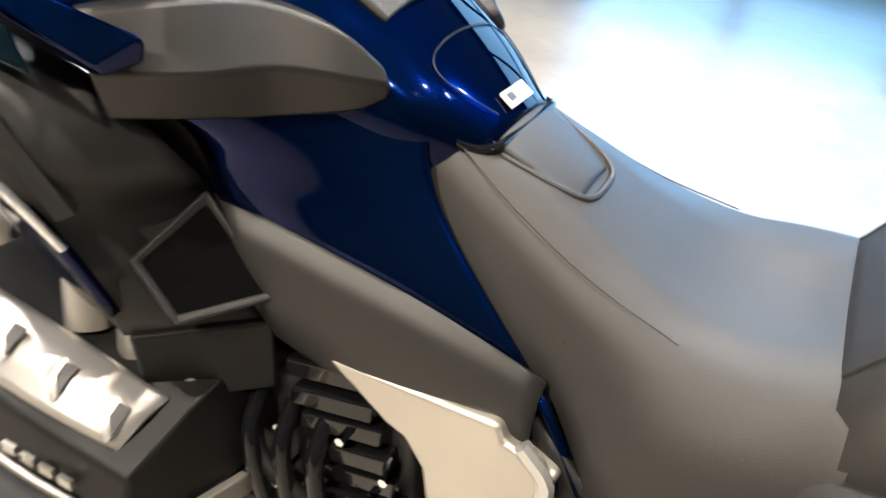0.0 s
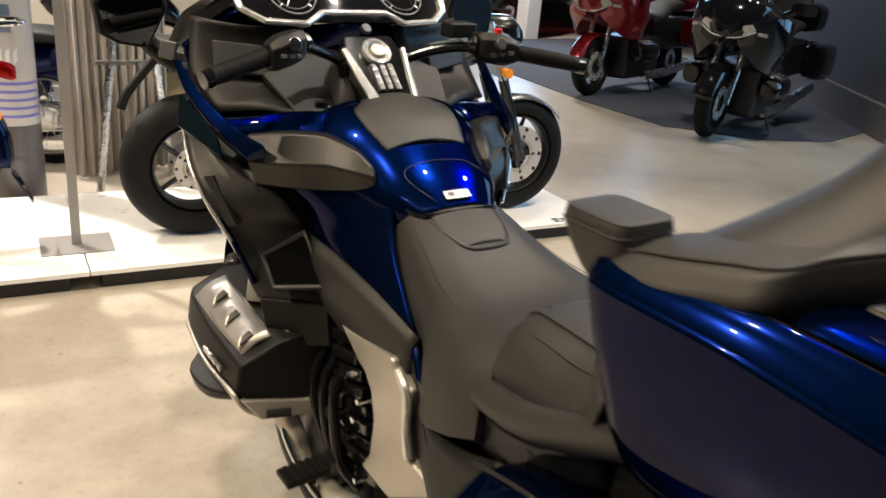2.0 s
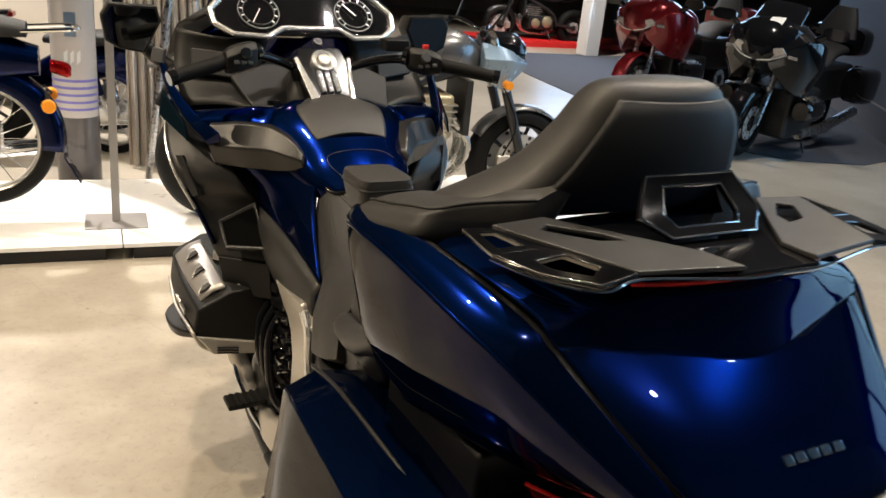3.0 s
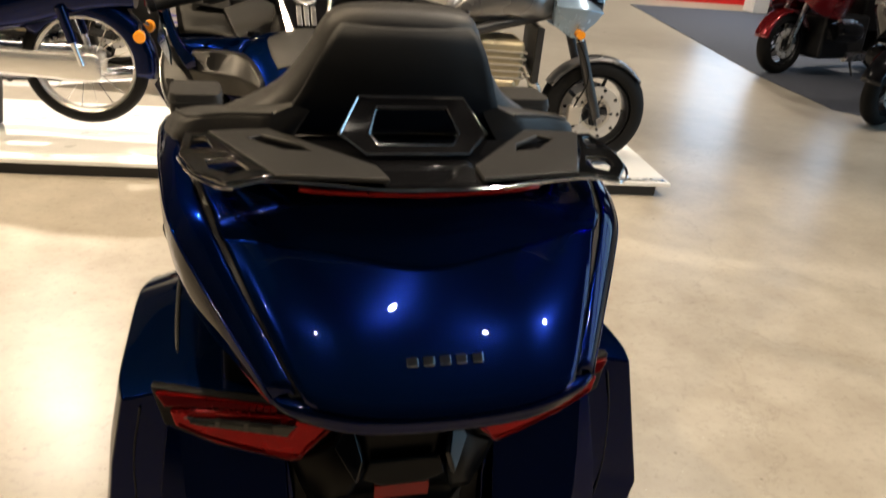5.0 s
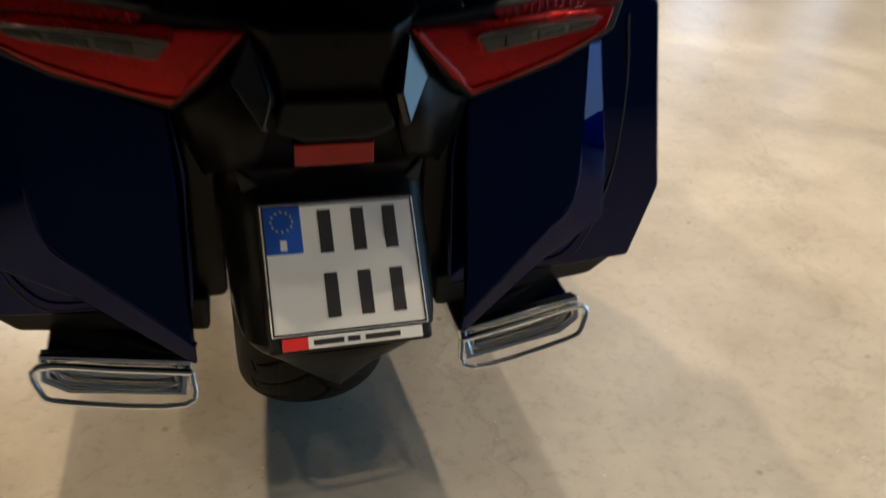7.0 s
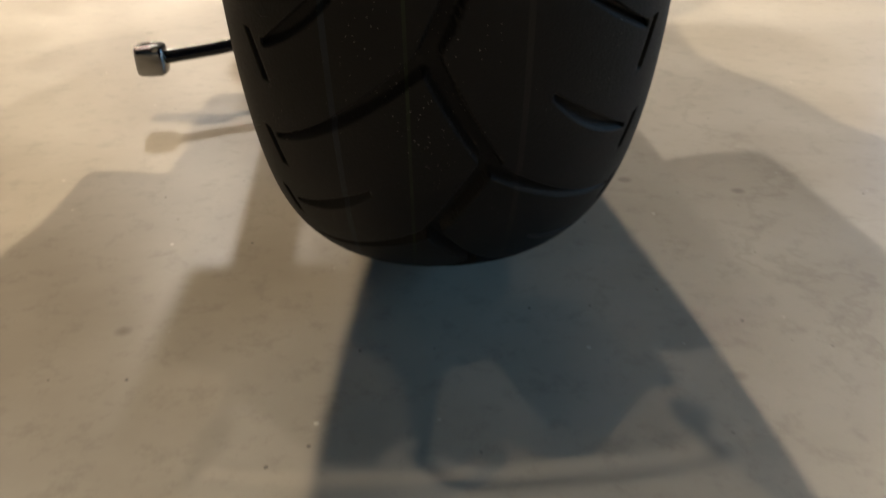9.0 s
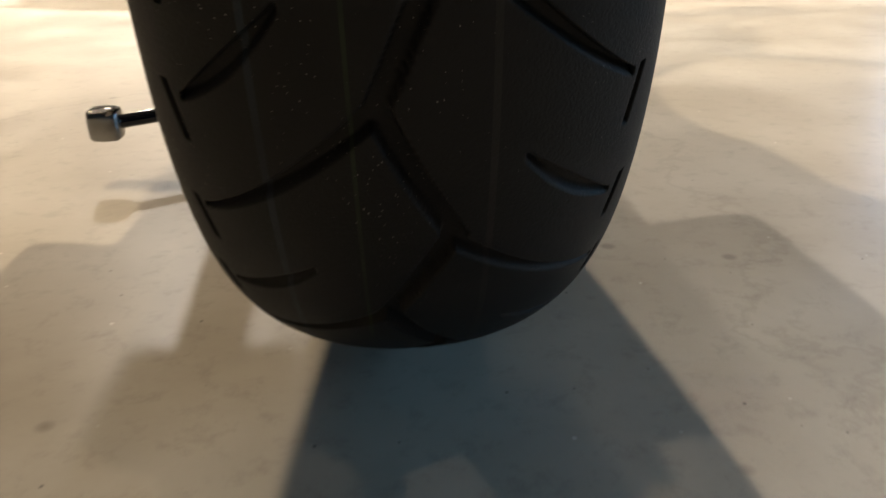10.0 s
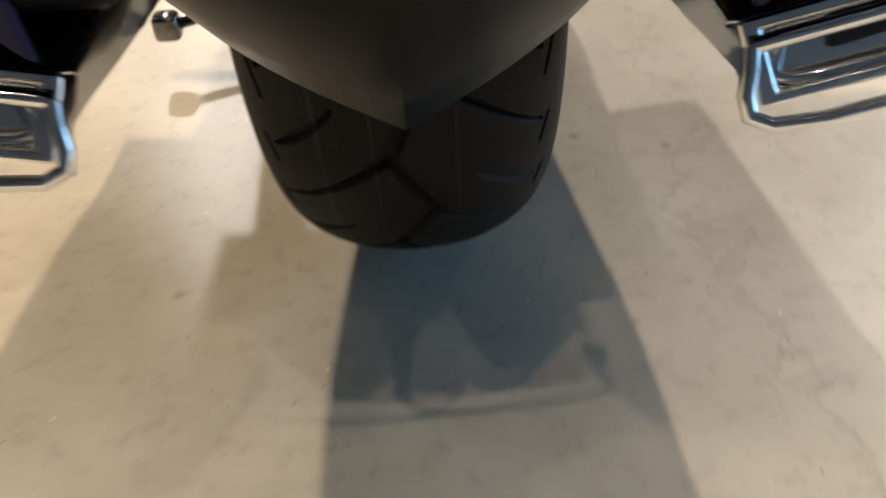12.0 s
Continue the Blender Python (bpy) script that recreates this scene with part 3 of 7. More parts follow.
rear_wheel = part("rear_wheel", revolve([(-0.02, 0.02), (-0.02, 0.03), (0.02, 0.03), (0.02, 0.02)], 16, "x", (0, 0, 0.330)), DARK_METAL, bike, "black rear wheel with a wide road tyre")
wheel_tyre("tyre", rear_wheel, (-0.003, 0, 0.330), 0.313, 0.233, 15.3, (-8, 82))
alloy_wheel(rear_wheel, 0.004, 0, 0.330, 0.205, 0.17, 5, DARK_METAL)
part("brake_disc", disc(0.15, 0.008, "x", (0.09, 0, 0.330), 40, 0.07), BRUSHED, rear_wheel)
part("axle_nut", revolve([(0.10, 0.002), (0.10, 0.02), (0.135, 0.02), (0.145, 0.012), (0.145, 0.002)], 6, "x", (0, 0, 0.330)), BLACK_PLASTIC, rear_wheel)

front_wheel = part("front_wheel", revolve([(-0.05, 0.012), (-0.05, 0.02), (0.05, 0.02), (0.05, 0.012)], 16, "x", (0, 1.695, 0.32)), DARK_METAL, bike, "black front wheel behind twin brake discs")
wheel_tyre("tyre", front_wheel, (0, 1.695, 0.32), 0.32, 0.135, 0, (170, 200), False)
alloy_wheel(front_wheel, 0, 1.695, 0.32, 0.235, 0.10, 5, DARK_METAL)
for s in (-1, 1):
    part("brake_disc", disc(0.155, 0.006, "x", (s * 0.075, 1.695, 0.32), 40, 0.09), BRUSHED, front_wheel, "drilled steel brake disc")
    part("brake_caliper", block(s * 0.06, s * 0.115, 1.54, 1.60, 0.26, 0.40), ALLOY, front_wheel, "", 30, 0.01)
    part("fork_leg", tube([(s * 0.10, 1.68, 0.30), (s * 0.10, 1.58, 0.62), (s * 0.10, 1.48, 0.92)], 0.024), ALLOY, bike, "silver fork leg")
part("fork_reflector", disc(0.018, 0.006, "x", (-0.128, 1.60, 0.50), 16), AMBER, bike, "small amber reflector on the fork")

# front mudguard
rows = []
for k in range(7):
    a = radians(40 + 22 * k)
    r = 0.345
    rows.append([(x, 1.695 - (r - 1.2 * x * x * 3) * math.cos(a), 0.32 + (r - 1.2 * x * x * 3) * math.sin(a)) for x in (-0.085, -0.05, 0, 0.05, 0.085)])
part("front_mudguard", sheet(rows, 3), BLUE, bike, "dark blue front mudguard", thick=0.004)

# ---- top box
def both(half, s=None):
    """A row across the bike from the points of its right half, centre first."""
    return [(-x, y, z) for x, y, z in half[::-1] if x > 1e-6] + list(half)


def round_ring(pts, n):
    """Closed smooth ring through the points."""
    p = list(pts)
    c = curve_through(p[-2:] + p + p[:3], n)
    return [tuple(v) for v in c[2 * n:(2 + len(p)) * n]]


trunk = part("top_box", smooth_loft([
    mirror_ring([(0, 1.10), (0.20, 1.12), (0.315, 1.125), (0.345, 1.10), (0.350, 0.99), (0.310, 0.87), (0.25, 0.82), (0, 0.81)], lambda x, z: -0.035 + 0.25 * (z - 1.0)),
    mirror_ring([(0, 1.150), (0.20, 1.150), (0.308, 1.140), (0.344, 1.10), (0.346, 1.01), (0.285, 0.88), (0.22, 0.825), (0, 0.820)], -0.12),
    mirror_ring([(0, 1.155), (0.20, 1.150), (0.298, 1.135), (0.334, 1.095), (0.336, 1.03), (0.258, 0.90), (0.19, 0.855), (0, 0.850)], -0.25),
    mirror_ring([(0, 1.130), (0.18, 1.120), (0.270, 1.112), (0.302, 1.075), (0.296, 1.03), (0.225, 0.94), (0.17, 0.905), (0, 0.900)], lambda x, z: -0.34 + 0.5 * (z - 1.08)),
    mirror_ring([(0, 1.030), (0.13, 1.028), (0.200, 1.020), (0.222, 1.00), (0.218, 0.985), (0.195, 0.96), (0.16, 0.940), (0, 0.935)], lambda x, z: -0.475 + 1.1 * (z - 1.0) + 0.9 * x * x),
], 4), GLOSS_BLACK, bike, "gloss dark blue top box", 32, 0.006)
GAP = [(0.317, 0.060, 1.154), (0.337, 0.050, 1.160), (0.331, -0.10, 1.167), (0.319, -0.20, 1.160), (0.304, -0.285, 1.148), (0.288, -0.355, 1.130), (0.268, -0.402, 1.096), (0.236, -0.464, 1.048), (0.190, -0.553, 0.980)]
CREASE = [(0.342, 0.062, 1.133), (0.364, 0.050, 1.138), (0.362, -0.10, 1.136), (0.355, -0.19, 1.126), (0.346, -0.27, 1.113), (0.330, -0.335, 1.095), (0.306, -0.385, 1.066), (0.270, -0.450, 1.024), (0.216, -0.545, 0.966)]
BULGE = [(0.330, 0.018, 1.010), (0.357, 0.008, 1.010), (0.353, -0.13, 1.008), (0.344, -0.21, 1.010), (0.331, -0.285, 1.010), (0.315, -0.345, 1.008), (0.293, -0.395, 0.998), (0.260, -0.455, 0.978), (0.212, -0.545, 0.957)]
UNDER = [(0.312, 0.000, 0.945), (0.338, -0.008, 0.936), (0.325, -0.09, 0.906), (0.312, -0.165, 0.905), (0.299, -0.235, 0.910), (0.285, -0.30, 0.917), (0.268, -0.365, 0.927), (0.240, -0.44, 0.938), (0.203, -0.535, 0.950)]


def between(a, b, t, out=0.0, up=0.0):
    return [(p[0] + (q[0] - p[0]) * t + out, p[1] + (q[1] - p[1]) * t, p[2] + (q[2] - p[2]) * t + up) for p, q in zip(a, b)]


for s in (-1, 1):
    part("side_panel", sheet([flip(r, s) for r in (CREASE, between(CREASE, BULGE, 0.5, 0.003), BULGE, between(BULGE, UNDER, 0.55, 0.004), UNDER)], 6), BLUE, trunk, "smooth dark blue side of the top box", 70, thick=0.006)
    part("shoulder_band", sheet([flip(r, s) for r in (between(GAP, CREASE, 0.05, 0, -0.006), between(GAP, CREASE, 0.10), between(GAP, CREASE, 0.5, 0.003, 0.003), between(GAP, CREASE, 0.97), between(GAP, CREASE, 1.02, -0.002, -0.005))], 6), BLUE, trunk, "bright blue shoulder band of the top box", 50, thick=0.004)
    part("side_line", sheet([flip(r, s) for r in (between(GAP, GAP, 0, 0.006, -0.008), between(GAP, GAP, 0, -0.012, -0.008))], 6), INK, trunk, "dark joint beside the lid", 70, thick=0.004)
    part("front_cap", sheet([flip([(0.325, 0.046, 1.152), (0.345, 0.044, 1.144), (0.356, 0.040, 1.134)], s), flip([(0.30, 0.040, 1.07), (0.34, 0.020, 1.06), (0.359, 0.010, 1.060)], s), flip([(0.28, 0.02, 0.93), (0.31, 0.005, 0.93), (0.336, -0.008, 0.936)], s)], 4), GLOSS_BLACK, trunk, "black front edge of the top box", 60, thick=0.005)
    part("side_reflector", slab(flip([(0.250, -0.33, 0.880), (0.225, -0.43, 0.900), (0.212, -0.43, 0.880), (0.230, -0.33, 0.855)], s), 0.008), RED_DEEP, trunk, "red side reflector", 0, 0.002)
lid = part("lid", sheet([both(r) for r in (
    [(0, -0.585, 0.957), (0.10, -0.578, 0.960), (0.160, -0.562, 0.967), (0.176, -0.553, 0.972)],
    [(0, -0.599, 0.966), (0.10, -0.592, 0.969), (0.164, -0.573, 0.976), (0.182, -0.560, 0.978)],
    [(0, -0.530, 1.030), (0.12, -0.520, 1.034), (0.205, -0.486, 1.044), (0.229, -0.468, 1.045)],
    [(0, -0.458, 1.087), (0.125, -0.430, 1.098), (0.228, -0.396, 1.107), (0.266, -0.383, 1.106)],
    [(0, -0.449, 1.094), (0.127, -0.421, 1.104), (0.232, -0.389, 1.112), (0.272, -0.376, 1.112)],
    [(0, -0.425, 1.132), (0.130, -0.403, 1.136), (0.238, -0.376, 1.130), (0.278, -0.364, 1.126)],
    [(0, -0.395, 1.176), (0.130, -0.385, 1.172), (0.245, -0.352, 1.148), (0.279, -0.348, 1.134)],
    [(0, -0.330, 1.182), (0.140, -0.320, 1.178), (0.262, -0.290, 1.158), (0.295, -0.284, 1.149)],
    [(0, -0.150, 1.182), (0.150, -0.150, 1.178), (0.285, -0.150, 1.168), (0.315, -0.150, 1.160)],
)], 5), BLUE, trunk, "glossy dark blue rear lid with a creased scoop", 60, thick=0.006)
part("brake_light", sheet([[(x, -0.402 + 0.9 * x * x, z) for x in (-0.17, -0.1, 0, 0.1, 0.17)] for z in (1.176, 1.184)], 3), RED_LENS, trunk, "thin red high brake light", thick=0.008)
# raised chrome lettering, drawn as plain bars
for i in range(5):
    x = -0.044 + i * 0.0218
    ob = part("badge_bar", block(x - 0.0075, x + 0.0075, -0.002, 0.002, 0.0, 0.013), CHROME, trunk, "small chrome badge bar", 0, 0.0015)
    ob.matrix_local = Matrix.Translation((0, -0.560, 1.008)) @ Matrix.Rotation(radians(-47), 4, "X")
# lower lip
part("lip", sheet([both(r) for r in ([(0, -0.575, 0.958), (0.11, -0.570, 0.961), (0.195, -0.548, 0.968), (0.216, -0.542, 0.966)],
                                     [(0, -0.592, 0.950), (0.11, -0.586, 0.953), (0.190, -0.562, 0.960), (0.214, -0.548, 0.962)],
                                     [(0, -0.592, 0.940), (0.11, -0.586, 0.943), (0.184, -0.562, 0.947), (0.208, -0.545, 0.950)],
                                     [(0, -0.575, 0.922), (0.11, -0.570, 0.925), (0.176, -0.545, 0.932), (0.196, -0.530, 0.940)],
                                     [(0, -0.46, 0.905), (0.11, -0.45, 0.905), (0.165, -0.44, 0.91), (0.19, -0.43, 0.92)])], 4), BLUE, trunk, "blue lower lip of the top box", 60, thick=0.006)

# ---- luggage rack on the top box
rack = part("luggage_rack", slab([(-0.07, -0.385, 1.206), (-0.11, -0.30, 1.200), (0.11, -0.30, 1.200), (0.07, -0.385, 1.206), (0.07, -0.452, 1.209), (-0.07, -0.452, 1.209)], 0.007),
            GLOSS_BLACK, bike, "black luggage rack with smoked chrome loops", 30, 0.003)
part("cross_plate", slab([(-0.27, -0.235, 1.200), (0.27, -0.235, 1.200), (0.21, -0.41, 1.207), (-0.21, -0.41, 1.207)], 0.005), GLOSS_BLACK, rack, "gloss black plate under the pads", 0, 0.002)
for s in (-1, 1):
    part("pad", frame_slab(flip([(0.200, -0.222, 1.213), (0.286, -0.234, 1.213), (0.206, -0.426, 1.217), (0.062, -0.450, 1.217), (0.068, -0.390, 1.213)], s),
                           flip([(0.212, -0.252, 1.213), (0.232, -0.268, 1.213), (0.186, -0.324, 1.215), (0.148, -0.332, 1.215), (0.160, -0.300, 1.214)], s), 0.007), GREY_PLASTIC, rack, "thin matt grey rack pad", 30, 0.0025)
    part("loop", join(frame_slab(flip([(0.284, -0.234, 1.210), (0.317, -0.212, 1.204), (0.323, -0.302, 1.202), (0.256, -0.318, 1.210)], s), flip([(0.289, -0.247, 1.208), (0.306, -0.237, 1.206), (0.310, -0.290, 1.205), (0.278, -0.297, 1.208)], s), 0.008),
                      frame_slab(flip([(0.256, -0.319, 1.211), (0.323, -0.303, 1.203), (0.304, -0.376, 1.205), (0.264, -0.437, 1.211), (0.206, -0.427, 1.215)], s), flip([(0.252, -0.345, 1.211), (0.288, -0.342, 1.206), (0.284, -0.374, 1.207), (0.258, -0.410, 1.211), (0.234, -0.392, 1.212)], s), 0.008)),
         SMOKE_CHROME, rack, "smoked chrome tie-down loop", 30, 0.0025)
    part("edge_trim", tube(flip([(0.0, -0.455, 1.206), (0.07, -0.455, 1.207), (0.206, -0.431, 1.212), (0.265, -0.440, 1.208), (0.306, -0.377, 1.202), (0.325, -0.302, 1.199)], s), 0.0022, 5, 8), CHROME, rack, "bright edge")
handle = part("grab_handle", frame_slab([(-0.108, -0.302, 1.232), (-0.078, -0.268, 1.276), (0.078, -0.268, 1.276), (0.108, -0.302, 1.232), (0.074, -0.334, 1.212), (-0.074, -0.334, 1.212)],
                                        [(-0.066, -0.303, 1.232), (-0.052, -0.276, 1.263), (0.052, -0.276, 1.263), (0.066, -0.303, 1.232), (0.054, -0.319, 1.220), (-0.054, -0.319, 1.220)], 0.012),
              GLOSS_BLACK, rack, "gloss black grab handle with bright edges", 30, 0.003, 3)
for x, y0, z0, y1, z1, y2, z2, xs in ((0.108, -0.302, 1.232, -0.268, 1.276, -0.334, 1.212, (0.078, 0.074)), (0.066, -0.303, 1.232, -0.276, 1.263, -0.319, 1.220, (0.052, 0.054))):
    a, b = xs
    part("handle_edge", tube([(-x, y0 - 0.004, z0 + 0.003), (-a, y1 - 0.004, z1 + 0.003), (a, y1 - 0.004, z1 + 0.003), (x, y0 - 0.004, z0 + 0.003), (b, y2 - 0.004, z2 + 0.003), (-b, y2 - 0.004, z2 + 0.003), (-x, y0 - 0.004, z0 + 0.003)], 0.0022, 1, 8), CHROME, handle, "thin chrome edge")

# ---- passenger backrest and seat
back = part("backrest", smooth_loft([
    oval(0, -0.02, 1.165, 0.30, 0.075, "z", 3.2, 40),
    oval(0, -0.08, 1.200, 0.265, 0.095, "z", 2.9, 40),
    oval(0, -0.125, 1.255, 0.185, 0.085, "z", 2.7, 40),
    oval(0, -0.155, 1.315, 0.142, 0.075, "z", 2.6, 40),
    oval(0, -0.172, 1.365, 0.118, 0.062, "z", 2.6, 40),
    oval(0, -0.180, 1.388, 0.095, 0.042, "z", 2.4, 40),
    oval(0, -0.182, 1.395, 0.05, 0.02, "z", 2.2, 40)], 4), VINYL, bike, "upholstered grey passenger backrest", 60)
part("rear_panel", sheet([[(u * w, y + 0.02 * u * u, z) for u in (-1, -0.5, 0, 0.5, 1)] for w, y, z in ((0.190, -0.178, 1.200), (0.156, -0.215, 1.255), (0.130, -0.238, 1.315), (0.112, -0.242, 1.350), (0.096, -0.234, 1.368))], 5), VINYL_DARK, back, "darker rear panel of the backrest", 70, thick=0.01)

seat = part("rider_seat", smooth_loft([
    mirror_ring([(0, 0.955), (0.06, 0.953), (0.100, 0.940), (0.118, 0.90), (0.128, 0.84), (0.135, 0.78), (0.10, 0.76), (0, 0.76)], 0.862),
    mirror_ring([(0, 0.912), (0.07, 0.910), (0.118, 0.897), (0.142, 0.855), (0.156, 0.78), (0.160, 0.72), (0.12, 0.70), (0, 0.70)], 0.745),
    mirror_ring([(0, 0.868), (0.08, 0.868), (0.142, 0.860), (0.172, 0.82), (0.176, 0.74), (0.168, 0.675), (0.14, 0.655), (0, 0.655)], 0.645),
    mirror_ring([(0, 0.838), (0.09, 0.840), (0.160, 0.842), (0.212, 0.815), (0.238, 0.73), (0.240, 0.645), (0.19, 0.62), (0, 0.62)], 0.545),
    mirror_ring([(0, 0.840), (0.09, 0.844), (0.165, 0.852), (0.218, 0.830), (0.250, 0.75), (0.252, 0.665), (0.20, 0.64), (0, 0.64)], 0.455),
    mirror_ring([(0, 0.870), (0.08, 0.872), (0.140, 0.872), (0.195, 0.85), (0.240, 0.78), (0.245, 0.70), (0.20, 0.67), (0, 0.67)], 0.375),
], 6), VINYL, bike, "grey vinyl rider seat", 60)
part("nose_panel", sheet([[(u * w, y, z - 0.006 * u * u) for u in (-1, -0.5, 0, 0.5, 1)] for w, y, z in ((0.084, 0.858, 0.955), (0.079, 0.80, 0.934), (0.066, 0.735, 0.908), (0.046, 0.70, 0.893))], 5), VINYL, seat, "raised seat nose panel", 70, thick=0.006)
part("seam", tube([(-0.087, 0.855, 0.944), (-0.083, 0.80, 0.924), (-0.069, 0.73, 0.902), (-0.046, 0.694, 0.889), (0, 0.687, 0.887), (0.046, 0.694, 0.889), (0.069, 0.73, 0.902), (0.083, 0.80, 0.924), (0.087, 0.855, 0.944)], 0.0045, 5, 8), VINYL, seat)
for s in (-1, 1):
    part("seam", tube(flip([(0.102, 0.845, 0.936), (0.128, 0.745, 0.890), (0.150, 0.645, 0.857), (0.170, 0.545, 0.840)], s), 0.0009, 6, 6), STITCH, seat)
pseat = part("passenger_seat", smooth_loft([
    mirror_ring([(0, 0.865), (0.10, 0.868), (0.150, 0.862), (0.185, 0.845), (0.215, 0.78), (0.20, 0.72), (0, 0.72)], 0.405),
    mirror_ring([(0, 0.915), (0.10, 0.917), (0.156, 0.916), (0.190, 0.898), (0.220, 0.835), (0.21, 0.75), (0, 0.75)], 0.365),
    mirror_ring([(0, 0.924), (0.10, 0.926), (0.160, 0.925), (0.198, 0.906), (0.230, 0.845), (0.22, 0.77), (0, 0.77)], 0.30),
    mirror_ring([(0, 0.922), (0.10, 0.924), (0.162, 0.923), (0.206, 0.908), (0.248, 0.860), (0.24, 0.80), (0, 0.80)], 0.20),
    mirror_ring([(0, 0.926), (0.10, 0.928), (0.168, 0.930), (0.238, 0.950), (0.290, 0.930), (0.28, 0.85), (0, 0.85)], 0.105),
    mirror_ring([(0, 1.000), (0.10, 1.010), (0.205, 1.070), (0.308, 1.125), (0.344, 1.09), (0.33, 0.98), (0, 0.98)], 0.040),
    mirror_ring([(0, 1.120), (0.10, 1.130), (0.210, 1.150), (0.290, 1.155), (0.325, 1.13), (0.31, 1.05), (0, 1.05)], -0.03),
], 5), VINYL, bike, "grey vinyl passenger seat", 60)
part("front_seam", tube([(-0.12, 0.372, 0.915), (-0.06, 0.335, 0.9225), (-0.012, 0.296, 0.9255), (0, 0.290, 0.9255), (0.012, 0.296, 0.9255), (0.06, 0.335, 0.9225), (0.12, 0.372, 0.915)], 0.0022, 5, 8), STITCH, pseat, "black chevron seam")
for s in (-1, 1):
    part("seam", tube(flip([(0.150, 0.403, 0.864), (0.157, 0.363, 0.9175), (0.161, 0.30, 0.9260), (0.163, 0.20, 0.9242), (0.169, 0.105, 0.931), (0.205, 0.040, 1.071), (0.210, -0.03, 1.151)], s), 0.0028, 6, 8), STITCH, pseat, "black piping")
    part("edge_seam", tube(flip([(0.189, 0.366, 0.8985), (0.197, 0.30, 0.907), (0.205, 0.20, 0.909), (0.222, 0.13, 0.931)], s), 0.0016, 6, 8), STITCH, pseat, "stitched edge under the piping")
    part("lower_roll", tube(flip([(0.175, 0.46, 0.735), (0.232, 0.36, 0.785), (0.262, 0.24, 0.820), (0.285, 0.12, 0.875), (0.300, 0.00, 0.940), (0.29, -0.10, 0.97)], s), 0.027, 6, 14), VINYL, pseat, "padded lower roll of the passenger seat", 60)
    part("skirt", sheet([flip([(0.200, 0.45, 0.72), (0.235, 0.33, 0.755), (0.262, 0.20, 0.80), (0.300, 0.06, 0.90)], s), flip([(0.195, 0.45, 0.64), (0.225, 0.33, 0.68), (0.245, 0.20, 0.74), (0.270, 0.06, 0.82)], s)], 5), BLACK_PLASTIC, pseat, "black plastic skirt under the seat", 60, thick=0.01)
    part("armrest_wing", smooth_loft([round_ring(flip([(x, y, z) for x, z in half], s), 4) for y, half in (
        (0.045, [(0.235, 1.165), (0.290, 1.172), (0.336, 1.164), (0.353, 1.152), (0.350, 1.138), (0.25, 1.12)]),
        (0.020, [(0.235, 1.176), (0.288, 1.182), (0.335, 1.174), (0.353, 1.158), (0.350, 1.140), (0.25, 1.12)]),
        (-0.03, [(0.222, 1.186), (0.283, 1.193), (0.331, 1.184), (0.349, 1.165), (0.348, 1.145), (0.25, 1.12)]),
        (-0.08, [(0.205, 1.200), (0.270, 1.204), (0.321, 1.195), (0.339, 1.177), (0.338, 1.152), (0.24, 1.13)]),
        (-0.125, [(0.185, 1.215), (0.250, 1.214), (0.308, 1.204), (0.324, 1.190), (0.326, 1.162), (0.24, 1.14)]),
        (-0.150, [(0.165, 1.235), (0.215, 1.229), (0.262, 1.217), (0.273, 1.205), (0.272, 1.178), (0.22, 1.15)]),
        (-0.195, [(0.13, 1.250), (0.165, 1.241), (0.19, 1.230), (0.20, 1.220), (0.20, 1.19), (0.18, 1.17)]))], 5), VINYL, bike, "padded side wing of the passenger seat", 60)
    part("wing_piping", tube(flip([(0.338, 0.046, 1.165), (0.337, 0.018, 1.175), (0.333, -0.03, 1.185), (0.323, -0.08, 1.196), (0.310, -0.125, 1.205), (0.264, -0.151, 1.218), (0.192, -0.196, 1.231)], s), 0.0022, 6, 8), STITCH, bike, "black piping on the seat wing")
    arm = part("armrest", smooth_loft([oval(s * 0.306, cy, z, hw, hl, "z", 5.5, 44) for z, cy, hl, hw in ((1.118, 0.062, 0.030, 0.030), (1.130, 0.066, 0.036, 0.036), (1.155, 0.076, 0.045, 0.042), (1.178, 0.082, 0.050, 0.045), (1.188, 0.083, 0.050, 0.045), (1.194, 0.083, 0.0485, 0.0435), (1.1965, 0.083, 0.045, 0.040), (1.1975, 0.083, 0.01, 0.01))], 3), VINYL, bike, "padded grey armrest", 60)
    part("seam", tube([(x + (s * 0.001 if x * s > 0.306 else -s * 0.001), y, 1.181) for x, y, z in oval(s * 0.306, 0.0825, 1.181, 0.0445, 0.0495, "z", 5.5, 44)] + [(s * 0.351, 0.0825, 1.181)], 0.0022, 1, 6), STITCH, arm)

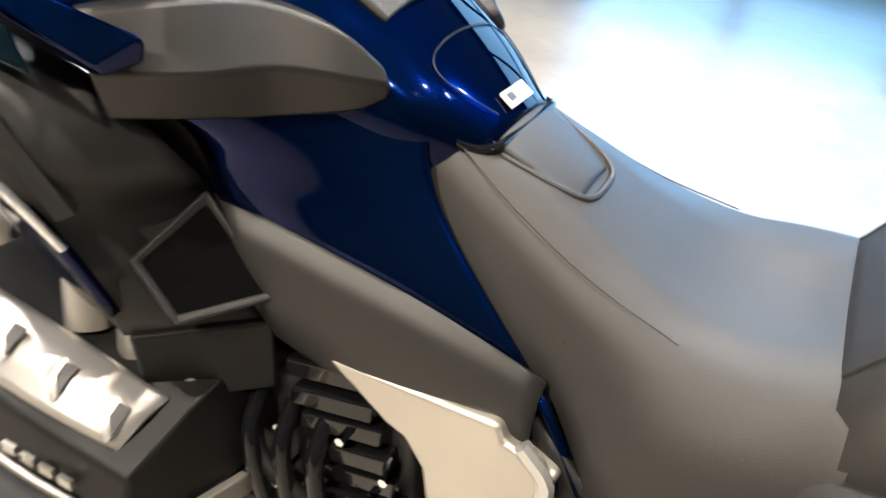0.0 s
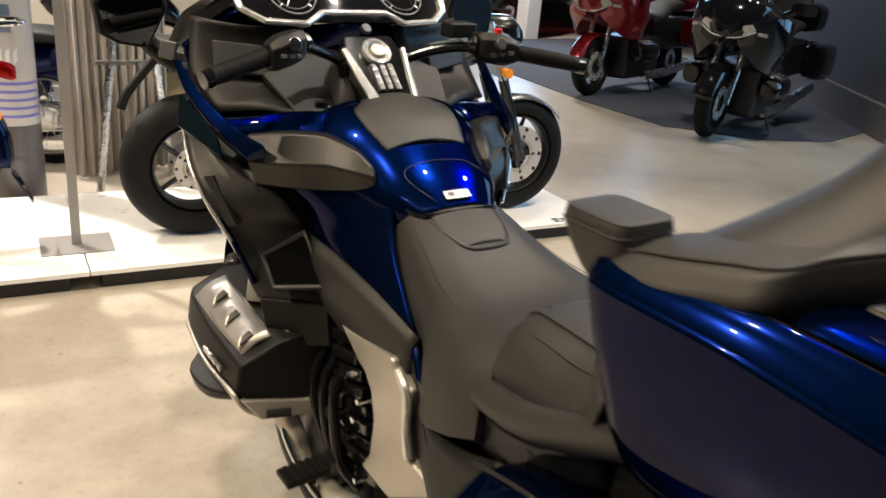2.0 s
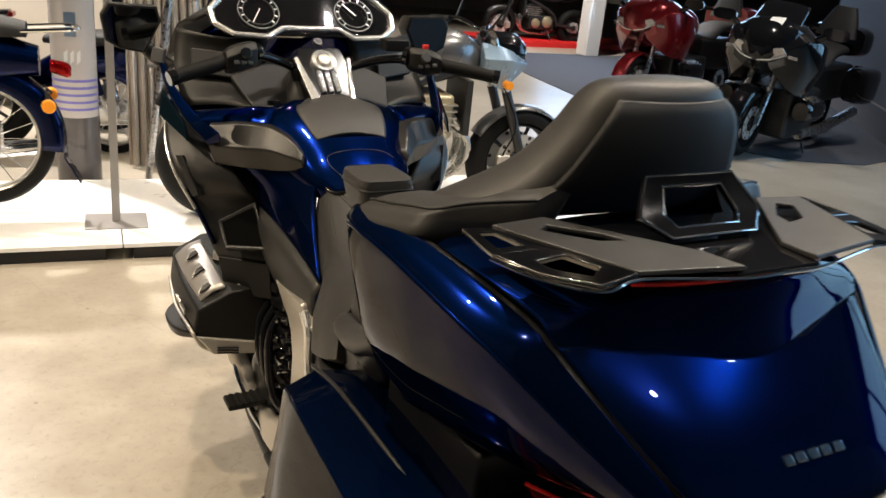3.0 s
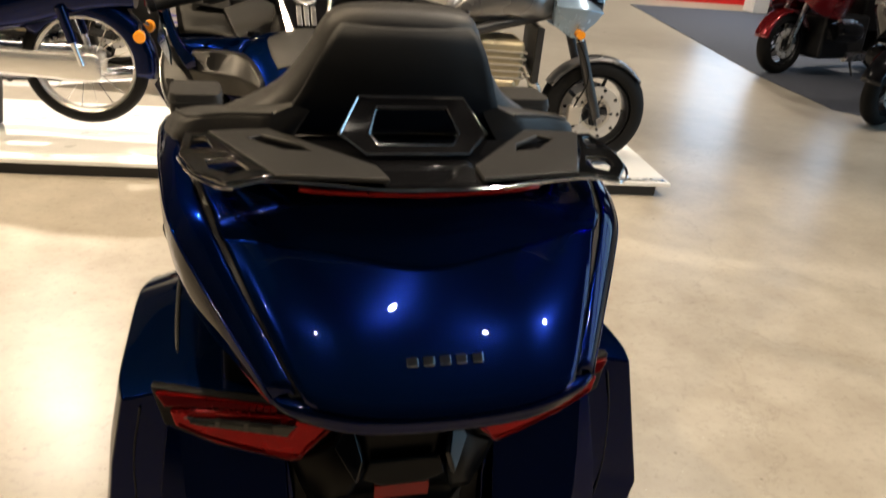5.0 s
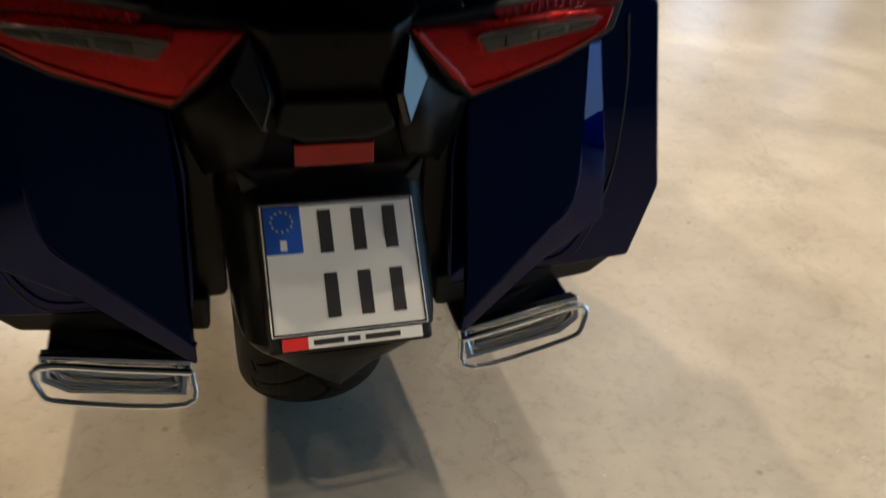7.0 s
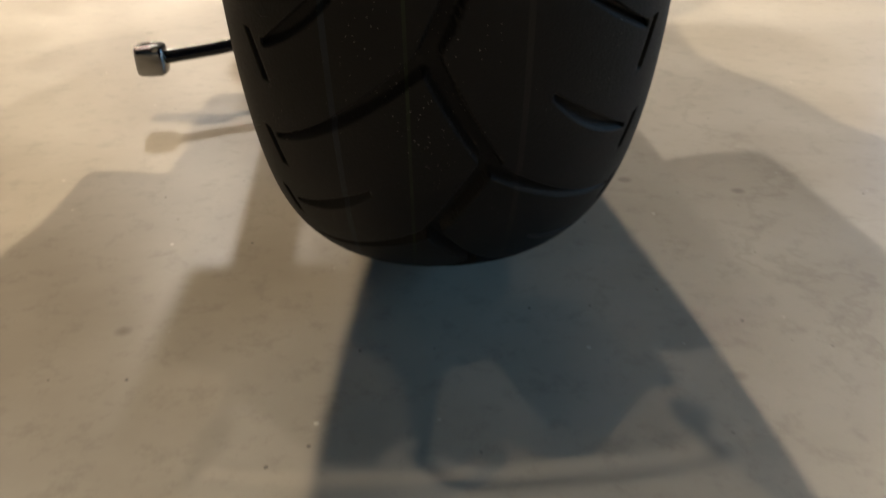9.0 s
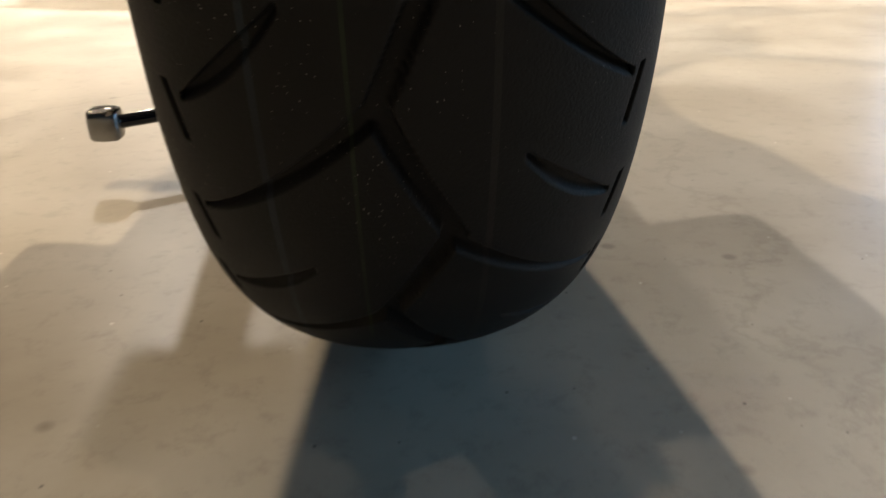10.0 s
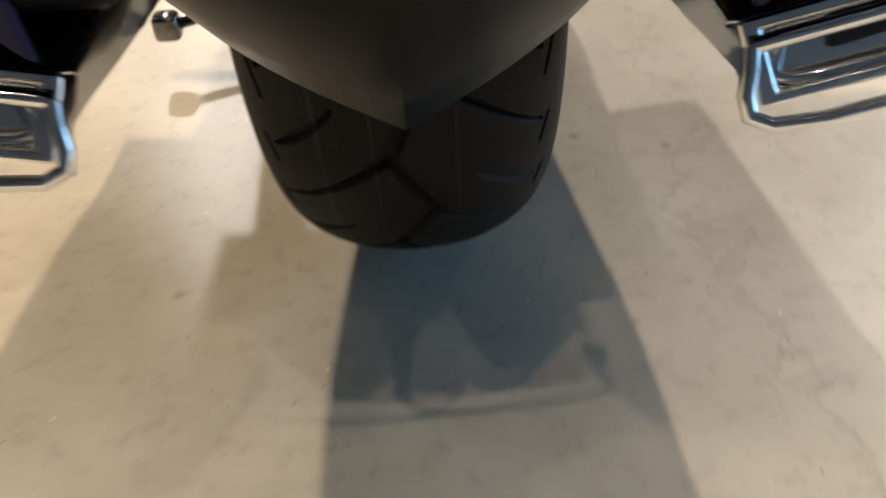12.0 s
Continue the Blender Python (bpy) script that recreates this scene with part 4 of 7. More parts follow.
# ---- side cases
for s in (-1, 1):
    w, slim = (0.018, 0.0) if s > 0 else (0.0, 0.020)
    case = part("side_case", smooth_loft([[(x + slim if x < -0.35 else x, y, z) for x, y, z in ring] for ring in (
        flip([(0.250, 0.235, 0.752), (0.366, 0.225, 0.776), (0.435, 0.205, 0.760), (0.450, 0.195, 0.66), (0.466 + w / 2, 0.215, 0.54), (0.440 + w, 0.25, 0.445), (0.210, 0.195, 0.455), (0.200, 0.22, 0.62)], s),
        flip([(0.250, 0.10, 0.790), (0.377, 0.10, 0.805), (0.449, 0.10, 0.785), (0.472, 0.10, 0.68), (0.487 + w / 2, 0.10, 0.53), (0.440 + w, 0.10, 0.420), (0.190, 0.10, 0.42), (0.180, 0.10, 0.62)], s),
        flip([(0.240, -0.08, 0.800), (0.377, -0.08, 0.812), (0.457, -0.08, 0.790), (0.480, -0.08, 0.68), (0.494 + w / 2, -0.08, 0.52), (0.450 + w, -0.08, 0.405), (0.170, -0.08, 0.40), (0.160, -0.08, 0.62)], s),
        flip([(0.200, -0.24, 0.790), (0.377, -0.22, 0.812), (0.460, -0.20, 0.790), (0.481, -0.20, 0.68), (0.500 + w / 2, -0.20, 0.52), (0.458 + w, -0.22, 0.405), (0.165, -0.25, 0.39), (0.160, -0.25, 0.60)], s),
        flip([(0.190, -0.278, 0.785), (0.370, -0.268, 0.806), (0.452, -0.258, 0.786), (0.474, -0.270, 0.67), (0.491 + w / 2, -0.290, 0.52), (0.442 + w, -0.314, 0.415), (0.172, -0.330, 0.405), (0.165, -0.310, 0.60)], s),
    )], 5), BLUE, bike, "gloss dark blue side case", 32, 0.006)
    part("lid_line", tube(flip([(0.345, 0.245, 0.772), (0.352, 0.10, 0.806), (0.352, -0.08, 0.813), (0.348, -0.20, 0.806)], s), 0.004, 5, 8), INK, case, "dark joint line")
    part("lid_line", tube(flip([(0.405, -0.268, 0.772), (0.420, -0.276, 0.67), (0.412, -0.296, 0.54), (0.362, -0.324, 0.435), (0.28, -0.330, 0.425)], s), 0.0015, 6, 8), INK, case, "dark joint line")
    # raised rear panel: a flat inner facet with a folded rim round its outer and lower edges
    facet, rim = [(0.345, -0.282, 0.744), (0.339, -0.323, 0.631), (0.327, -0.353, 0.548), (0.286, -0.368, 0.504), (0.174, -0.403, 0.408), (0.179, -0.304, 0.677)], [(0.366, -0.275, 0.742), (0.384, -0.314, 0.595), (0.386, -0.339, 0.505), (0.3, -0.360, 0.465), (0.174, -0.396, 0.372)]
    bm = bmesh.new()
    fv, rv = [bm.verts.new(v) for v in flip(facet, s)], [bm.verts.new(v) for v in flip(rim, s)]
    bm.faces.new(fv)
    for k in range(4):
        bm.faces.new((fv[k], fv[k + 1], rv[k + 1], rv[k]))
    panel = part("rear_panel", bm, BLUE, case, "creased blue rear panel", 20, 0.005, 3, thick=0.010)
    part("fold", tube(flip(facet[:5], s), 0.0045, 5, 12), BLUE, panel, "rounded fold of the panel")
    part("bottom_trim", smooth_loft([[(x + slim if x < -0.35 else x, y, z) for x, y, z in ring] for ring in (
        flip([(0.16, 0.20, 0.455), (0.456 + w, 0.265, 0.49), (0.464 + w, 0.275, 0.45), (0.425, 0.265, 0.400), (0.17, 0.20, 0.39)], s),
        flip([(0.15, -0.10, 0.415), (0.464 + w, -0.08, 0.455), (0.466 + w, -0.08, 0.41), (0.425, -0.09, 0.375), (0.15, -0.10, 0.365)], s),
        flip([(0.155, -0.330, 0.425), (0.474 + w, -0.276, 0.452), (0.470 + w, -0.276, 0.412), (0.415, -0.290, 0.368), (0.155, -0.335, 0.372)], s))], 4), BLACK_PLASTIC, case, "black plastic lower edge", 40, 0.008)
    # tail light
    lamp = part("tail_light", slab(flip([(0.384, -0.285, 0.830), (0.366, -0.298, 0.764), (0.290, -0.312, 0.727), (0.172, -0.334, 0.694), (0.137, -0.336, 0.722), (0.074, -0.338, 0.791), (0.182, -0.324, 0.804), (0.30, -0.300, 0.817)], s), 0.020), BLACK_PLASTIC, bike, "long red tail light in a black rim", 30, 0.005, 3)
    part("lower_lens", slab(flip([(0.357, -0.309, 0.797), (0.350, -0.311, 0.768), (0.288, -0.321, 0.734), (0.173, -0.343, 0.702), (0.142, -0.345, 0.727), (0.084, -0.346, 0.787), (0.180, -0.336, 0.789), (0.30, -0.316, 0.797)], s), 0.016), RED_LENS, lamp, "glossy red lower lens", 30, 0.005, 3)
    part("upper_lens", slab(flip([(0.377, -0.303, 0.825), (0.364, -0.306, 0.800), (0.300, -0.314, 0.799), (0.200, -0.333, 0.791), (0.190, -0.333, 0.799), (0.300, -0.309, 0.813)], s), 0.014), RED_DEEP, lamp, "dark red ribbed upper lens", 30, 0.003)
    part("signal_strip", slab(flip([(0.333, -0.322, 0.787), (0.318, -0.326, 0.775), (0.182, -0.352, 0.757), (0.168, -0.354, 0.776), (0.250, -0.338, 0.784)], s), 0.010), GLASS_DARK, lamp, "smoked turn signal strip", 30, 0.002)
    part("strip_edge", tube(flip([(0.336, -0.326, 0.789), (0.250, -0.343, 0.786), (0.168, -0.359, 0.778)], s), 0.0011, 4, 8), SMOKE_CHROME, lamp, "thin bright line over the signal strip")
    part("strip_end", tube(flip([(0.167, -0.360, 0.778), (0.178, -0.358, 0.757)], s), 0.0014, 2, 8), RED_LENS, lamp)
    for k in range(3):
        x = 0.205 + 0.043 * k
        part("signal_cell", slab(flip([(x, -0.3535 + 0.0085 * k, 0.763 + 0.006 * k), (x + 0.036, -0.3465 + 0.0085 * k, 0.768 + 0.006 * k), (x + 0.036, -0.3455 + 0.0085 * k, 0.779 + 0.0025 * k), (x, -0.3525 + 0.0085 * k, 0.776 + 0.0025 * k)], s), 0.004), SMOKED_CELL, lamp, "dark smoked reflector cell", 0, 0.001)
    for k in range(15):
        part("upper_rib", tube(flip([(0.208 + 0.0107 * k, -0.3395 + 0.0022 * k, 0.7935 + 0.0006 * k), (0.206 + 0.0107 * k, -0.3355 + 0.0022 * k, 0.8015 + 0.0014 * k)], s), 0.0020, 2, 6), RED_LENS, lamp)
    part("lower_crease", tube(flip([(0.345, -0.322, 0.772), (0.286, -0.332, 0.744), (0.176, -0.354, 0.713), (0.150, -0.356, 0.732), (0.100, -0.356, 0.782)], s), 0.0018, 3, 8), RED_DEEP, lamp)
    # silencer
    sil = part("silencer", smooth_loft([[(s * x, 0.35, z) for x, z in ((0.20, 0.36), (0.34, 0.38), (0.345, 0.35), (0.32, 0.32), (0.21, 0.29))],
                                        [(s * x, -0.10, z) for x, z in ((0.185, 0.360), (0.35, 0.388), (0.355, 0.355), (0.325, 0.330), (0.195, 0.295))],
                                        [(s * x, -0.355 + (z - 0.345) * 0.45 - (x - 0.27) * 0.10, z) for x, z in ((0.184, 0.344), (0.356, 0.380), (0.358, 0.356), (0.328, 0.338), (0.195, 0.309))]], 4), CHROME, bike, "chrome silencer under the side case", 40, 0.006)
    P = lambda x, z, d: (s * x, -0.365 - d + (z - 0.345) * 0.45 - (x - 0.27) * 0.10, z)
    part("tip", frame_slab([P(0.180, 0.349, 0.0), P(0.270, 0.368, 0.0), P(0.361, 0.387, 0.0), P(0.363, 0.354, 0.0), P(0.333, 0.335, 0.0), P(0.192, 0.305, 0.0)],
                           [P(0.194, 0.344, 0.0), P(0.270, 0.360, 0.0), P(0.349, 0.377, 0.0), P(0.351, 0.358, 0.0), P(0.327, 0.342, 0.0), P(0.203, 0.315, 0.0)], 0.030), CHROME, sil, "bright chrome silencer tip", 30, 0.006, 4)
    part("tip_edge", tube([P(0.183, 0.346, 0.026), P(0.270, 0.365, 0.026), P(0.358, 0.384, 0.026), P(0.360, 0.355, 0.026), P(0.332, 0.338, 0.026), P(0.194, 0.308, 0.026), P(0.183, 0.346, 0.026)], 0.0048, 4, 12), CHROME, sil, "rounded chrome edge")
    part("inner_edge", tube([P(0.205, 0.341, 0.004), P(0.270, 0.355, 0.004), P(0.340, 0.371, 0.004), P(0.342, 0.360, 0.004), P(0.324, 0.346, 0.004), P(0.212, 0.321, 0.004), P(0.205, 0.341, 0.004)], 0.0048, 4, 12), CHROME, sil, "rounded chrome inner frame")
    part("outlet_plate", slab([P(0.190, 0.346, -0.010), P(0.352, 0.380, -0.010), P(0.352, 0.356, -0.010), P(0.328, 0.340, -0.010), P(0.200, 0.312, -0.010)], 0.005), CHROME, sil, "recessed chrome outlet plate", 0)
    part("outlet", slab([P(0.235, 0.350, -0.005), P(0.300, 0.364, -0.005), P(0.300, 0.348, -0.005), P(0.235, 0.332, -0.005)], 0.008), INK, sil, "black exhaust outlet", 0, 0.003)

# ---- tail, number plate and rear mudguard
tail = part("tail_centre", smooth_loft([mirror_ring([(0, 0.80), (0.14, 0.80), (0.16, 0.76), (0.10, 0.66), (0, 0.65)], -0.20),
                                        mirror_ring([(0, 0.80), (0.10, 0.80), (0.105, 0.76), (0.08, 0.67), (0, 0.66)], -0.33),
                                        mirror_ring([(0, 0.795), (0.066, 0.795), (0.064, 0.76), (0.052, 0.71), (0, 0.705)], -0.375)], 3), SATIN_BLACK, bike, "black tail centre between the lights", 30, 0.006)
for s in (-1, 1):
    part("tail_cheek", slab(flip([(0.083, -0.356, 0.784), (0.068, -0.400, 0.731), (0.078, -0.406, 0.693), (0.108, -0.364, 0.735)], s), 0.012), GLOSS_BLACK, tail, "glossy facet beside the tail centre", 0, 0.003)
    part("tail_side", sheet([flip([(0.078, -0.352, 0.782), (0.115, -0.350, 0.735), (0.172, -0.325, 0.690)], s), flip([(0.072, -0.384, 0.700), (0.11, -0.372, 0.690), (0.160, -0.322, 0.650)], s), flip([(0.085, -0.374, 0.640), (0.118, -0.362, 0.630), (0.142, -0.315, 0.600)], s)], 4), SATIN_BLACK, tail, "black plastic tail side", 40, thick=0.01)
part("tail_lip", slab([(-0.058, -0.388, 0.722), (0.058, -0.388, 0.722), (0.068, -0.392, 0.688), (0.035, -0.396, 0.676), (-0.035, -0.396, 0.676), (-0.068, -0.392, 0.688)], 0.012), BLACK_PLASTIC, tail, "rounded lower lip of the tail centre", 30, 0.005, 3)
HALF_GUARD = [[(0, -0.380, 0.700), (0.055, -0.374, 0.702), (0.100, -0.362, 0.703), (0.135, -0.31, 0.70)],
              [(0, -0.350, 0.640), (0.060, -0.348, 0.640), (0.112, -0.338, 0.635), (0.130, -0.29, 0.62)],
              [(0, -0.340, 0.590), (0.060, -0.340, 0.590), (0.112, -0.332, 0.580), (0.126, -0.29, 0.56)],
              [(0, -0.455, 0.470), (0.060, -0.455, 0.470), (0.110, -0.440, 0.468), (0.122, -0.35, 0.45)],
              [(0, -0.484, 0.436), (0.055, -0.478, 0.438), (0.104, -0.450, 0.442), (0.116, -0.36, 0.43)],
              [(0, -0.432, 0.346), (0.050, -0.408, 0.363), (0.090, -0.382, 0.380), (0.104, -0.36, 0.39)]]
bm = join(*[sheet([flip(r, k) for r in HALF_GUARD], 4) for k in (-1, 1)])
bmesh.ops.remove_doubles(bm, verts=bm.verts, dist=0.0005)
guard = part("rear_mudguard", bm, SATIN_BLACK, bike, "black plastic rear mudguard and plate carrier", 34, thick=0.010)
part("reflector", block(-0.046, 0.046, -0.388, -0.366, 0.640, 0.668), RED_DEEP, guard, "red rear reflector", 0, 0.002)
for s in (-1, 1):
    part("carrier_horn", slab(flip([(0.085, -0.372, 0.612), (0.112, -0.358, 0.632), (0.104, -0.366, 0.600)], s), 0.010), BLACK_PLASTIC, guard, "", 0, 0.002)
PLATE = Matrix.Translation((0.006, -0.424, 0.524)) @ Matrix.Rotation(radians(44), 4, "X") @ Matrix.Diagonal((1.05, 1.02, 1, 1))
holder = part("plate_holder", block(-0.093, 0.093, -0.096, 0.083, -0.012, -0.001), BLACK_PLASTIC, guard, "black plate holder", 0, 0.006)
number_plate = part("number_plate", block(-0.0885, 0.0885, -0.0775, 0.0775, 0.0, 0.003), WHITE_PLATE, guard, "white two-row number plate with blue band", 0, 0.003)
band = part("country_band", block(-0.0865, -0.044, 0.018, 0.0755, 0.003, 0.0036), EU_BLUE, number_plate, "blue band", 0)
border = part("plate_border", frame_slab([(-0.0870, -0.0760, 0.0034), (0.0870, -0.0760, 0.0034), (0.0870, 0.0760, 0.0034), (-0.0870, 0.0760, 0.0034)],
                                         [(-0.0850, -0.0740, 0.0034), (0.0850, -0.0740, 0.0034), (0.0850, 0.0740, 0.0034), (-0.0850, 0.0740, 0.0034)], 0.001), INK, number_plate, "thin black border", 0)
for ob in (holder, number_plate):
    ob.matrix_local = PLATE
for row, xs in ((0.042, (-0.017, 0.021, 0.058)), (-0.034, (-0.017, 0.021, 0.058))):
    for x in xs:
        part("character_bar", block(x - 0.0075, x + 0.0075, row - 0.026, row + 0.026, 0.003, 0.0042), INK, number_plate, "black upright bar", 0, 0.0008)
for k in range(12):
    a = 2 * math.pi * k / 12
    part("star_dot", block(-0.0653 + 0.012 * math.cos(a) - 0.0011, -0.0653 + 0.012 * math.cos(a) + 0.0011, 0.056 + 0.012 * math.sin(a) - 0.0011, 0.056 + 0.012 * math.sin(a) + 0.0011, 0.0036, 0.0042), YELLOW, number_plate, "", 0)
part("country_bar", block(-0.069, -0.0615, 0.022, 0.034, 0.0036, 0.0042), WHITE_PLATE, number_plate, "small white bar", 0)
strip = part("dealer_strip", block(-0.078, 0.080, -0.0935, -0.0795, 0.001, 0.004), WHITE_PLATE, guard, "white lettered strip under the plate", 0, 0.001)
part("red_mark", block(-0.078, -0.050, -0.0935, -0.0795, 0.004, 0.0046), RED_FILM, strip, "red square mark", 0)
for i, w in enumerate((0.034, 0.014, 0.040)):
    x = (-0.044, -0.006, 0.014)[i]
    part("letter_bar", block(x, x + w, -0.0895, -0.0835, 0.004, 0.0046), INK, strip, "", 0)
strip.matrix_local = PLATE

# side stand, footboard, and the swing of the frame behind the engine
stand = part("side_stand", tube([(-0.12, 0.475, 0.100), (-0.25, 0.435, 0.082), (-0.340, 0.388, 0.079)], 0.0085, 4, 12), GLOSS_BLACK, bike, "black stand lever")
part("lever_foot", smooth_loft([oval(x, 0.385, 0.079, a, b, "x", 4, 24) for x, a, b in ((-0.331, 0.012, 0.015), (-0.336, 0.0165, 0.020), (-0.362, 0.0165, 0.020), (-0.367, 0.012, 0.015))], 2), SMOKE_CHROME, stand, "worn metal lever end", 40)
centre_stand = part("centre_stand", tube([(-0.10, 0.50, 0.22), (0.10, 0.50, 0.22)], 0.014, 2, 12), BLACK_PLASTIC, bike, "black centre stand under the frame")
for s in (-1, 1):
    part("leg", tube([(s * 0.09, 0.50, 0.22), (s * 0.105, 0.47, 0.012)], 0.015, 2, 12), BLACK_PLASTIC, centre_stand)
    part("foot", block(s * 0.105 - 0.02, s * 0.105 + 0.02, 0.435, 0.50, 0.001, 0.014), BLACK_PLASTIC, centre_stand, "", 0, 0.003)

# ---- tank and its pad
tank = part("fuel_tank", smooth_loft([
    mirror_ring([(0, 0.945), (0.035, 0.943), (0.070, 0.936), (0.085, 0.925), (0.085, 0.90), (0, 0.88)], 0.800),
    mirror_ring([(0, 0.992), (0.070, 0.990), (0.120, 0.972), (0.138, 0.950), (0.130, 0.90), (0, 0.88)], 0.868),
    mirror_ring([(0, 1.040), (0.082, 1.037), (0.145, 1.012), (0.166, 0.975), (0.158, 0.90), (0, 0.88)], 0.945),
    mirror_ring([(0, 1.086), (0.100, 1.081), (0.165, 1.055), (0.200, 1.015), (0.185, 0.92), (0, 0.88)], 1.020),
    mirror_ring([(0, 1.108), (0.110, 1.102), (0.180, 1.080), (0.215, 1.045), (0.195, 0.95), (0, 0.88)], 1.100),
    mirror_ring([(0, 1.085), (0.110, 1.080), (0.170, 1.060), (0.215, 1.035), (0.190, 0.95), (0, 0.88)], 1.150),
], 6), BLUE, bike, "bright metallic blue tank cover", 50)
pad = part("tank_pad", sheet([[(u * w, y, z - 0.016 * u * u) for u in (-1, -0.5, 0, 0.5, 1)] for w, y, z in ((0.098, 0.942, 1.044), (0.104, 0.958, 1.054), (0.116, 1.000, 1.080), (0.118, 1.055, 1.104), (0.085, 1.098, 1.114))], 6), VINYL, tank, "matt grey tank pad", 70, thick=0.008)
part("filler_line", tube([(0.098, 0.880, 0.990), (0.06, 0.893, 1.008), (-0.02, 0.896, 1.012), (-0.080, 0.888, 1.004), (-0.092, 0.870, 0.988), (-0.075, 0.835, 0.968), (-0.055, 0.812, 0.953)], 0.0009, 6, 6), INK, tank, "joint of the filler flap")
part("price_tag", slab([(-0.030, 0.824, 0.9655), (0.032, 0.824, 0.9655), (0.032, 0.806, 0.9545), (-0.030, 0.806, 0.9545)], 0.003), WHITE_PLATE, tank, "small white sticker", 0)
part("tag_bar", slab([(-0.022, 0.820, 0.9640), (-0.008, 0.820, 0.9640), (-0.008, 0.811, 0.9585), (-0.022, 0.811, 0.9585)], 0.0035), DIAL_GREY, tank, "", 0)
part("tank_skirt", sheet([[(u * w, y, z) for u in (-1, -0.6, 0, 0.6, 1)] for w, y, z in ((0.118, 0.855, 0.940), (0.105, 0.815, 0.925), (0.085, 0.790, 0.930))], 4), GLOSS_BLACK, tank, "black lip under the tank", 60, thick=0.01)

# ---- fairing around the rider
for s in (-1, 1):
    part("shoulder", sheet([flip([(0.165, 1.09, 1.082), (0.23, 1.13, 1.076), (0.30, 1.17, 1.062), (0.365, 1.21, 1.05)], s),
                            flip([(0.195, 1.05, 1.040), (0.245, 1.09, 1.052), (0.30, 1.13, 1.050), (0.360, 1.17, 1.040)], s),
                            flip([(0.200, 1.04, 1.005), (0.245, 1.08, 1.030), (0.30, 1.12, 1.030), (0.355, 1.16, 1.020)], s)], 5), BLUE, bike, "blue fairing shoulder", 60, thick=0.012)
    part("pocket", smooth_loft([flip([(0.300, 1.20, 1.040), (0.335, 1.125, 1.036), (0.346, 1.105, 0.985), (0.325, 1.105, 0.932), (0.27, 1.18, 0.925)], s),
                                flip([(0.250, 1.16, 1.052), (0.264, 1.062, 1.049), (0.287, 1.032, 0.990), (0.262, 1.045, 0.932), (0.20, 1.12, 0.92)], s),
                                flip([(0.185, 1.08, 1.052), (0.201, 1.020, 1.047), (0.222, 0.987, 0.995), (0.205, 0.987, 0.938), (0.15, 1.04, 0.93)], s),
                                flip([(0.150, 1.00, 1.034), (0.168, 0.950, 1.031), (0.178, 0.928, 0.990), (0.169, 0.928, 0.952), (0.13, 0.97, 0.94)], s),
                                flip([(0.130, 0.935, 1.000), (0.146, 0.908, 1.000), (0.150, 0.896, 0.985), (0.148, 0.900, 0.968), (0.12, 0.92, 0.96)], s)], 6), POCKET_PLASTIC, bike, "dark knee pocket", 60, 0.008, 3)
    part("flank", sheet([flip([(0.262, 1.10, 0.936), (0.205, 1.03, 0.940), (0.148, 0.945, 0.962), (0.120, 0.865, 0.945)], s),
                         flip([(0.225, 1.08, 0.885), (0.184, 0.965, 0.850), (0.160, 0.885, 0.860), (0.142, 0.82, 0.862)], s),
                         flip([(0.205, 1.06, 0.800), (0.188, 0.90, 0.778), (0.180, 0.78, 0.756), (0.174, 0.665, 0.728)], s)], 6), BLUE, bike, "dark blue flank panel under the tank", 60, thick=0.01)
    part("side_beam", sheet([flip([(0.205, 1.075, 0.815), (0.192, 0.90, 0.790), (0.184, 0.78, 0.768), (0.177, 0.655, 0.738)], s),
                             flip([(0.222, 1.05, 0.785), (0.212, 0.89, 0.760), (0.202, 0.77, 0.740), (0.190, 0.655, 0.712)], s),
                             flip([(0.222, 1.01, 0.720), (0.214, 0.87, 0.690), (0.206, 0.76, 0.668), (0.196, 0.650, 0.645)], s),
                             flip([(0.205, 0.975, 0.660), (0.200, 0.86, 0.630), (0.195, 0.75, 0.605), (0.186, 0.648, 0.585)], s)], 5), GREY_PLASTIC, bike, "long dark grey side beam", 30, thick=0.014)
    part("blade_strip", sheet([flip([(0.176, 0.672, 0.730), (0.215, 0.56, 0.615), (0.225, 0.47, 0.52), (0.23, 0.42, 0.46)], s),
                               flip([(0.190, 0.650, 0.722), (0.222, 0.54, 0.605), (0.232, 0.45, 0.51), (0.236, 0.40, 0.45)], s)], 6), BLUE, bike, "narrow blue side strip", 60, thick=0.012)
    part("side_cover", sheet([flip([(0.19, 0.655, 0.70), (0.225, 0.52, 0.64), (0.24, 0.40, 0.66), (0.24, 0.30, 0.70)], s),
                              flip([(0.195, 0.62, 0.58), (0.225, 0.52, 0.52), (0.235, 0.40, 0.50), (0.235, 0.28, 0.52)], s),
                              flip([(0.20, 0.56, 0.44), (0.215, 0.48, 0.40), (0.22, 0.40, 0.38), (0.22, 0.28, 0.40)], s)], 4), BLACK_PLASTIC, bike, "black side cover below the seat", 60, thick=0.01)
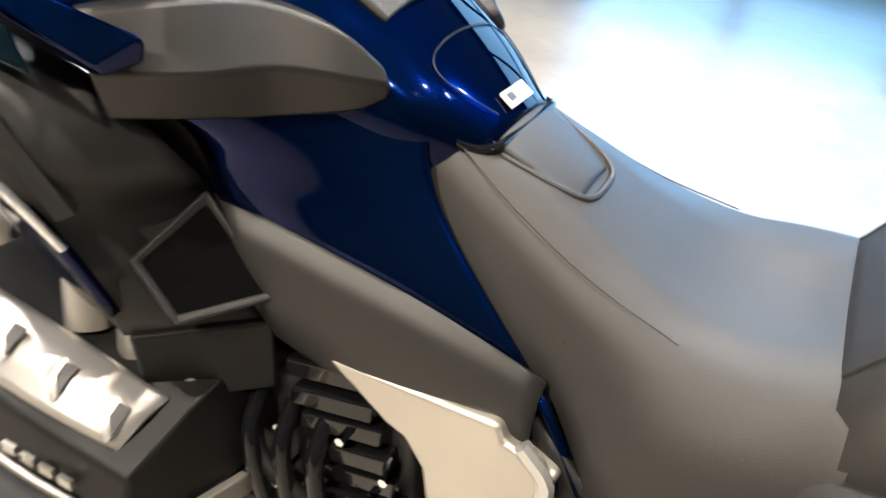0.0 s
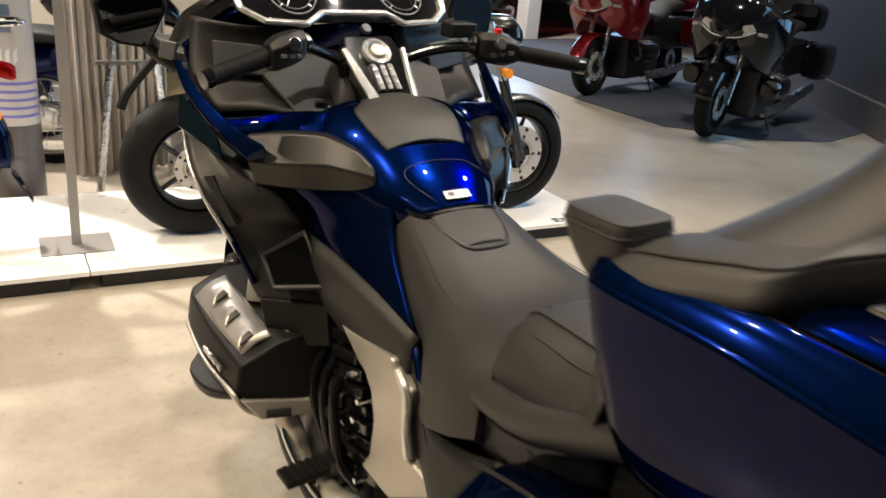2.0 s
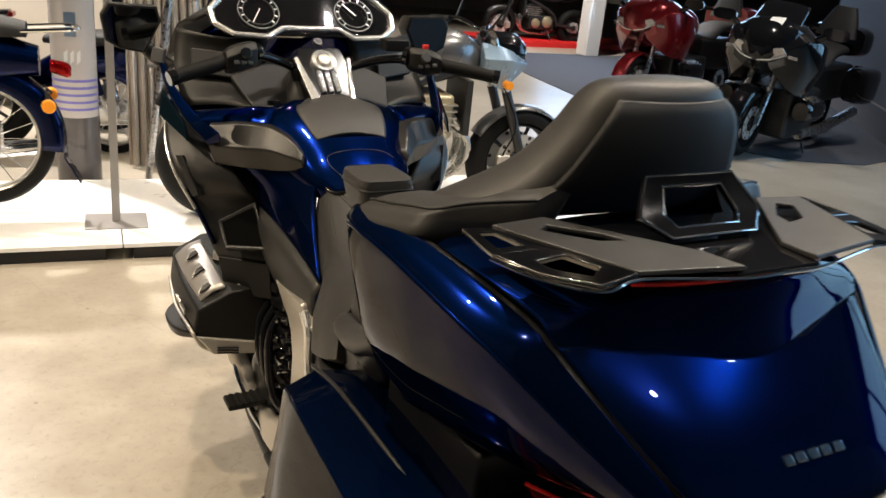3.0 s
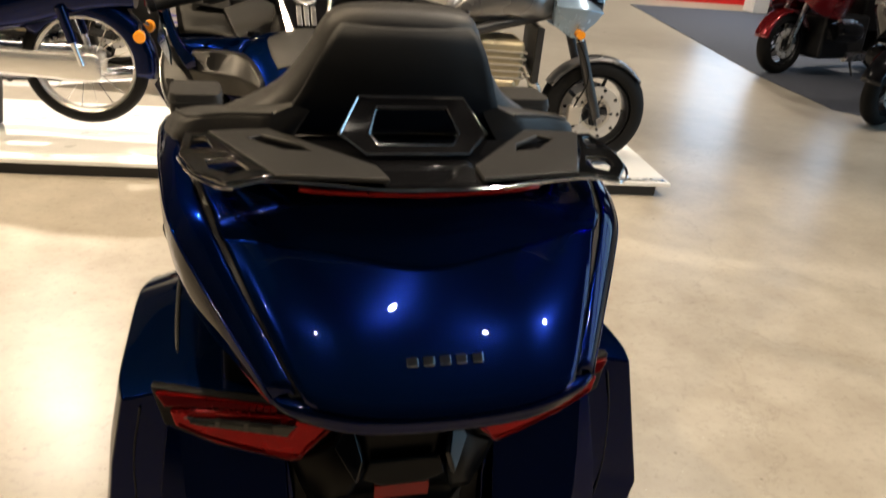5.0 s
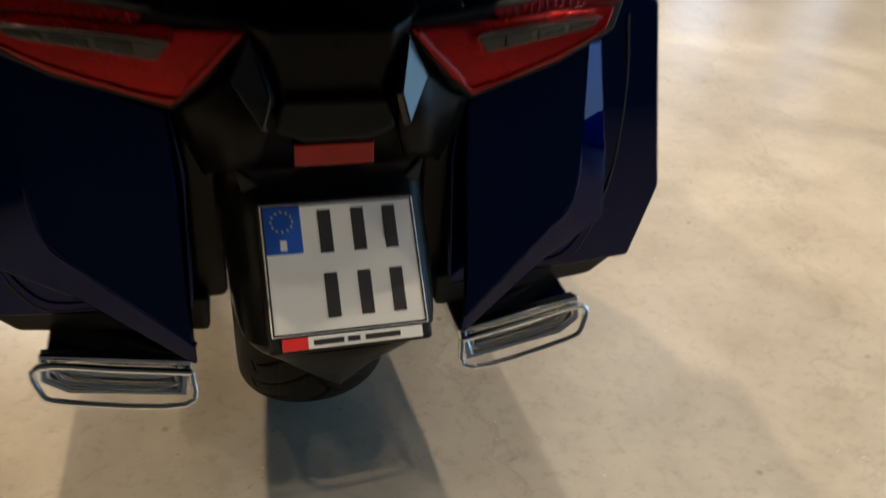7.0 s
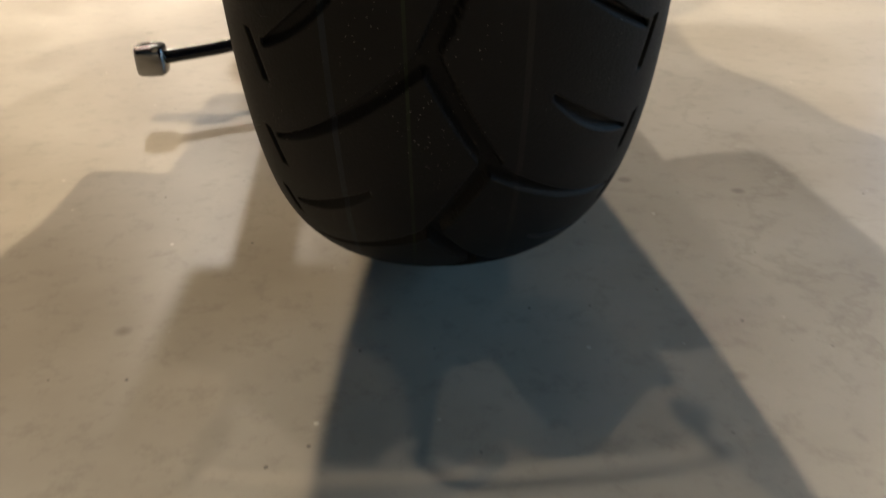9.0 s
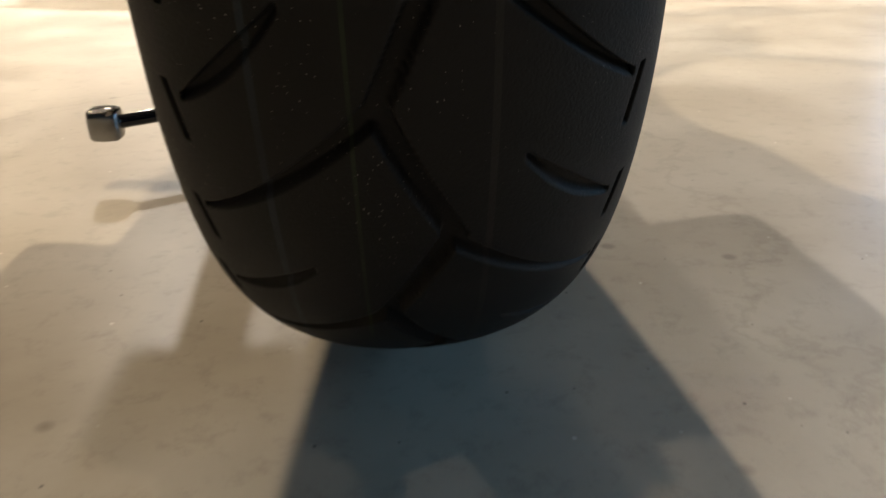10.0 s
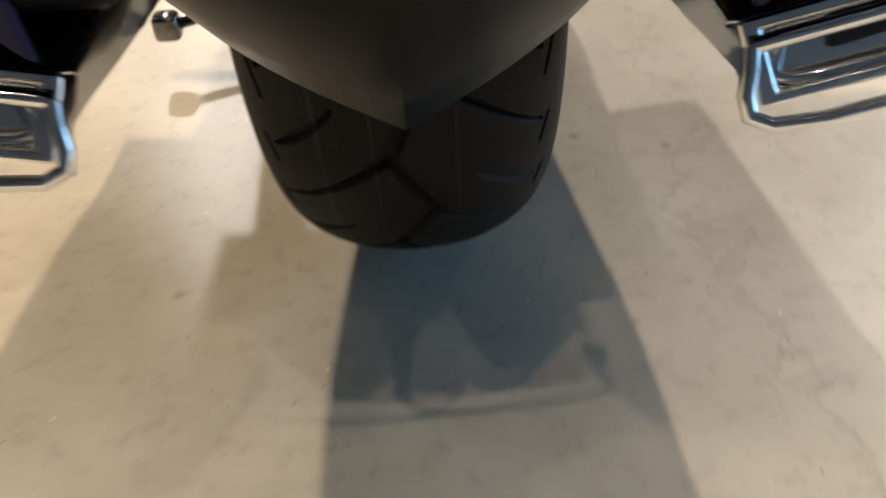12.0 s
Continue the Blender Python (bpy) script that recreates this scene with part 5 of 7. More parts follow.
    part("inner_panel", sheet([flip([(0.335, 1.180, 0.965), (0.285, 1.125, 0.950), (0.235, 1.065, 0.945), (0.170, 1.00, 0.945)], s),
                               flip([(0.295, 1.135, 0.922), (0.262, 1.118, 0.905), (0.222, 1.085, 0.880), (0.160, 1.02, 0.870)], s),
                               flip([(0.245, 1.110, 0.855), (0.215, 1.105, 0.840), (0.190, 1.080, 0.815), (0.160, 1.05, 0.800)], s),
                               flip([(0.225, 1.095, 0.790), (0.205, 1.085, 0.775), (0.185, 1.060, 0.755), (0.160, 1.03, 0.740)], s)], 4), BLACK_PLASTIC, bike, "black filler panel between cowl and flank", 60, thick=0.008)
    cowl = part("side_cowl", sheet([flip([(0.405, 1.335, 1.040), (0.360, 1.24, 1.005), (0.30, 1.17, 0.955)], s),
                                    flip([(0.425, 1.235, 0.965), (0.365, 1.17, 0.950), (0.285, 1.105, 0.920)], s),
                                    flip([(0.415, 1.165, 0.895), (0.350, 1.125, 0.880), (0.240, 1.075, 0.855)], s),
                                    flip([(0.370, 1.148, 0.796), (0.305, 1.136, 0.788), (0.207, 1.084, 0.806)], s),
                                    flip([(0.330, 1.126, 0.696), (0.290, 1.084, 0.686), (0.205, 1.004, 0.688)], s),
                                    flip([(0.318, 1.110, 0.664), (0.285, 1.078, 0.656), (0.203, 0.997, 0.671)], s)], 5), GREY_PLASTIC, bike, "dark grey side cowl with a window", 34, thick=0.012)
    part("window_frame", frame_slab(flip([(0.3197, 1.0948, 0.7698), (0.2207, 1.0748, 0.8238), (0.2137, 0.9728, 0.7178), (0.3137, 1.0358, 0.7078)], s), flip([(0.3077, 1.0888, 0.7648), (0.2267, 1.0698, 0.8078), (0.2217, 0.9878, 0.7238), (0.3057, 1.0418, 0.7168)], s), 0.022), GREY_PLASTIC, cowl, "raised grey window rim", 0, 0.004, 3)
    part("window", slab(flip([(0.312, 1.0856, 0.7688), (0.228, 1.0665, 0.8128), (0.222, 0.9826, 0.7258), (0.309, 1.0365, 0.7188)], s), 0.006), COWL_GLASS, cowl, "gloss black window in the cowl", 0)
    part("cowl_box", slab(flip([(0.318, 1.102, 0.668), (0.203, 0.986, 0.678), (0.196, 0.980, 0.57), (0.300, 1.094, 0.555)], s), 0.02), BLACK_PLASTIC, cowl, "black lower cowl face", 30, 0.006)
    part("cowl_slot", slab(flip([(0.404, 1.188, 0.937), (0.390, 1.172, 0.940), (0.360, 1.118, 0.842), (0.375, 1.128, 0.837)], s), 0.030), INK, cowl, "dark air slot", 0)
    part("fairing_side", sheet([flip([(0.405, 1.340, 1.045), (0.34, 1.46, 1.06), (0.22, 1.66, 1.02)], s),
                                flip([(0.425, 1.240, 0.965), (0.35, 1.40, 0.95), (0.22, 1.72, 0.90)], s),
                                flip([(0.415, 1.170, 0.895), (0.35, 1.34, 0.87), (0.20, 1.68, 0.80)], s),
                                flip([(0.370, 1.130, 0.800), (0.32, 1.28, 0.76), (0.17, 1.50, 0.70)], s),
                                flip([(0.330, 1.105, 0.700), (0.28, 1.22, 0.66), (0.15, 1.35, 0.62)], s)], 4), BLUE, bike, "outer blue fairing side", 60, thick=0.012)
    part("fairing_edge", tube(flip([(0.408, 1.335, 1.042), (0.428, 1.235, 0.962), (0.418, 1.165, 0.893), (0.374, 1.125, 0.800)], s), 0.005, 6, 8), SILVER_TRIM, bike, "thin bright fairing edge")
    # upright blade beside the grip
    blade = part("fairing_blade", smooth_loft([flip([(0.422, 1.35, 1.165), (0.410, 1.328, 1.168), (0.404, 1.340, 1.150), (0.415, 1.36, 1.150)], s),
                                               flip([(0.418, 1.27, 1.105), (0.397, 1.244, 1.112), (0.384, 1.262, 1.090), (0.405, 1.29, 1.085)], s),
                                               flip([(0.392, 1.17, 1.045), (0.360, 1.136, 1.058), (0.348, 1.152, 1.030), (0.380, 1.19, 1.020)], s),
                                               flip([(0.355, 1.085, 0.998), (0.322, 1.052, 1.030), (0.318, 1.06, 1.000), (0.345, 1.09, 0.985)], s)], 5), BLUE, bike, "pointed dark blue fairing blade", 40, 0.006)
    part("blade_glass", slab(flip([(0.424, 1.285, 1.098), (0.436, 1.275, 1.030), (0.392, 1.122, 0.992), (0.394, 1.14, 1.030)], s), 0.006), TINTED, blade, "glossy tinted deflector on the fairing", 0, 0.002)
    part("inner_fairing", sheet([flip([(0.19, 1.15, 1.06), (0.27, 1.20, 1.07), (0.37, 1.25, 1.06)], s), flip([(0.17, 1.24, 1.09), (0.26, 1.30, 1.12), (0.38, 1.34, 1.13)], s),
                                 flip([(0.14, 1.30, 1.18), (0.25, 1.34, 1.20), (0.37, 1.38, 1.20)], s), flip([(0.12, 1.31, 1.24), (0.24, 1.33, 1.235), (0.36, 1.40, 1.25)], s)], 4), BLACK_PLASTIC, bike, "black inner fairing", 60, thick=0.008)
    part("speaker_grille", slab(flip([(0.215, 1.275, 1.125), (0.34, 1.31, 1.14), (0.335, 1.335, 1.205), (0.215, 1.305, 1.195)], s), 0.012), GREY_PLASTIC, bike, "meshed speaker cover", 0, 0.006)
    # mirror
    face = [(0.552, 1.27), (0.542, 1.200), (0.505, 1.178), (0.437, 1.166), (0.388, 1.258), (0.400, 1.300), (0.530, 1.305)]
    grow = lambda f, y: [(s * (0.467 + (x - 0.467) * f), y, 1.235 + (z - 1.235) * f) for x, z in face]
    mirror = part("mirror", smooth_loft([grow(0.97, 1.470), grow(1.0, 1.480), grow(0.96, 1.52), grow(0.72, 1.575), grow(0.35, 1.60)], 3), BLACK_PLASTIC, bike, "angular black rear-view mirror", 34, 0.006)
    part("mirror_glass", loft([grow(0.88, 1.466), grow(0.90, 1.472)]), MIRROR, mirror, "mirror glass", 0)
    part("mirror_arm", tube(flip([(0.44, 1.54, 1.20), (0.41, 1.53, 1.16), (0.36, 1.50, 1.12)], s), 0.022, 4, 10), BLACK_PLASTIC, mirror)
    part("indicator", slab(flip([(0.43, 1.42, 1.155), (0.40, 1.40, 1.15), (0.39, 1.40, 1.19), (0.42, 1.42, 1.195)], s), 0.02), DIAL_GREY, bike, "", 0, 0.004)

# ---- instrument panel
DASH = lambda x, v: (x, 1.285 + 0.11 * v + 0.35 * x * x, 1.255 + 0.115 * v)
dash = part("instrument_panel", sheet([[DASH(u * w, v) for u in (-1, -0.6, -0.2, 0.2, 0.6, 1)] for w, v in ((0.24, -0.05), (0.285, 0.25), (0.27, 0.7), (0.20, 1.15))], 4), GLASS_DARK, bike, "gloss black instrument panel", 60, thick=0.012)
trim = [(-0.200, 1.0), (-0.278, 0.45), (-0.272, 0.14), (-0.225, -0.07), (-0.130, -0.10), (-0.085, 0.10), (0.085, 0.10), (0.130, -0.10), (0.225, -0.07), (0.272, 0.14), (0.278, 0.45), (0.200, 1.0)]
for (xa, va), (xb, vb) in zip(trim, trim[1:]):
    a, b = Vector(DASH(xa, va)) + Vector((0, -0.008, 0.004)), Vector(DASH(xb, vb)) + Vector((0, -0.008, 0.004))
    part("silver_trim", tube([a, b], 0.008, 2, 8), SILVER_TRIM, dash, "silver trim along the panel", 60)
for x in (-0.145, 0.145):
    c = Vector(DASH(x, 0.42)) + Vector((0, -0.009, 0.008))
    m = Matrix.Translation(c) @ Matrix.Rotation(radians(47), 4, "X")
    for nm, r0, r1, mat in (("dial_ring", 0.0578, 0.0605, DIAL_GREY), ("scale_ring", 0.0450, 0.0464, DIAL_GREY)):
        part(nm, revolve([(-0.002, r0), (-0.002, r1), (0.002, r1), (0.002, r0), (-0.002, r0)], 40, "z"), mat, dash, "grey dial ring", 30).matrix_local = m
    for k in range(11):
        a = radians(225 - 27 * k)
        part("tick", block(-0.0012, 0.0012, 0.046, 0.055, 0.0, 0.0025), WHITE_PLATE, dash, "", 0).matrix_local = m @ Matrix.Rotation(a - math.pi / 2, 4, "Z")
    part("pointer", block(-0.0012, 0.0012, -0.008, 0.045, 0.002, 0.004), WHITE_PLATE, dash, "white pointer", 0).matrix_local = m @ Matrix.Rotation(radians(150 if x < 0 else 40), 4, "Z")
part("hood", sheet([[(u * 0.30, 1.43 + 0.03 * u * u, 1.375 - 0.11 * u * u) for u in (-1, -0.5, 0, 0.5, 1)], [(u * 0.33, 1.55, 1.365 - 0.13 * u * u) for u in (-1, -0.5, 0, 0.5, 1)], [(u * 0.34, 1.68, 1.27 - 0.15 * u * u) for u in (-1, -0.5, 0, 0.5, 1)]], 5), BLACK_PLASTIC, bike, "black cowl behind the screen", 60, thick=0.01)
part("nose", sheet([[(u * 0.34, 1.68 - 0.16 * u * u, 1.27 - 0.1 * u * u) for u in (-1, -0.5, 0, 0.5, 1)], [(u * 0.32, 1.82 - 0.30 * u * u, 1.08) for u in (-1, -0.5, 0, 0.5, 1)], [(u * 0.25, 1.80 - 0.26 * u * u, 0.85) for u in (-1, -0.5, 0, 0.5, 1)]], 5), BLUE, bike, "blue fairing nose", 60, thick=0.012)

# ---- centre console
CON = Matrix.Translation((0, 1.150, 1.160)) @ Matrix.Rotation(radians(42.5), 4, "X")
console = part("centre_console", smooth_loft([[(x, y, z) for x, y in ((-0.058, -0.095), (0.058, -0.095), (0.078, 0.045), (0.062, 0.10), (-0.062, 0.10), (-0.078, 0.045))] for z in (-0.06, 0.0)], 1), GLOSS_BLACK, bike, "gloss black centre console with silver edges", 30, 0.005)
part("ring_dial", revolve([(0.0, 0.020), (0.0, 0.036), (0.012, 0.035), (0.014, 0.028), (0.010, 0.021), (0.0, 0.020)], 36, "z", (0, 0.045, 0.002)), SILVER_TRIM, console, "silver control ring")
part("centre_button", revolve([(0.0, 0.018), (0.016, 0.017), (0.018, 0.012), (0.018, 0.001)], 28, "z", (0, 0.045, 0.002)), ALLOY, console, "round silver button")
for i in (-1, 0, 1):
    part("key", smooth_loft([[(i * 0.021 + a * f, y, z) for a, z in ((-0.0085, 0.0), (-0.0075, 0.007), (0.0, 0.009), (0.0075, 0.007), (0.0085, 0.0))] for y, f in ((-0.058, 0.8), (-0.055, 1.0), (0.006, 1.0), (0.010, 0.8))], 2), DARK_KEY, console, "long ribbed key", 40)
    for j in range(3):
        part("key_mark", block(i * 0.021 - 0.006, i * 0.021 + 0.006, -0.046 + j * 0.020, -0.0445 + j * 0.020, 0.0088, 0.0098), SILVER_TRIM, console, "", 0)
for s in (-1, 1):
    part("edge", slab([(s * 0.062, -0.100, 0.0), (s * 0.083, 0.060, 0.0), (s * 0.073, 0.060, 0.004), (s * (0.034 if s < 0 else 0.048), -0.100, 0.004)], 0.012), SILVER_TRIM, console, "silver console edge", 0, 0.003)
part("badge", block(-0.012, 0.012, -0.080, -0.072, 0.0, 0.002), SILVER_TRIM, console, "small silver mark", 0)
part("keyhole", revolve([(0.0, 0.004), (0.0, 0.014), (0.01, 0.012), (0.01, 0.004)], 20, "z", (0.0, 0.115, 0.0)), DARK_METAL, console, "")
for o in (console,):
    o.matrix_local = CON
part("stem_cover", smooth_loft([oval(0, 1.20, 1.02, 0.12, 0.08, "z", 2.6), oval(0, 1.21, 1.10, 0.10, 0.07, "z", 2.6), oval(0, 1.225, 1.17, 0.07, 0.05, "z", 2.6)], 3), BLACK_PLASTIC, bike, "black cover round the steering head", 50)
part("console_surround", slab([(-0.20, 1.16, 1.055), (0.20, 1.16, 1.055), (0.24, 1.28, 1.13), (0.10, 1.30, 1.18), (-0.10, 1.30, 1.18), (-0.24, 1.28, 1.13)], 0.02), BLACK_PLASTIC, bike, "black panel ahead of the tank", 0, 0.006)
part("cap", revolve([(0, 0.014), (0, 0.020), (0.012, 0.018), (0.014, 0.001)], 20, "z", (-0.155, 1.135, 1.085)), GLOSS_BLACK, bike, "small round cap")

# ---- handlebars, turned slightly to the right
for s, inner, outer in ((-1, (-0.290, 1.105, 1.205), (-0.446, 1.067, 1.166)), (1, (0.291, 1.050, 1.212), (0.448, 0.951, 1.190))):
    i, o = Vector(inner), Vector(outer)
    d = (o - i).normalized()
    bar = part("handlebar", tube([(s * 0.06, 1.20, 1.165), (s * 0.13, 1.19 - (s > 0) * 0.02, 1.195), (s * 0.20, 1.155 - (s > 0) * 0.03, 1.213), inner], 0.0125, 5, 12), GLOSS_BLACK, bike, "black handlebar")
    part("grip", tube([i + d * 0.01, i + d * 0.03, o - d * 0.03, o - d * 0.02], 0.0185, 3, 20), RUBBER, bar, "ribbed black rubber grip")
    for k in range(14):
        c = i + d * (0.02 + 0.0075 * k)
        part("rib", tube([c, c + d * 0.004], 0.0193, 2, 16), RUBBER, bar, "")
    part("bar_end", tube([o - d * 0.022, o], 0.020, 2, 20), GLOSS_BLACK, bar, "gloss black bar end", 30, 0.003)
    part("switch_housing", smooth_loft([[i + d * q + Vector((0, b * 1.05, c)) for b, c in ((-0.030 * f, 0.018 * f), (-0.012 * f, 0.034 * f), (0.028 * f, 0.030 * f), (0.034 * f, -0.02 * f), (0.0, -0.036 * f), (-0.028 * f, -0.024 * f))] for q, f in ((-0.085, 0.75), (-0.07, 1.0), (-0.02, 1.05), (0.008, 0.8))], 3), BLACK_PLASTIC, bar, "black switch housing", 45, 0.004)
    part("switch_pad", tube([i - d * 0.045 + Vector((0, -0.030, 0.012)), i - d * 0.045 + Vector((0, -0.040, 0.016))], 0.015, 2, 20), SMOKE_CHROME if s < 0 else DARK_KEY, bar, "round thumb control", 30, 0.003)
    if s > 0:
        part("red_switch", block(-0.009, 0.009, -0.006, 0.006, 0, 0.014), RED_FILM, bar, "red stop switch", 0, 0.003).matrix_local = Matrix.Translation(i - d * 0.035 + Vector((0, -0.005, 0.034)))
        part("reservoir", block(-0.04, 0.035, -0.02, 0.03, 0, 0.035), BLACK_PLASTIC, bar, "black brake fluid reservoir", 0, 0.006).matrix_local = Matrix.Translation(i - d * 0.105 + Vector((0, 0.03, 0.010)))
    for k in range(3):
        part("switch", block(-0.007, 0.007, -0.005, 0.005, 0, 0.008), DARK_KEY, bar, "small rocker switch", 0, 0.002).matrix_local = Matrix.Translation(i - d * (0.018 + 0.02 * k) + Vector((0, -0.030, -0.004 - 0.006 * k))) @ Matrix.Rotation(radians(70), 4, "X")
    part("clamp", tube([i - d * 0.098, i - d * 0.084], 0.022, 2, 18), SMOKE_CHROME, bar, "clamp ring", 30, 0.002)
    part("lever", tube([i - d * 0.02 + Vector((0, 0.045, 0.0)), i + d * 0.06 + Vector((0, 0.065, -0.005)), o - d * 0.02 + Vector((0, 0.055, -0.01))], 0.007, 4, 8), GLOSS_BLACK, bar, "")
    part("riser", tube([(s * 0.06, 1.20, 1.13), (s * 0.07, 1.20, 1.175)], 0.022, 2, 14), BLACK_PLASTIC, bar, "", 40, 0.004)

# ---- engine
engine = part("engine", join(block(-0.185, 0.185, 0.78, 1.40, 0.20, 0.60), block(-0.15, 0.15, 0.9, 1.5, 0.13, 0.21)), DARK_METAL, bike, "dark flat engine block", 30, 0.02)
for s in (-1, 1):
    X = lambda *p: flip(p, s)
    head = part("cylinder_head", smooth_loft([X((0.19, 1.02, 0.60), (0.31, 1.02, 0.585), (0.395, 1.035, 0.535), (0.405, 1.035, 0.475), (0.36, 1.02, 0.43), (0.20, 0.99, 0.44)),
                                              X((0.18, 1.20, 0.63), (0.31, 1.20, 0.610), (0.405, 1.20, 0.560), (0.418, 1.20, 0.490), (0.37, 1.20, 0.44), (0.18, 1.20, 0.42)),
                                              X((0.18, 1.36, 0.64), (0.31, 1.37, 0.630), (0.395, 1.37, 0.585), (0.405, 1.37, 0.510), (0.36, 1.36, 0.45), (0.18, 1.36, 0.42)),
                                              X((0.18, 1.42, 0.60), (0.28, 1.43, 0.600), (0.345, 1.43, 0.565), (0.350, 1.43, 0.510), (0.31, 1.42, 0.47), (0.18, 1.42, 0.45))], 4), BLACK_PLASTIC, bike, "black cylinder head cover", 34, 0.008)
    plate = part("chrome_plate", sheet([X((0.312, 1.050, 0.588), (0.345, 1.056, 0.578), (0.375, 1.066, 0.548)), X((0.316, 1.18, 0.614), (0.355, 1.18, 0.600), (0.390, 1.18, 0.566)), X((0.322, 1.315, 0.634), (0.360, 1.32, 0.618), (0.393, 1.33, 0.584))], 5), HEAD_SATIN, head, "satin silver head plate", 50, thick=0.012)
    for k in range(3):
        y = 1.095 + 0.08 * k
        z = 0.592 + 0.018 * k
        part("vent", smooth_loft([X((0.346, y - 0.022, z - 0.004), (0.384, y - 0.020, z - 0.028), (0.386, y - 0.016, z - 0.030), (0.348, y - 0.018, z - 0.006)), X((0.350, y - 0.006, z + 0.006), (0.374, y - 0.006, z - 0.010), (0.376, y - 0.002, z - 0.012), (0.352, y - 0.002, z + 0.004)), X((0.354, y + 0.020, z + 0.002), (0.358, y + 0.020, z - 0.001), (0.359, y + 0.022, z - 0.002), (0.355, y + 0.022, z + 0.001))], 3), HEAD_SATIN, plate, "raised teardrop vent", 50)
        part("vent_hole", slab(X((0.349, y - 0.0235, z - 0.001), (0.380, y - 0.0215, z - 0.021), (0.368, y - 0.0085, z - 0.007), (0.352, y - 0.0085, z + 0.003)), 0.004), DARK_METAL, plate, "dark vent mouth", 0)
    part("lower_trim", sheet([X((0.410, 1.032, 0.474), (0.423, 1.20, 0.488), (0.410, 1.37, 0.508)), X((0.394, 1.016, 0.440), (0.404, 1.20, 0.450), (0.392, 1.36, 0.464)), X((0.362, 1.008, 0.418), (0.370, 1.20, 0.424), (0.358, 1.36, 0.436))], 5), ALLOY, head, "silver lower edge of the head cover", 50, thick=0.008)
    part("head_underside", slab(X((0.405, 1.012, 0.470), (0.362, 0.998, 0.415), (0.235, 0.985, 0.405), (0.240, 0.990, 0.440)), 0.014), ALLOY, head, "silver rear end of the lower cover", 0, 0.004)
    for k in range(3):
        part("cooling_slot", slab(X((0.352, 0.9875, 0.440 - 0.008 * k), (0.295, 0.9815, 0.434 - 0.008 * k), (0.295, 0.9810, 0.431 - 0.008 * k), (0.352, 0.9870, 0.437 - 0.008 * k)), 0.006), INK, head, "", 0)
    for k in range(4):
        part("badge_bar", slab(X((0.416, 1.10 + 0.03 * k, 0.512), (0.418, 1.118 + 0.03 * k, 0.515), (0.417, 1.118 + 0.03 * k, 0.501), (0.415, 1.10 + 0.03 * k, 0.498)), 0.006), BRUSHED, head, "", 0)
    part("crash_bar", smooth_loft([X((0.385, 1.06, 0.465), (0.40, 1.06, 0.455), (0.39, 1.06, 0.435), (0.37, 1.06, 0.445)), X((0.40, 1.13, 0.468), (0.445, 1.14, 0.445), (0.435, 1.14, 0.415), (0.38, 1.13, 0.425)),
                                   X((0.40, 1.22, 0.470), (0.450, 1.23, 0.450), (0.440, 1.23, 0.415), (0.38, 1.22, 0.425)), X((0.385, 1.28, 0.475), (0.41, 1.28, 0.465), (0.405, 1.28, 0.445), (0.375, 1.28, 0.450))], 3), BLACK_PLASTIC, bike, "black crash pad", 40, 0.006)
    for k, (x, y, z, r) in enumerate(((0.285, 1.20, 0.66, 0.030), (0.275, 1.13, 0.645, 0.026), (0.265, 1.06, 0.625, 0.022))):
        part("intake_stub", tube(X((x, y, z - 0.05), (x - 0.02, y + 0.02, z + 0.02), (x - 0.06, y + 0.05, z + 0.06)), r, 3, 14), ALLOY, engine, "silver intake stub")
    frame_plate = part("frame_plate", slab(X((0.205, 0.906, 0.671), (0.205, 0.683, 0.690), (0.205, 0.672, 0.670), (0.205, 0.605, 0.661), (0.205, 0.615, 0.616), (0.205, 0.619, 0.550), (0.205, 0.601, 0.507), (0.205, 0.486, 0.493), (0.205, 0.668, 0.369), (0.205, 0.790, 0.377), (0.205, 0.755, 0.427), (0.205, 0.745, 0.517), (0.205, 0.761, 0.575), (0.205, 0.789, 0.607), (0.205, 0.814, 0.615)), 0.03), ALLOY, bike, "cast silver frame plate", 30, 0.008)
    part("frame_rib", tube(X((0.222, 0.653, 0.680), (0.222, 0.617, 0.644), (0.222, 0.615, 0.571), (0.222, 0.599, 0.516)), 0.011, 4, 8), SILVER_TRIM, frame_plate, "bright frame edge")
    for k in range(9):
        y, z = 0.735 + 0.014 * k, 0.345 + 0.036 * k
        part("engine_rib", slab(X((0.200, y, z), (0.200, y + 0.115, z - 0.030), (0.200, y + 0.115, z - 0.002), (0.200, y, z + 0.030)), 0.022 + 0.010 * (k % 2)), GLOSS_BLACK, engine, "ribbed dark cover", 30, 0.005)
    for k in range(14):
        y, z = 0.80 + 0.045 * (k % 5) + 0.02 * (k % 2), 0.33 + 0.085 * (k // 5) + 0.03 * (k % 3)
        part("bolt", tube(X((0.19, y, z), (0.228, y, z)), 0.0065, 2, 6), CHROME, engine, "bright bolt", 20)
    part("clutch_cover", revolve([(0.15, 0.11), (0.20, 0.105), (0.235, 0.085), (0.245, 0.05), (0.245, 0.001)], 36, "x", (0, 0.98, 0.31)) if s > 0 else revolve([(-0.15, 0.11), (-0.20, 0.105), (-0.235, 0.085), (-0.245, 0.05), (-0.245, 0.001)], 36, "x", (0, 0.98, 0.31)), DARK_METAL, engine, "round dark cover", 40)
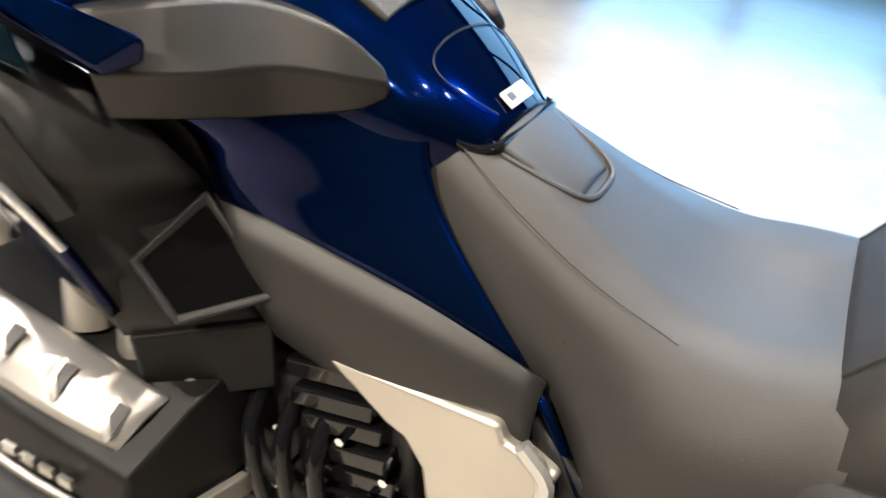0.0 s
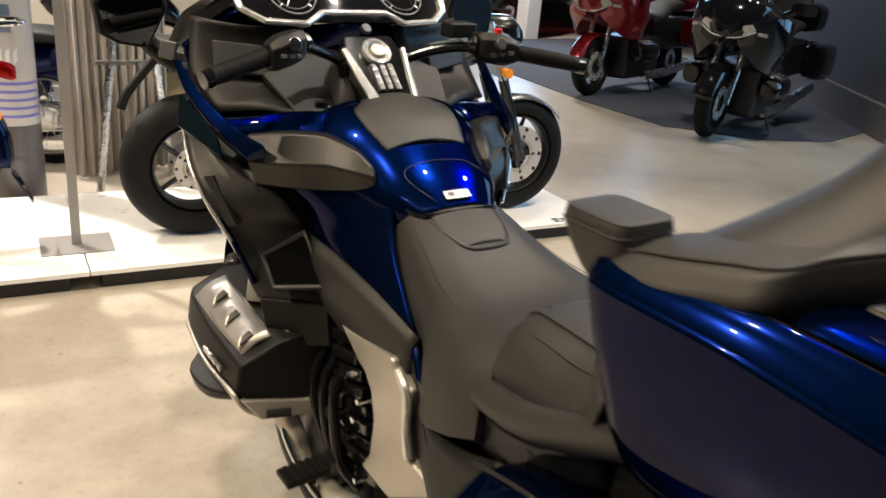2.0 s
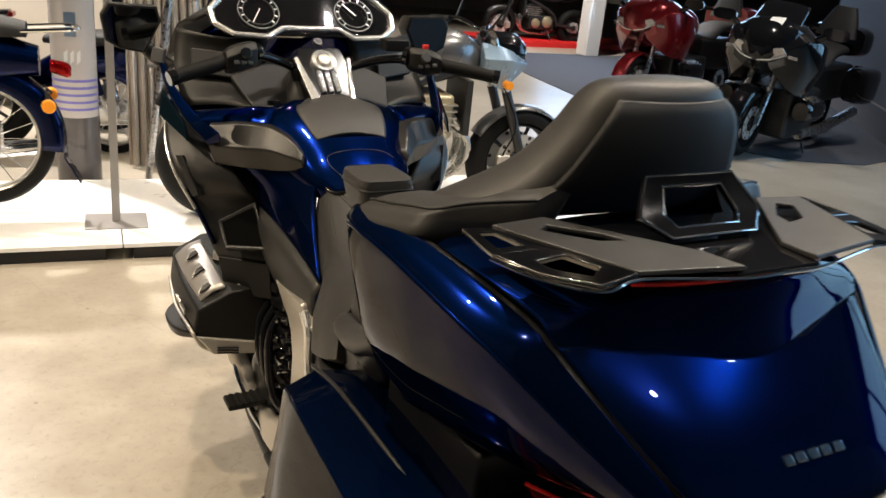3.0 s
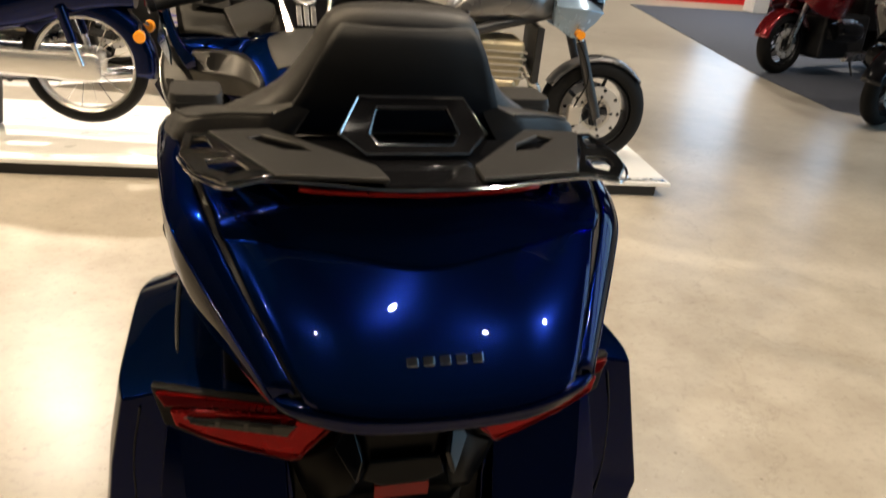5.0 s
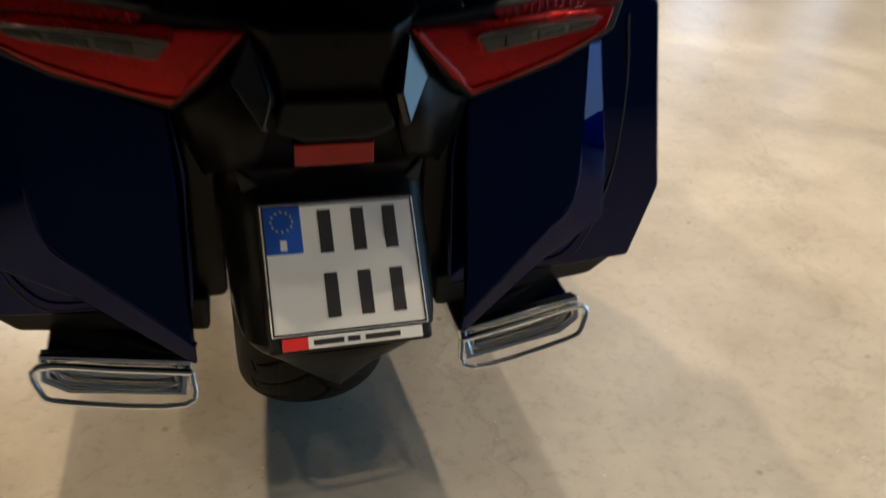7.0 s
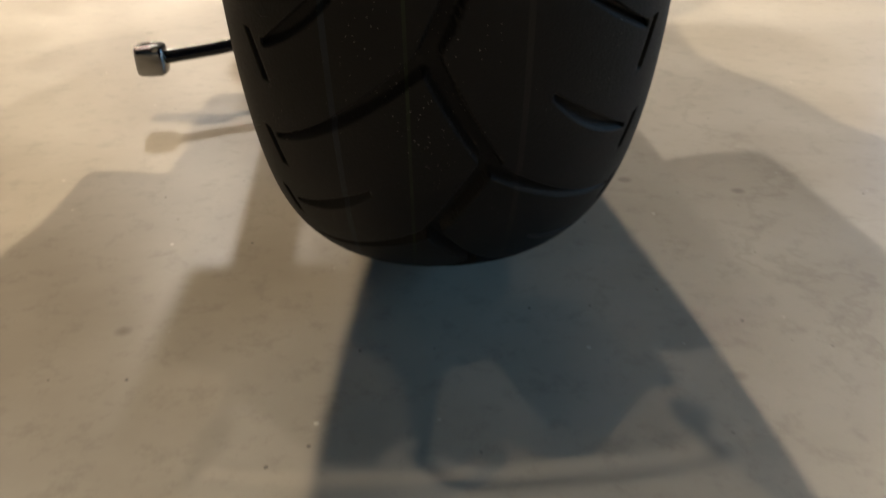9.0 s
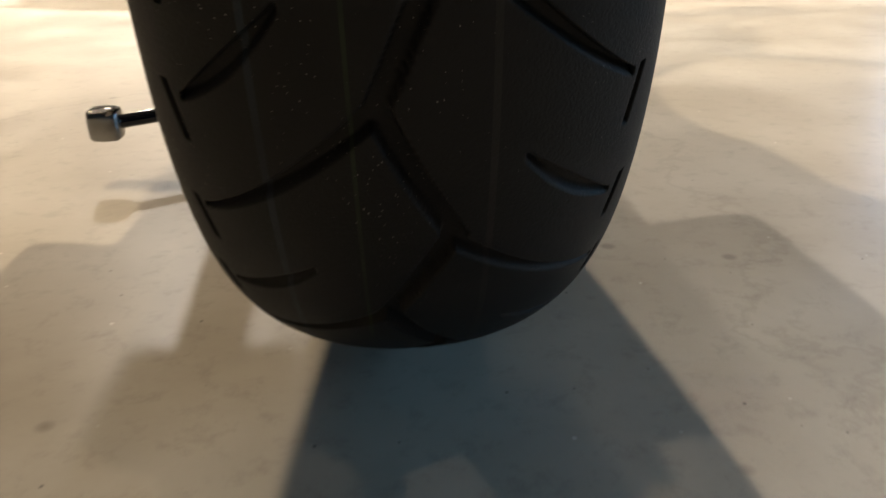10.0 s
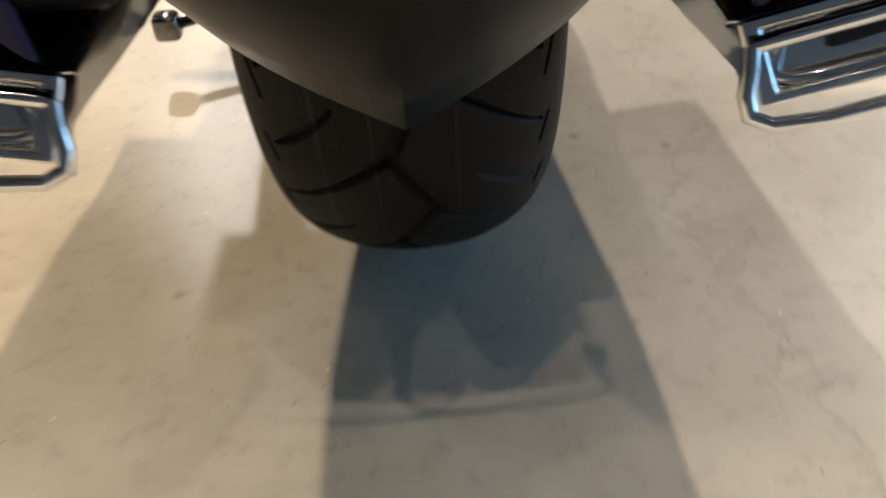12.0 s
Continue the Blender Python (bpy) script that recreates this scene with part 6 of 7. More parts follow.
    for k in range(7):
        a = 2 * math.pi * k / 7
        part("bolt", tube(X((0.19, 0.98 + 0.115 * math.cos(a), 0.31 + 0.115 * math.sin(a)), (0.222, 0.98 + 0.115 * math.cos(a), 0.31 + 0.115 * math.sin(a))), 0.008, 2, 6), CHROME, engine, "bright bolt", 20)
    for k in range(5):
        part("bolt", tube(X((0.18, 0.90 + 0.05 * k, 0.50 + 0.018 * k), (0.225, 0.90 + 0.05 * k, 0.50 + 0.018 * k)), 0.008, 2, 8), SMOKE_CHROME, engine, "", 20)
    for k in range(3):
        part("black_pipe", tube(X((0.20, 1.00 - 0.05 * k, 0.56), (0.235, 0.99 - 0.05 * k, 0.50), (0.240, 0.95 - 0.05 * k, 0.40 - 0.02 * k), (0.21, 0.90 - 0.05 * k, 0.30)), 0.012, 5, 10), GLOSS_BLACK, engine, "gloss black pipe")
    part("hose", tube(X((0.19, 1.02, 0.55), (0.225, 0.98, 0.47), (0.235, 0.90, 0.44), (0.21, 0.84, 0.38)), 0.011, 5, 10), RUBBER, engine, "black coolant hose")
    part("lower_pipe", tube(X((0.19, 1.30, 0.28), (0.24, 1.10, 0.24), (0.24, 0.92, 0.18), (0.24, 0.75, 0.17), (0.25, 0.5, 0.22), (0.275, 0.33, 0.33)), 0.026, 5, 14), DARK_METAL, bike, "dark exhaust pipe")
    part("pipe_shield", smooth_loft([oval(s * 0.285, 1.075, 0.415, 0.018, 0.020, "y", 3), oval(s * 0.290, 1.05, 0.390, 0.022, 0.035, "y", 3), oval(s * 0.265, 1.01, 0.330, 0.018, 0.030, "y", 3), oval(s * 0.255, 0.96, 0.255, 0.014, 0.022, "y", 3)], 4), ALLOY, bike, "silver bracket ahead of the foot peg", 50)
    part("shift_rod", tube(X((0.285, 1.06, 0.40), (0.290, 1.02, 0.33), (0.270, 0.94, 0.25), (0.255, 0.86, 0.225)), 0.010, 4, 10), CHROME, bike, "chrome shift linkage")
    part("peg_bracket", smooth_loft([oval(s * 0.235, 0.93, 0.245, 0.020, 0.030, "y", 3), oval(s * 0.240, 0.86, 0.235, 0.024, 0.045, "y", 3), oval(s * 0.235, 0.76, 0.250, 0.018, 0.060, "y", 3), oval(s * 0.225, 0.68, 0.260, 0.014, 0.040, "y", 3)], 4), ALLOY, bike, "cast silver peg bracket", 50)
    peg = part("foot_peg", smooth_loft([X((0.225, 0.90, 0.300), (0.225, 0.965, 0.300), (0.225, 0.965, 0.282), (0.225, 0.90, 0.282)), X((0.35, 0.875, 0.312), (0.35, 0.945, 0.312), (0.35, 0.945, 0.296), (0.35, 0.875, 0.296))], 3), BLACK_PLASTIC, bike, "black rubber foot peg", 30, 0.006)
    for k in range(5):
        part("tread", slab(X((0.245 + 0.02 * k, 0.892 - 0.004 * k, 0.303 + 0.0018 * k), (0.254 + 0.02 * k, 0.892 - 0.004 * k, 0.304 + 0.0018 * k), (0.254 + 0.02 * k, 0.958 - 0.004 * k, 0.304 + 0.0018 * k), (0.245 + 0.02 * k, 0.958 - 0.004 * k, 0.303 + 0.0018 * k)), 0.006), RUBBER, peg, "", 0)
    part("passenger_board", block(*sorted((s * 0.24, s * 0.36)), 0.34, 0.52, 0.385, 0.405), BLACK_PLASTIC, bike, "black passenger footboard", 0, 0.008)
part("swing_arm", smooth_loft([oval(0.10, 0.05, 0.31, 0.05, 0.06, "y"), oval(0.12, 0.3, 0.33, 0.05, 0.06, "y"), oval(0.10, 0.62, 0.36, 0.06, 0.08, "y")], 4), DARK_METAL, bike, "dark swing arm")
part("under_body", smooth_loft([mirror_ring([(0, 0.80), (0.18, 0.80), (0.21, 0.72), (0.15, 0.62), (0, 0.62)], 0.30), mirror_ring([(0, 0.82), (0.20, 0.82), (0.22, 0.74), (0.15, 0.66), (0, 0.66)], 0.0), mirror_ring([(0, 0.82), (0.18, 0.82), (0.19, 0.76), (0.13, 0.68), (0, 0.67)], -0.24)], 3), BLACK_PLASTIC, bike, "black tail body", 40, 0.01)
part("core", block(-0.13, 0.13, 0.35, 1.15, 0.40, 0.74), DARK_METAL, bike, "dark inner frame", 0, 0.02)
for s in (-1, 1):
    part("inner_panel", block(*sorted((s * 0.128, s * 0.172)), -0.30, 0.66, 0.40, 0.80), BLACK_PLASTIC, bike, "black inner panel beside the rear wheel", 0, 0.01)
    part("case_mount", block(*sorted((s * 0.165, s * 0.26)), -0.24, 0.24, 0.46, 0.78), BLACK_PLASTIC, bike, "black side case mount", 0, 0.01)
part("seat_base", block(-0.16, 0.16, -0.30, 0.62, 0.64, 0.80), BLACK_PLASTIC, bike, "black seat base", 0, 0.01)
part("box_base", block(-0.275, 0.275, -0.25, 0.06, 0.785, 0.875), BLACK_PLASTIC, bike, "black base under the top box", 0, 0.01)


# ---------------------------------------------------------------- other machines in the hall
def spoked_wheel(parent, cy, cz, radius, width, wires=False, rim_mat=DARK_METAL, spokes=5, disc_r=0.0, name="wheel"):
    hubm = part(name, revolve([(-0.06, 0.012), (-0.06, 0.035), (-0.02, 0.045), (0.02, 0.045), (0.06, 0.035), (0.06, 0.012)], 24, "x", (0, cy, cz)), rim_mat, parent)
    half = width / 2
    sec = [(math.sin(a) * half, radius - (1 - math.cos(a)) * width * 0.5) for a in np.linspace(-2.0, 2.0, 17)]
    part("tyre", revolve(sec + [sec[0]], 64, "x", (0, cy, cz)), RUBBER, hubm, "black rubber tyre")
    rr = radius - width * 0.80
    part("rim", revolve([(-half * 0.8, rr), (-half * 0.5, rr - 0.012), (half * 0.5, rr - 0.012), (half * 0.8, rr), (half * 0.5, rr + 0.014), (-half * 0.5, rr + 0.014), (-half * 0.8, rr)], 56, "x", (0, cy, cz)), rim_mat, hubm)
    count = 18 if wires else spokes
    for k in range(count):
        a = 2 * math.pi * k / count
        off = 0.35 * (-1) ** k if wires else 0.12
        p = (0.03 * (-1) ** k if wires else 0, cy + 0.035 * math.cos(a + off), cz + 0.035 * math.sin(a + off))
        q = (0, cy + rr * math.cos(a), cz + rr * math.sin(a))
        part("spoke", tube([p, q], 0.0022 if wires else 0.014, 2, 6 if wires else 8, None if wires else 0.010), CHROME if wires else rim_mat, hubm)
    if disc_r:
        for s in (-1, 1):
            prof = [(s * 0.062 - 0.002, disc_r * 0.62), (s * 0.062 - 0.002, disc_r), (s * 0.062 + 0.002, disc_r), (s * 0.062 + 0.002, disc_r * 0.62)]
            part("brake_disc", revolve(prof + [prof[0]], 48, "x", (0, cy, cz)), DISC_STEEL, hubm, "steel brake disc")
            part("disc_ring", revolve([(s * 0.064 - 0.003, disc_r * 0.50), (s * 0.064 - 0.003, disc_r * 0.60), (s * 0.064 + 0.003, disc_r * 0.60), (s * 0.064 + 0.003, disc_r * 0.50), (s * 0.064 - 0.003, disc_r * 0.50)], 40, "x", (0, cy, cz)), ALLOY, hubm, "silver disc carrier ring")
            for k in range(10):
                a = 2 * math.pi * k / 10
                part("disc_hole", disc(disc_r * 0.07, 0.010, "x", (s * 0.062, cy + disc_r * 0.90 * math.cos(a), cz + disc_r * 0.90 * math.sin(a)), 10), INK, hubm)
            for k in range(5):
                a = 2 * math.pi * k / 5
                part("disc_carrier", tube([(s * 0.055, cy + 0.03 * math.cos(a), cz + 0.03 * math.sin(a)), (s * 0.061, cy + disc_r * 0.7 * math.cos(a), cz + disc_r * 0.7 * math.sin(a))], 0.009, 2, 6), DARK_METAL, hubm)
    return hubm


def naked_bike(m, label, tank_mat, wheelbase=1.45, group="", shroud=None, engine_mat=DARK_METAL):
    """A bare street motorcycle; its rear wheel stands at the origin and it faces +y."""
    ob = thing("street_motorcycle", label, "motorcycle", m, group)
    wb, k0 = wheelbase, wheelbase - 1.45
    spoked_wheel(ob, 0, 0.322, 0.322, 0.165, False, DARK_METAL, 5, 0.10, "rear_wheel")
    fw = spoked_wheel(ob, wb, 0.315, 0.315, 0.135, False, DARK_METAL, 5, 0.155, "front_wheel")
    for s in (-1, 1):
        part("fork_leg", tube([(s * 0.10, wb, 0.30), (s * 0.10, wb - 0.16, 0.72)], 0.027, 2, 14), DARK_METAL, ob, "dark fork leg")
        part("fork_tube", tube([(s * 0.10, wb - 0.14, 0.66), (s * 0.10, wb - 0.27, 1.00)], 0.021, 2, 14), BRUSHED, ob, "bright fork tube")
        part("caliper", block(s * 0.07, s * 0.115, wb - 0.17, wb - 0.09, 0.25, 0.36), ALLOY, ob, "", 0, 0.01)
        part("indicator", tube([(s * 0.17, wb - 0.20, 0.77), (s * 0.215, wb - 0.20, 0.77)], 0.024, 2, 16), AMBER, ob, "round amber indicator")
        part("indicator_stalk", tube([(s * 0.10, wb - 0.22, 0.78), (s * 0.17, wb - 0.20, 0.77)], 0.008, 2, 8), BLACK_PLASTIC, ob)
        part("grip", tube([(s * 0.24, wb - 0.40, 1.06), (s * 0.37, wb - 0.46, 1.05)], 0.018, 2, 14), RUBBER, ob, "black grip")
        part("mirror_stalk", tube([(s * 0.25, wb - 0.36, 1.07), (s * 0.30, wb - 0.30, 1.20), (s * 0.34, wb - 0.32, 1.26)], 0.006, 3, 8), BLACK_PLASTIC, ob)
        part("mirror", smooth_loft([oval(s * 0.38, wb - 0.34, 1.27, 0.06, 0.035, "y", 3), oval(s * 0.38, wb - 0.31, 1.27, 0.05, 0.028, "y", 3)], 2), BLACK_PLASTIC, ob, "black mirror", 40)
        part("frame_spar", tube([(s * 0.05, wb - 0.28, 0.86), (s * 0.14, 0.85, 0.72), (s * 0.15, 0.5, 0.55), (s * 0.12, 0.38, 0.34)], 0.030, 4, 10), DARK_METAL, ob, "dark frame spar")
        part("shroud", smooth_loft([[(s * 0.10, wb - 0.34, 0.98), (s * 0.17, wb - 0.34, 0.90), (s * 0.15, wb - 0.34, 0.80), (s * 0.09, wb - 0.34, 0.84)], [(s * 0.11, wb - 0.20, 0.96), (s * 0.19, wb - 0.18, 0.90), (s * 0.16, wb - 0.22, 0.74), (s * 0.11, wb - 0.22, 0.84)],
                                    [(s * 0.11, wb - 0.08, 0.90), (s * 0.13, wb - 0.06, 0.88), (s * 0.12, wb - 0.10, 0.82), (s * 0.11, wb - 0.10, 0.84)]], 4), shroud or tank_mat, ob, "painted side shroud", 40, 0.006)
        part("swing_arm", tube([(s * 0.10, 0, 0.315), (s * 0.09, 0.25, 0.35), (s * 0.08, 0.48, 0.40)], 0.030, 3, 10), DARK_METAL, ob, "dark swing arm")
    part("caliper_hose", tube([(0.11, wb - 0.14, 0.36), (0.15, wb - 0.10, 0.55), (0.12, wb - 0.22, 0.80)], 0.005, 4, 6), RUBBER, ob)
    part("front_mudguard", revolve([(-0.07, 0.312), (-0.05, 0.325), (0, 0.332), (0.05, 0.325), (0.07, 0.312)], 24, "x", (0, wb, 0.30), radians(40), radians(150)), GREY_PAINT, ob, "grey front mudguard", thick=0.004)
    part("headlight", smooth_loft([oval(0, wb - 0.06, 0.92, 0.08, 0.07), oval(0, wb - 0.12, 0.93, 0.11, 0.10), oval(0, wb - 0.24, 0.95, 0.09, 0.08)], 4), GLOSS_BLACK, ob, "headlight shell", 50)
    part("headlight_lens", loft([oval(0, wb - 0.050, 0.92, 0.07, 0.06), oval(0, wb - 0.062, 0.92, 0.078, 0.068)]), CLEAR_LENS, ob, "clear headlight lens")
    part("handlebar", tube([(-0.37, wb - 0.46, 1.05), (-0.2, wb - 0.36, 1.07), (0, wb - 0.30, 1.03), (0.2, wb - 0.36, 1.07), (0.37, wb - 0.46, 1.05)], 0.011, 5, 10), GLOSS_BLACK, ob, "black handlebar")
    part("fuel_tank", smooth_loft([oval(0, 0.56 + k0, 0.80, 0.09, 0.06), oval(0, 0.66 + k0, 0.86, 0.13, 0.10), oval(0, 0.84 + k0, 0.91, 0.165, 0.12), oval(0, 1.00 + k0, 0.91, 0.15, 0.12), oval(0, 1.14 + k0, 0.88, 0.08, 0.07)], 4), tank_mat, ob, "painted fuel tank", 60)
    part("seat", smooth_loft([oval(0, 0.60 + k0, 0.79, 0.09, 0.035), oval(0, 0.42, 0.79, 0.14, 0.035), oval(0, 0.20, 0.84, 0.12, 0.04), oval(0, -0.05, 0.89, 0.10, 0.03)], 4), VINYL_DARK, ob, "black seat", 60)
    part("tail", smooth_loft([oval(0, 0.30, 0.77, 0.11, 0.035), oval(0, 0.0, 0.84, 0.09, 0.035), oval(0, -0.20, 0.88, 0.05, 0.025)], 4), tank_mat, ob, "painted tail", 60)
    part("tail_light", block(-0.045, 0.045, -0.225, -0.195, 0.86, 0.89), RED_LENS, ob, "red tail light", 0, 0.005)
    part("plate_hanger", tube([(0, -0.12, 0.83), (0, -0.26, 0.66), (0, -0.30, 0.58)], 0.02, 3, 8), BLACK_PLASTIC, ob)
    part("radiator", block(-0.15, 0.15, wb - 0.42, wb - 0.38, 0.48, 0.78), DARK_METAL, ob, "dark radiator", 0, 0.006)
    eng = part("engine", join(block(-0.16, 0.16, 0.45 + k0, 0.95 + k0, 0.26, 0.50), block(-0.14, 0.14, 0.72 + k0, 0.98 + k0, 0.45, 0.70)), engine_mat, ob, "dark engine", 30, 0.03)
    for s in (-1, 1):
        part("clutch_cover", revolve([(s * 0.14, 0.10), (s * 0.18, 0.095), (s * 0.20, 0.06), (s * 0.20, 0.001)], 28, "x", (0, 0.60 + k0, 0.40)), GREEN_METAL, eng, "bronze engine cover")
        part("alternator_cover", revolve([(s * 0.14, 0.085), (s * 0.17, 0.08), (s * 0.185, 0.05), (s * 0.185, 0.001)], 28, "x", (0, 0.82 + k0, 0.37)), GREEN_METAL, eng, "bronze engine cover")
        for k in range(4):
            part("header_pipe", tube([(s * (0.03 + 0.06 * (k % 2)), 0.98 + k0, 0.58), (s * (0.03 + 0.06 * (k % 2)), 1.10 + k0, 0.42 - 0.02 * k), (s * 0.06, 0.98 + k0, 0.22), (s * 0.07, 0.6 + k0, 0.18)], 0.019, 4, 10), BRUSHED, eng, "") if k < 2 else None
    for k in range(5):
        part("fin", block(-0.15, 0.15, 0.71 + k0, 0.99 + k0, 0.50 + 0.035 * k, 0.508 + 0.035 * k), ALLOY, eng, "")
    part("exhaust", tube([(0.12, 0.60, 0.18), (0.17, 0.35, 0.24), (0.19, -0.05, 0.38)], 0.05, 4, 14), BRUSHED, ob, "steel exhaust")
    part("side_stand", tube([(-0.12, 0.55, 0.24), (-0.26, 0.50, 0.012)], 0.011, 2, 8), DARK_METAL, ob)
    return ob


def moped(m, label, paint, group="mopeds on the platform", drop=0.012):
    """A small step-through moped; its rear wheel stands at the origin and it faces +y."""
    ob = thing("moped", label, "moped", m, group)
    spoked_wheel(ob, 0, 0.285, 0.285, 0.075, True, ALLOY, name="rear_wheel")
    spoked_wheel(ob, 1.19, 0.285, 0.285, 0.07, True, ALLOY, name="front_wheel")
    rows = []
    for k in range(8):
        a = radians(-8 + 22 * k)
        rows.append([(x, -r * math.cos(a), 0.285 + r * math.sin(a)) for x, r in ((-0.066, 0.235), (-0.066, 0.275), (-0.058, 0.312), (-0.03, 0.326), (0, 0.330), (0.03, 0.326), (0.058, 0.312), (0.066, 0.275), (0.066, 0.235))])
    part("rear_fender", sheet(rows, 3), paint, ob, "deep dark blue rear fender", 60, thick=0.004)
    part("fender_flap", slab([(-0.06, -0.315, 0.22), (0.06, -0.315, 0.22), (0.05, -0.375, 0.10), (-0.05, -0.375, 0.10)], 0.006), paint, ob)
    part("body", smooth_loft([oval(0, -0.24, 0.62, 0.075, 0.06), oval(0, -0.05, 0.63, 0.10, 0.10), oval(0, 0.20, 0.58, 0.115, 0.13), oval(0, 0.42, 0.50, 0.085, 0.10), oval(0, 0.62, 0.40, 0.06, 0.06), oval(0, 0.85, 0.50, 0.055, 0.06), oval(0, 0.95, 0.75, 0.06, 0.06)], 4), paint, ob, "painted body shell", 60)
    part("seat", smooth_loft([oval(0, -0.20, 0.745, 0.09, 0.03), oval(0, 0.0, 0.76, 0.13, 0.05), oval(0, 0.26, 0.74, 0.11, 0.045), oval(0, 0.40, 0.72, 0.07, 0.03)], 4), VINYL_DARK, ob, "black seat", 60)
    part("carrier", tube([(-0.08, -0.10, 0.74), (-0.09, -0.34, 0.76), (0, -0.40, 0.76), (0.09, -0.34, 0.76), (0.08, -0.10, 0.74)], 0.008, 4, 8), CHROME, ob, "chrome carrier")
    part("tail_light", smooth_loft([oval(0, -0.28, 0.60, 0.022, 0.028), oval(0, -0.34, 0.585, 0.025, 0.032), oval(0, -0.36, 0.58, 0.016, 0.020)], 3), RED_LENS, ob, "red tail light")
    for s in (-1, 1):
        part("indicator_stalk", tube([(s * 0.05, -0.26, 0.49), (s * 0.11, -0.27, 0.465)], 0.008, 2, 8), BLACK_PLASTIC, ob)
        part("indicator", tube([(s * 0.115, -0.268, 0.455), (s * 0.152, -0.272, 0.455)], 0.028, 2, 18), AMBER, ob, "round amber indicator", 40, 0.006)
        sh = part("shock", tube([(s * 0.105, -0.005, 0.30), (s * 0.105, 0.07, 0.56)], 0.012, 2, 12), CHROME, ob, "chrome shock absorber")
        part("shock_cover", tube([(s * 0.105, 0.025, 0.405), (s * 0.105, 0.07, 0.56)], 0.024, 2, 14), paint, sh)
        part("fork_leg", tube([(s * 0.06, 1.19, 0.285), (s * 0.06, 1.12, 0.42), (s * 0.06, 1.02, 0.72)], 0.02, 3, 10), paint, ob)
        part("grip", tube([(s * 0.18, 0.90, 0.98), (s * 0.32, 0.84, 0.97)], 0.017, 2, 12), RUBBER, ob)
        part("leg_shield", sheet([[(s * 0.05, 0.86, 0.80), (s * 0.16, 0.84, 0.78), (s * 0.20, 0.80, 0.76)], [(s * 0.05, 0.84, 0.55), (s * 0.18, 0.84, 0.55), (s * 0.23, 0.78, 0.55)], [(s * 0.05, 0.74, 0.36), (s * 0.15, 0.75, 0.36), (s * 0.19, 0.72, 0.36)]], 4), WHITE_PAINT, ob, "pale leg shield", 60, thick=0.005)
    part("chain_case", smooth_loft([oval(0.075, -0.075, 0.285, 0.018, 0.055, "y", 3), oval(0.078, -0.03, 0.285, 0.022, 0.070, "y", 3), oval(0.078, 0.2, 0.29, 0.022, 0.062, "y", 3), oval(0.078, 0.45, 0.30, 0.02, 0.055, "y", 3)], 4), SILVER_TRIM, ob, "silver chain case", 50)
    part("chain_case", smooth_loft([oval(-0.075, -0.075, 0.285, 0.018, 0.055, "y", 3), oval(-0.078, -0.03, 0.285, 0.022, 0.070, "y", 3), oval(-0.078, 0.2, 0.29, 0.022, 0.062, "y", 3), oval(-0.078, 0.45, 0.30, 0.02, 0.055, "y", 3)], 4), SILVER_TRIM, ob, "silver chain case", 50)
    part("engine", smooth_loft([oval(0, 0.42, 0.30, 0.09, 0.07), oval(0, 0.55, 0.30, 0.11, 0.10), oval(0, 0.72, 0.32, 0.07, 0.07)], 4), ALLOY, ob, "silver engine", 40)
    part("exhaust", tube([(0.11, 0.70, 0.22), (0.13, 0.40, 0.16), (0.13, 0.0, 0.20), (0.13, -0.28, 0.23)], 0.035, 4, 14), CHROME, ob, "chrome exhaust")
    part("head_unit", smooth_loft([oval(0, 0.84, 0.98, 0.12, 0.06), oval(0, 0.92, 0.98, 0.10, 0.08), oval(0, 1.02, 0.96, 0.06, 0.06)], 4), paint, ob, "handlebar cover with headlight", 60)
    part("front_fender", revolve([(-0.05, 0.30), (0, 0.315), (0.05, 0.30)], 20, "x", (0, 1.19, 0.285), radians(20), radians(160)), paint, ob, thick=0.004)
    part("centre_stand", tube([(-0.17, 0.47, drop), (-0.08, 0.42, 0.18), (0.08, 0.42, 0.18), (0.17, 0.47, drop)], 0.012, 3, 8), DARK_METAL, ob)
    return ob


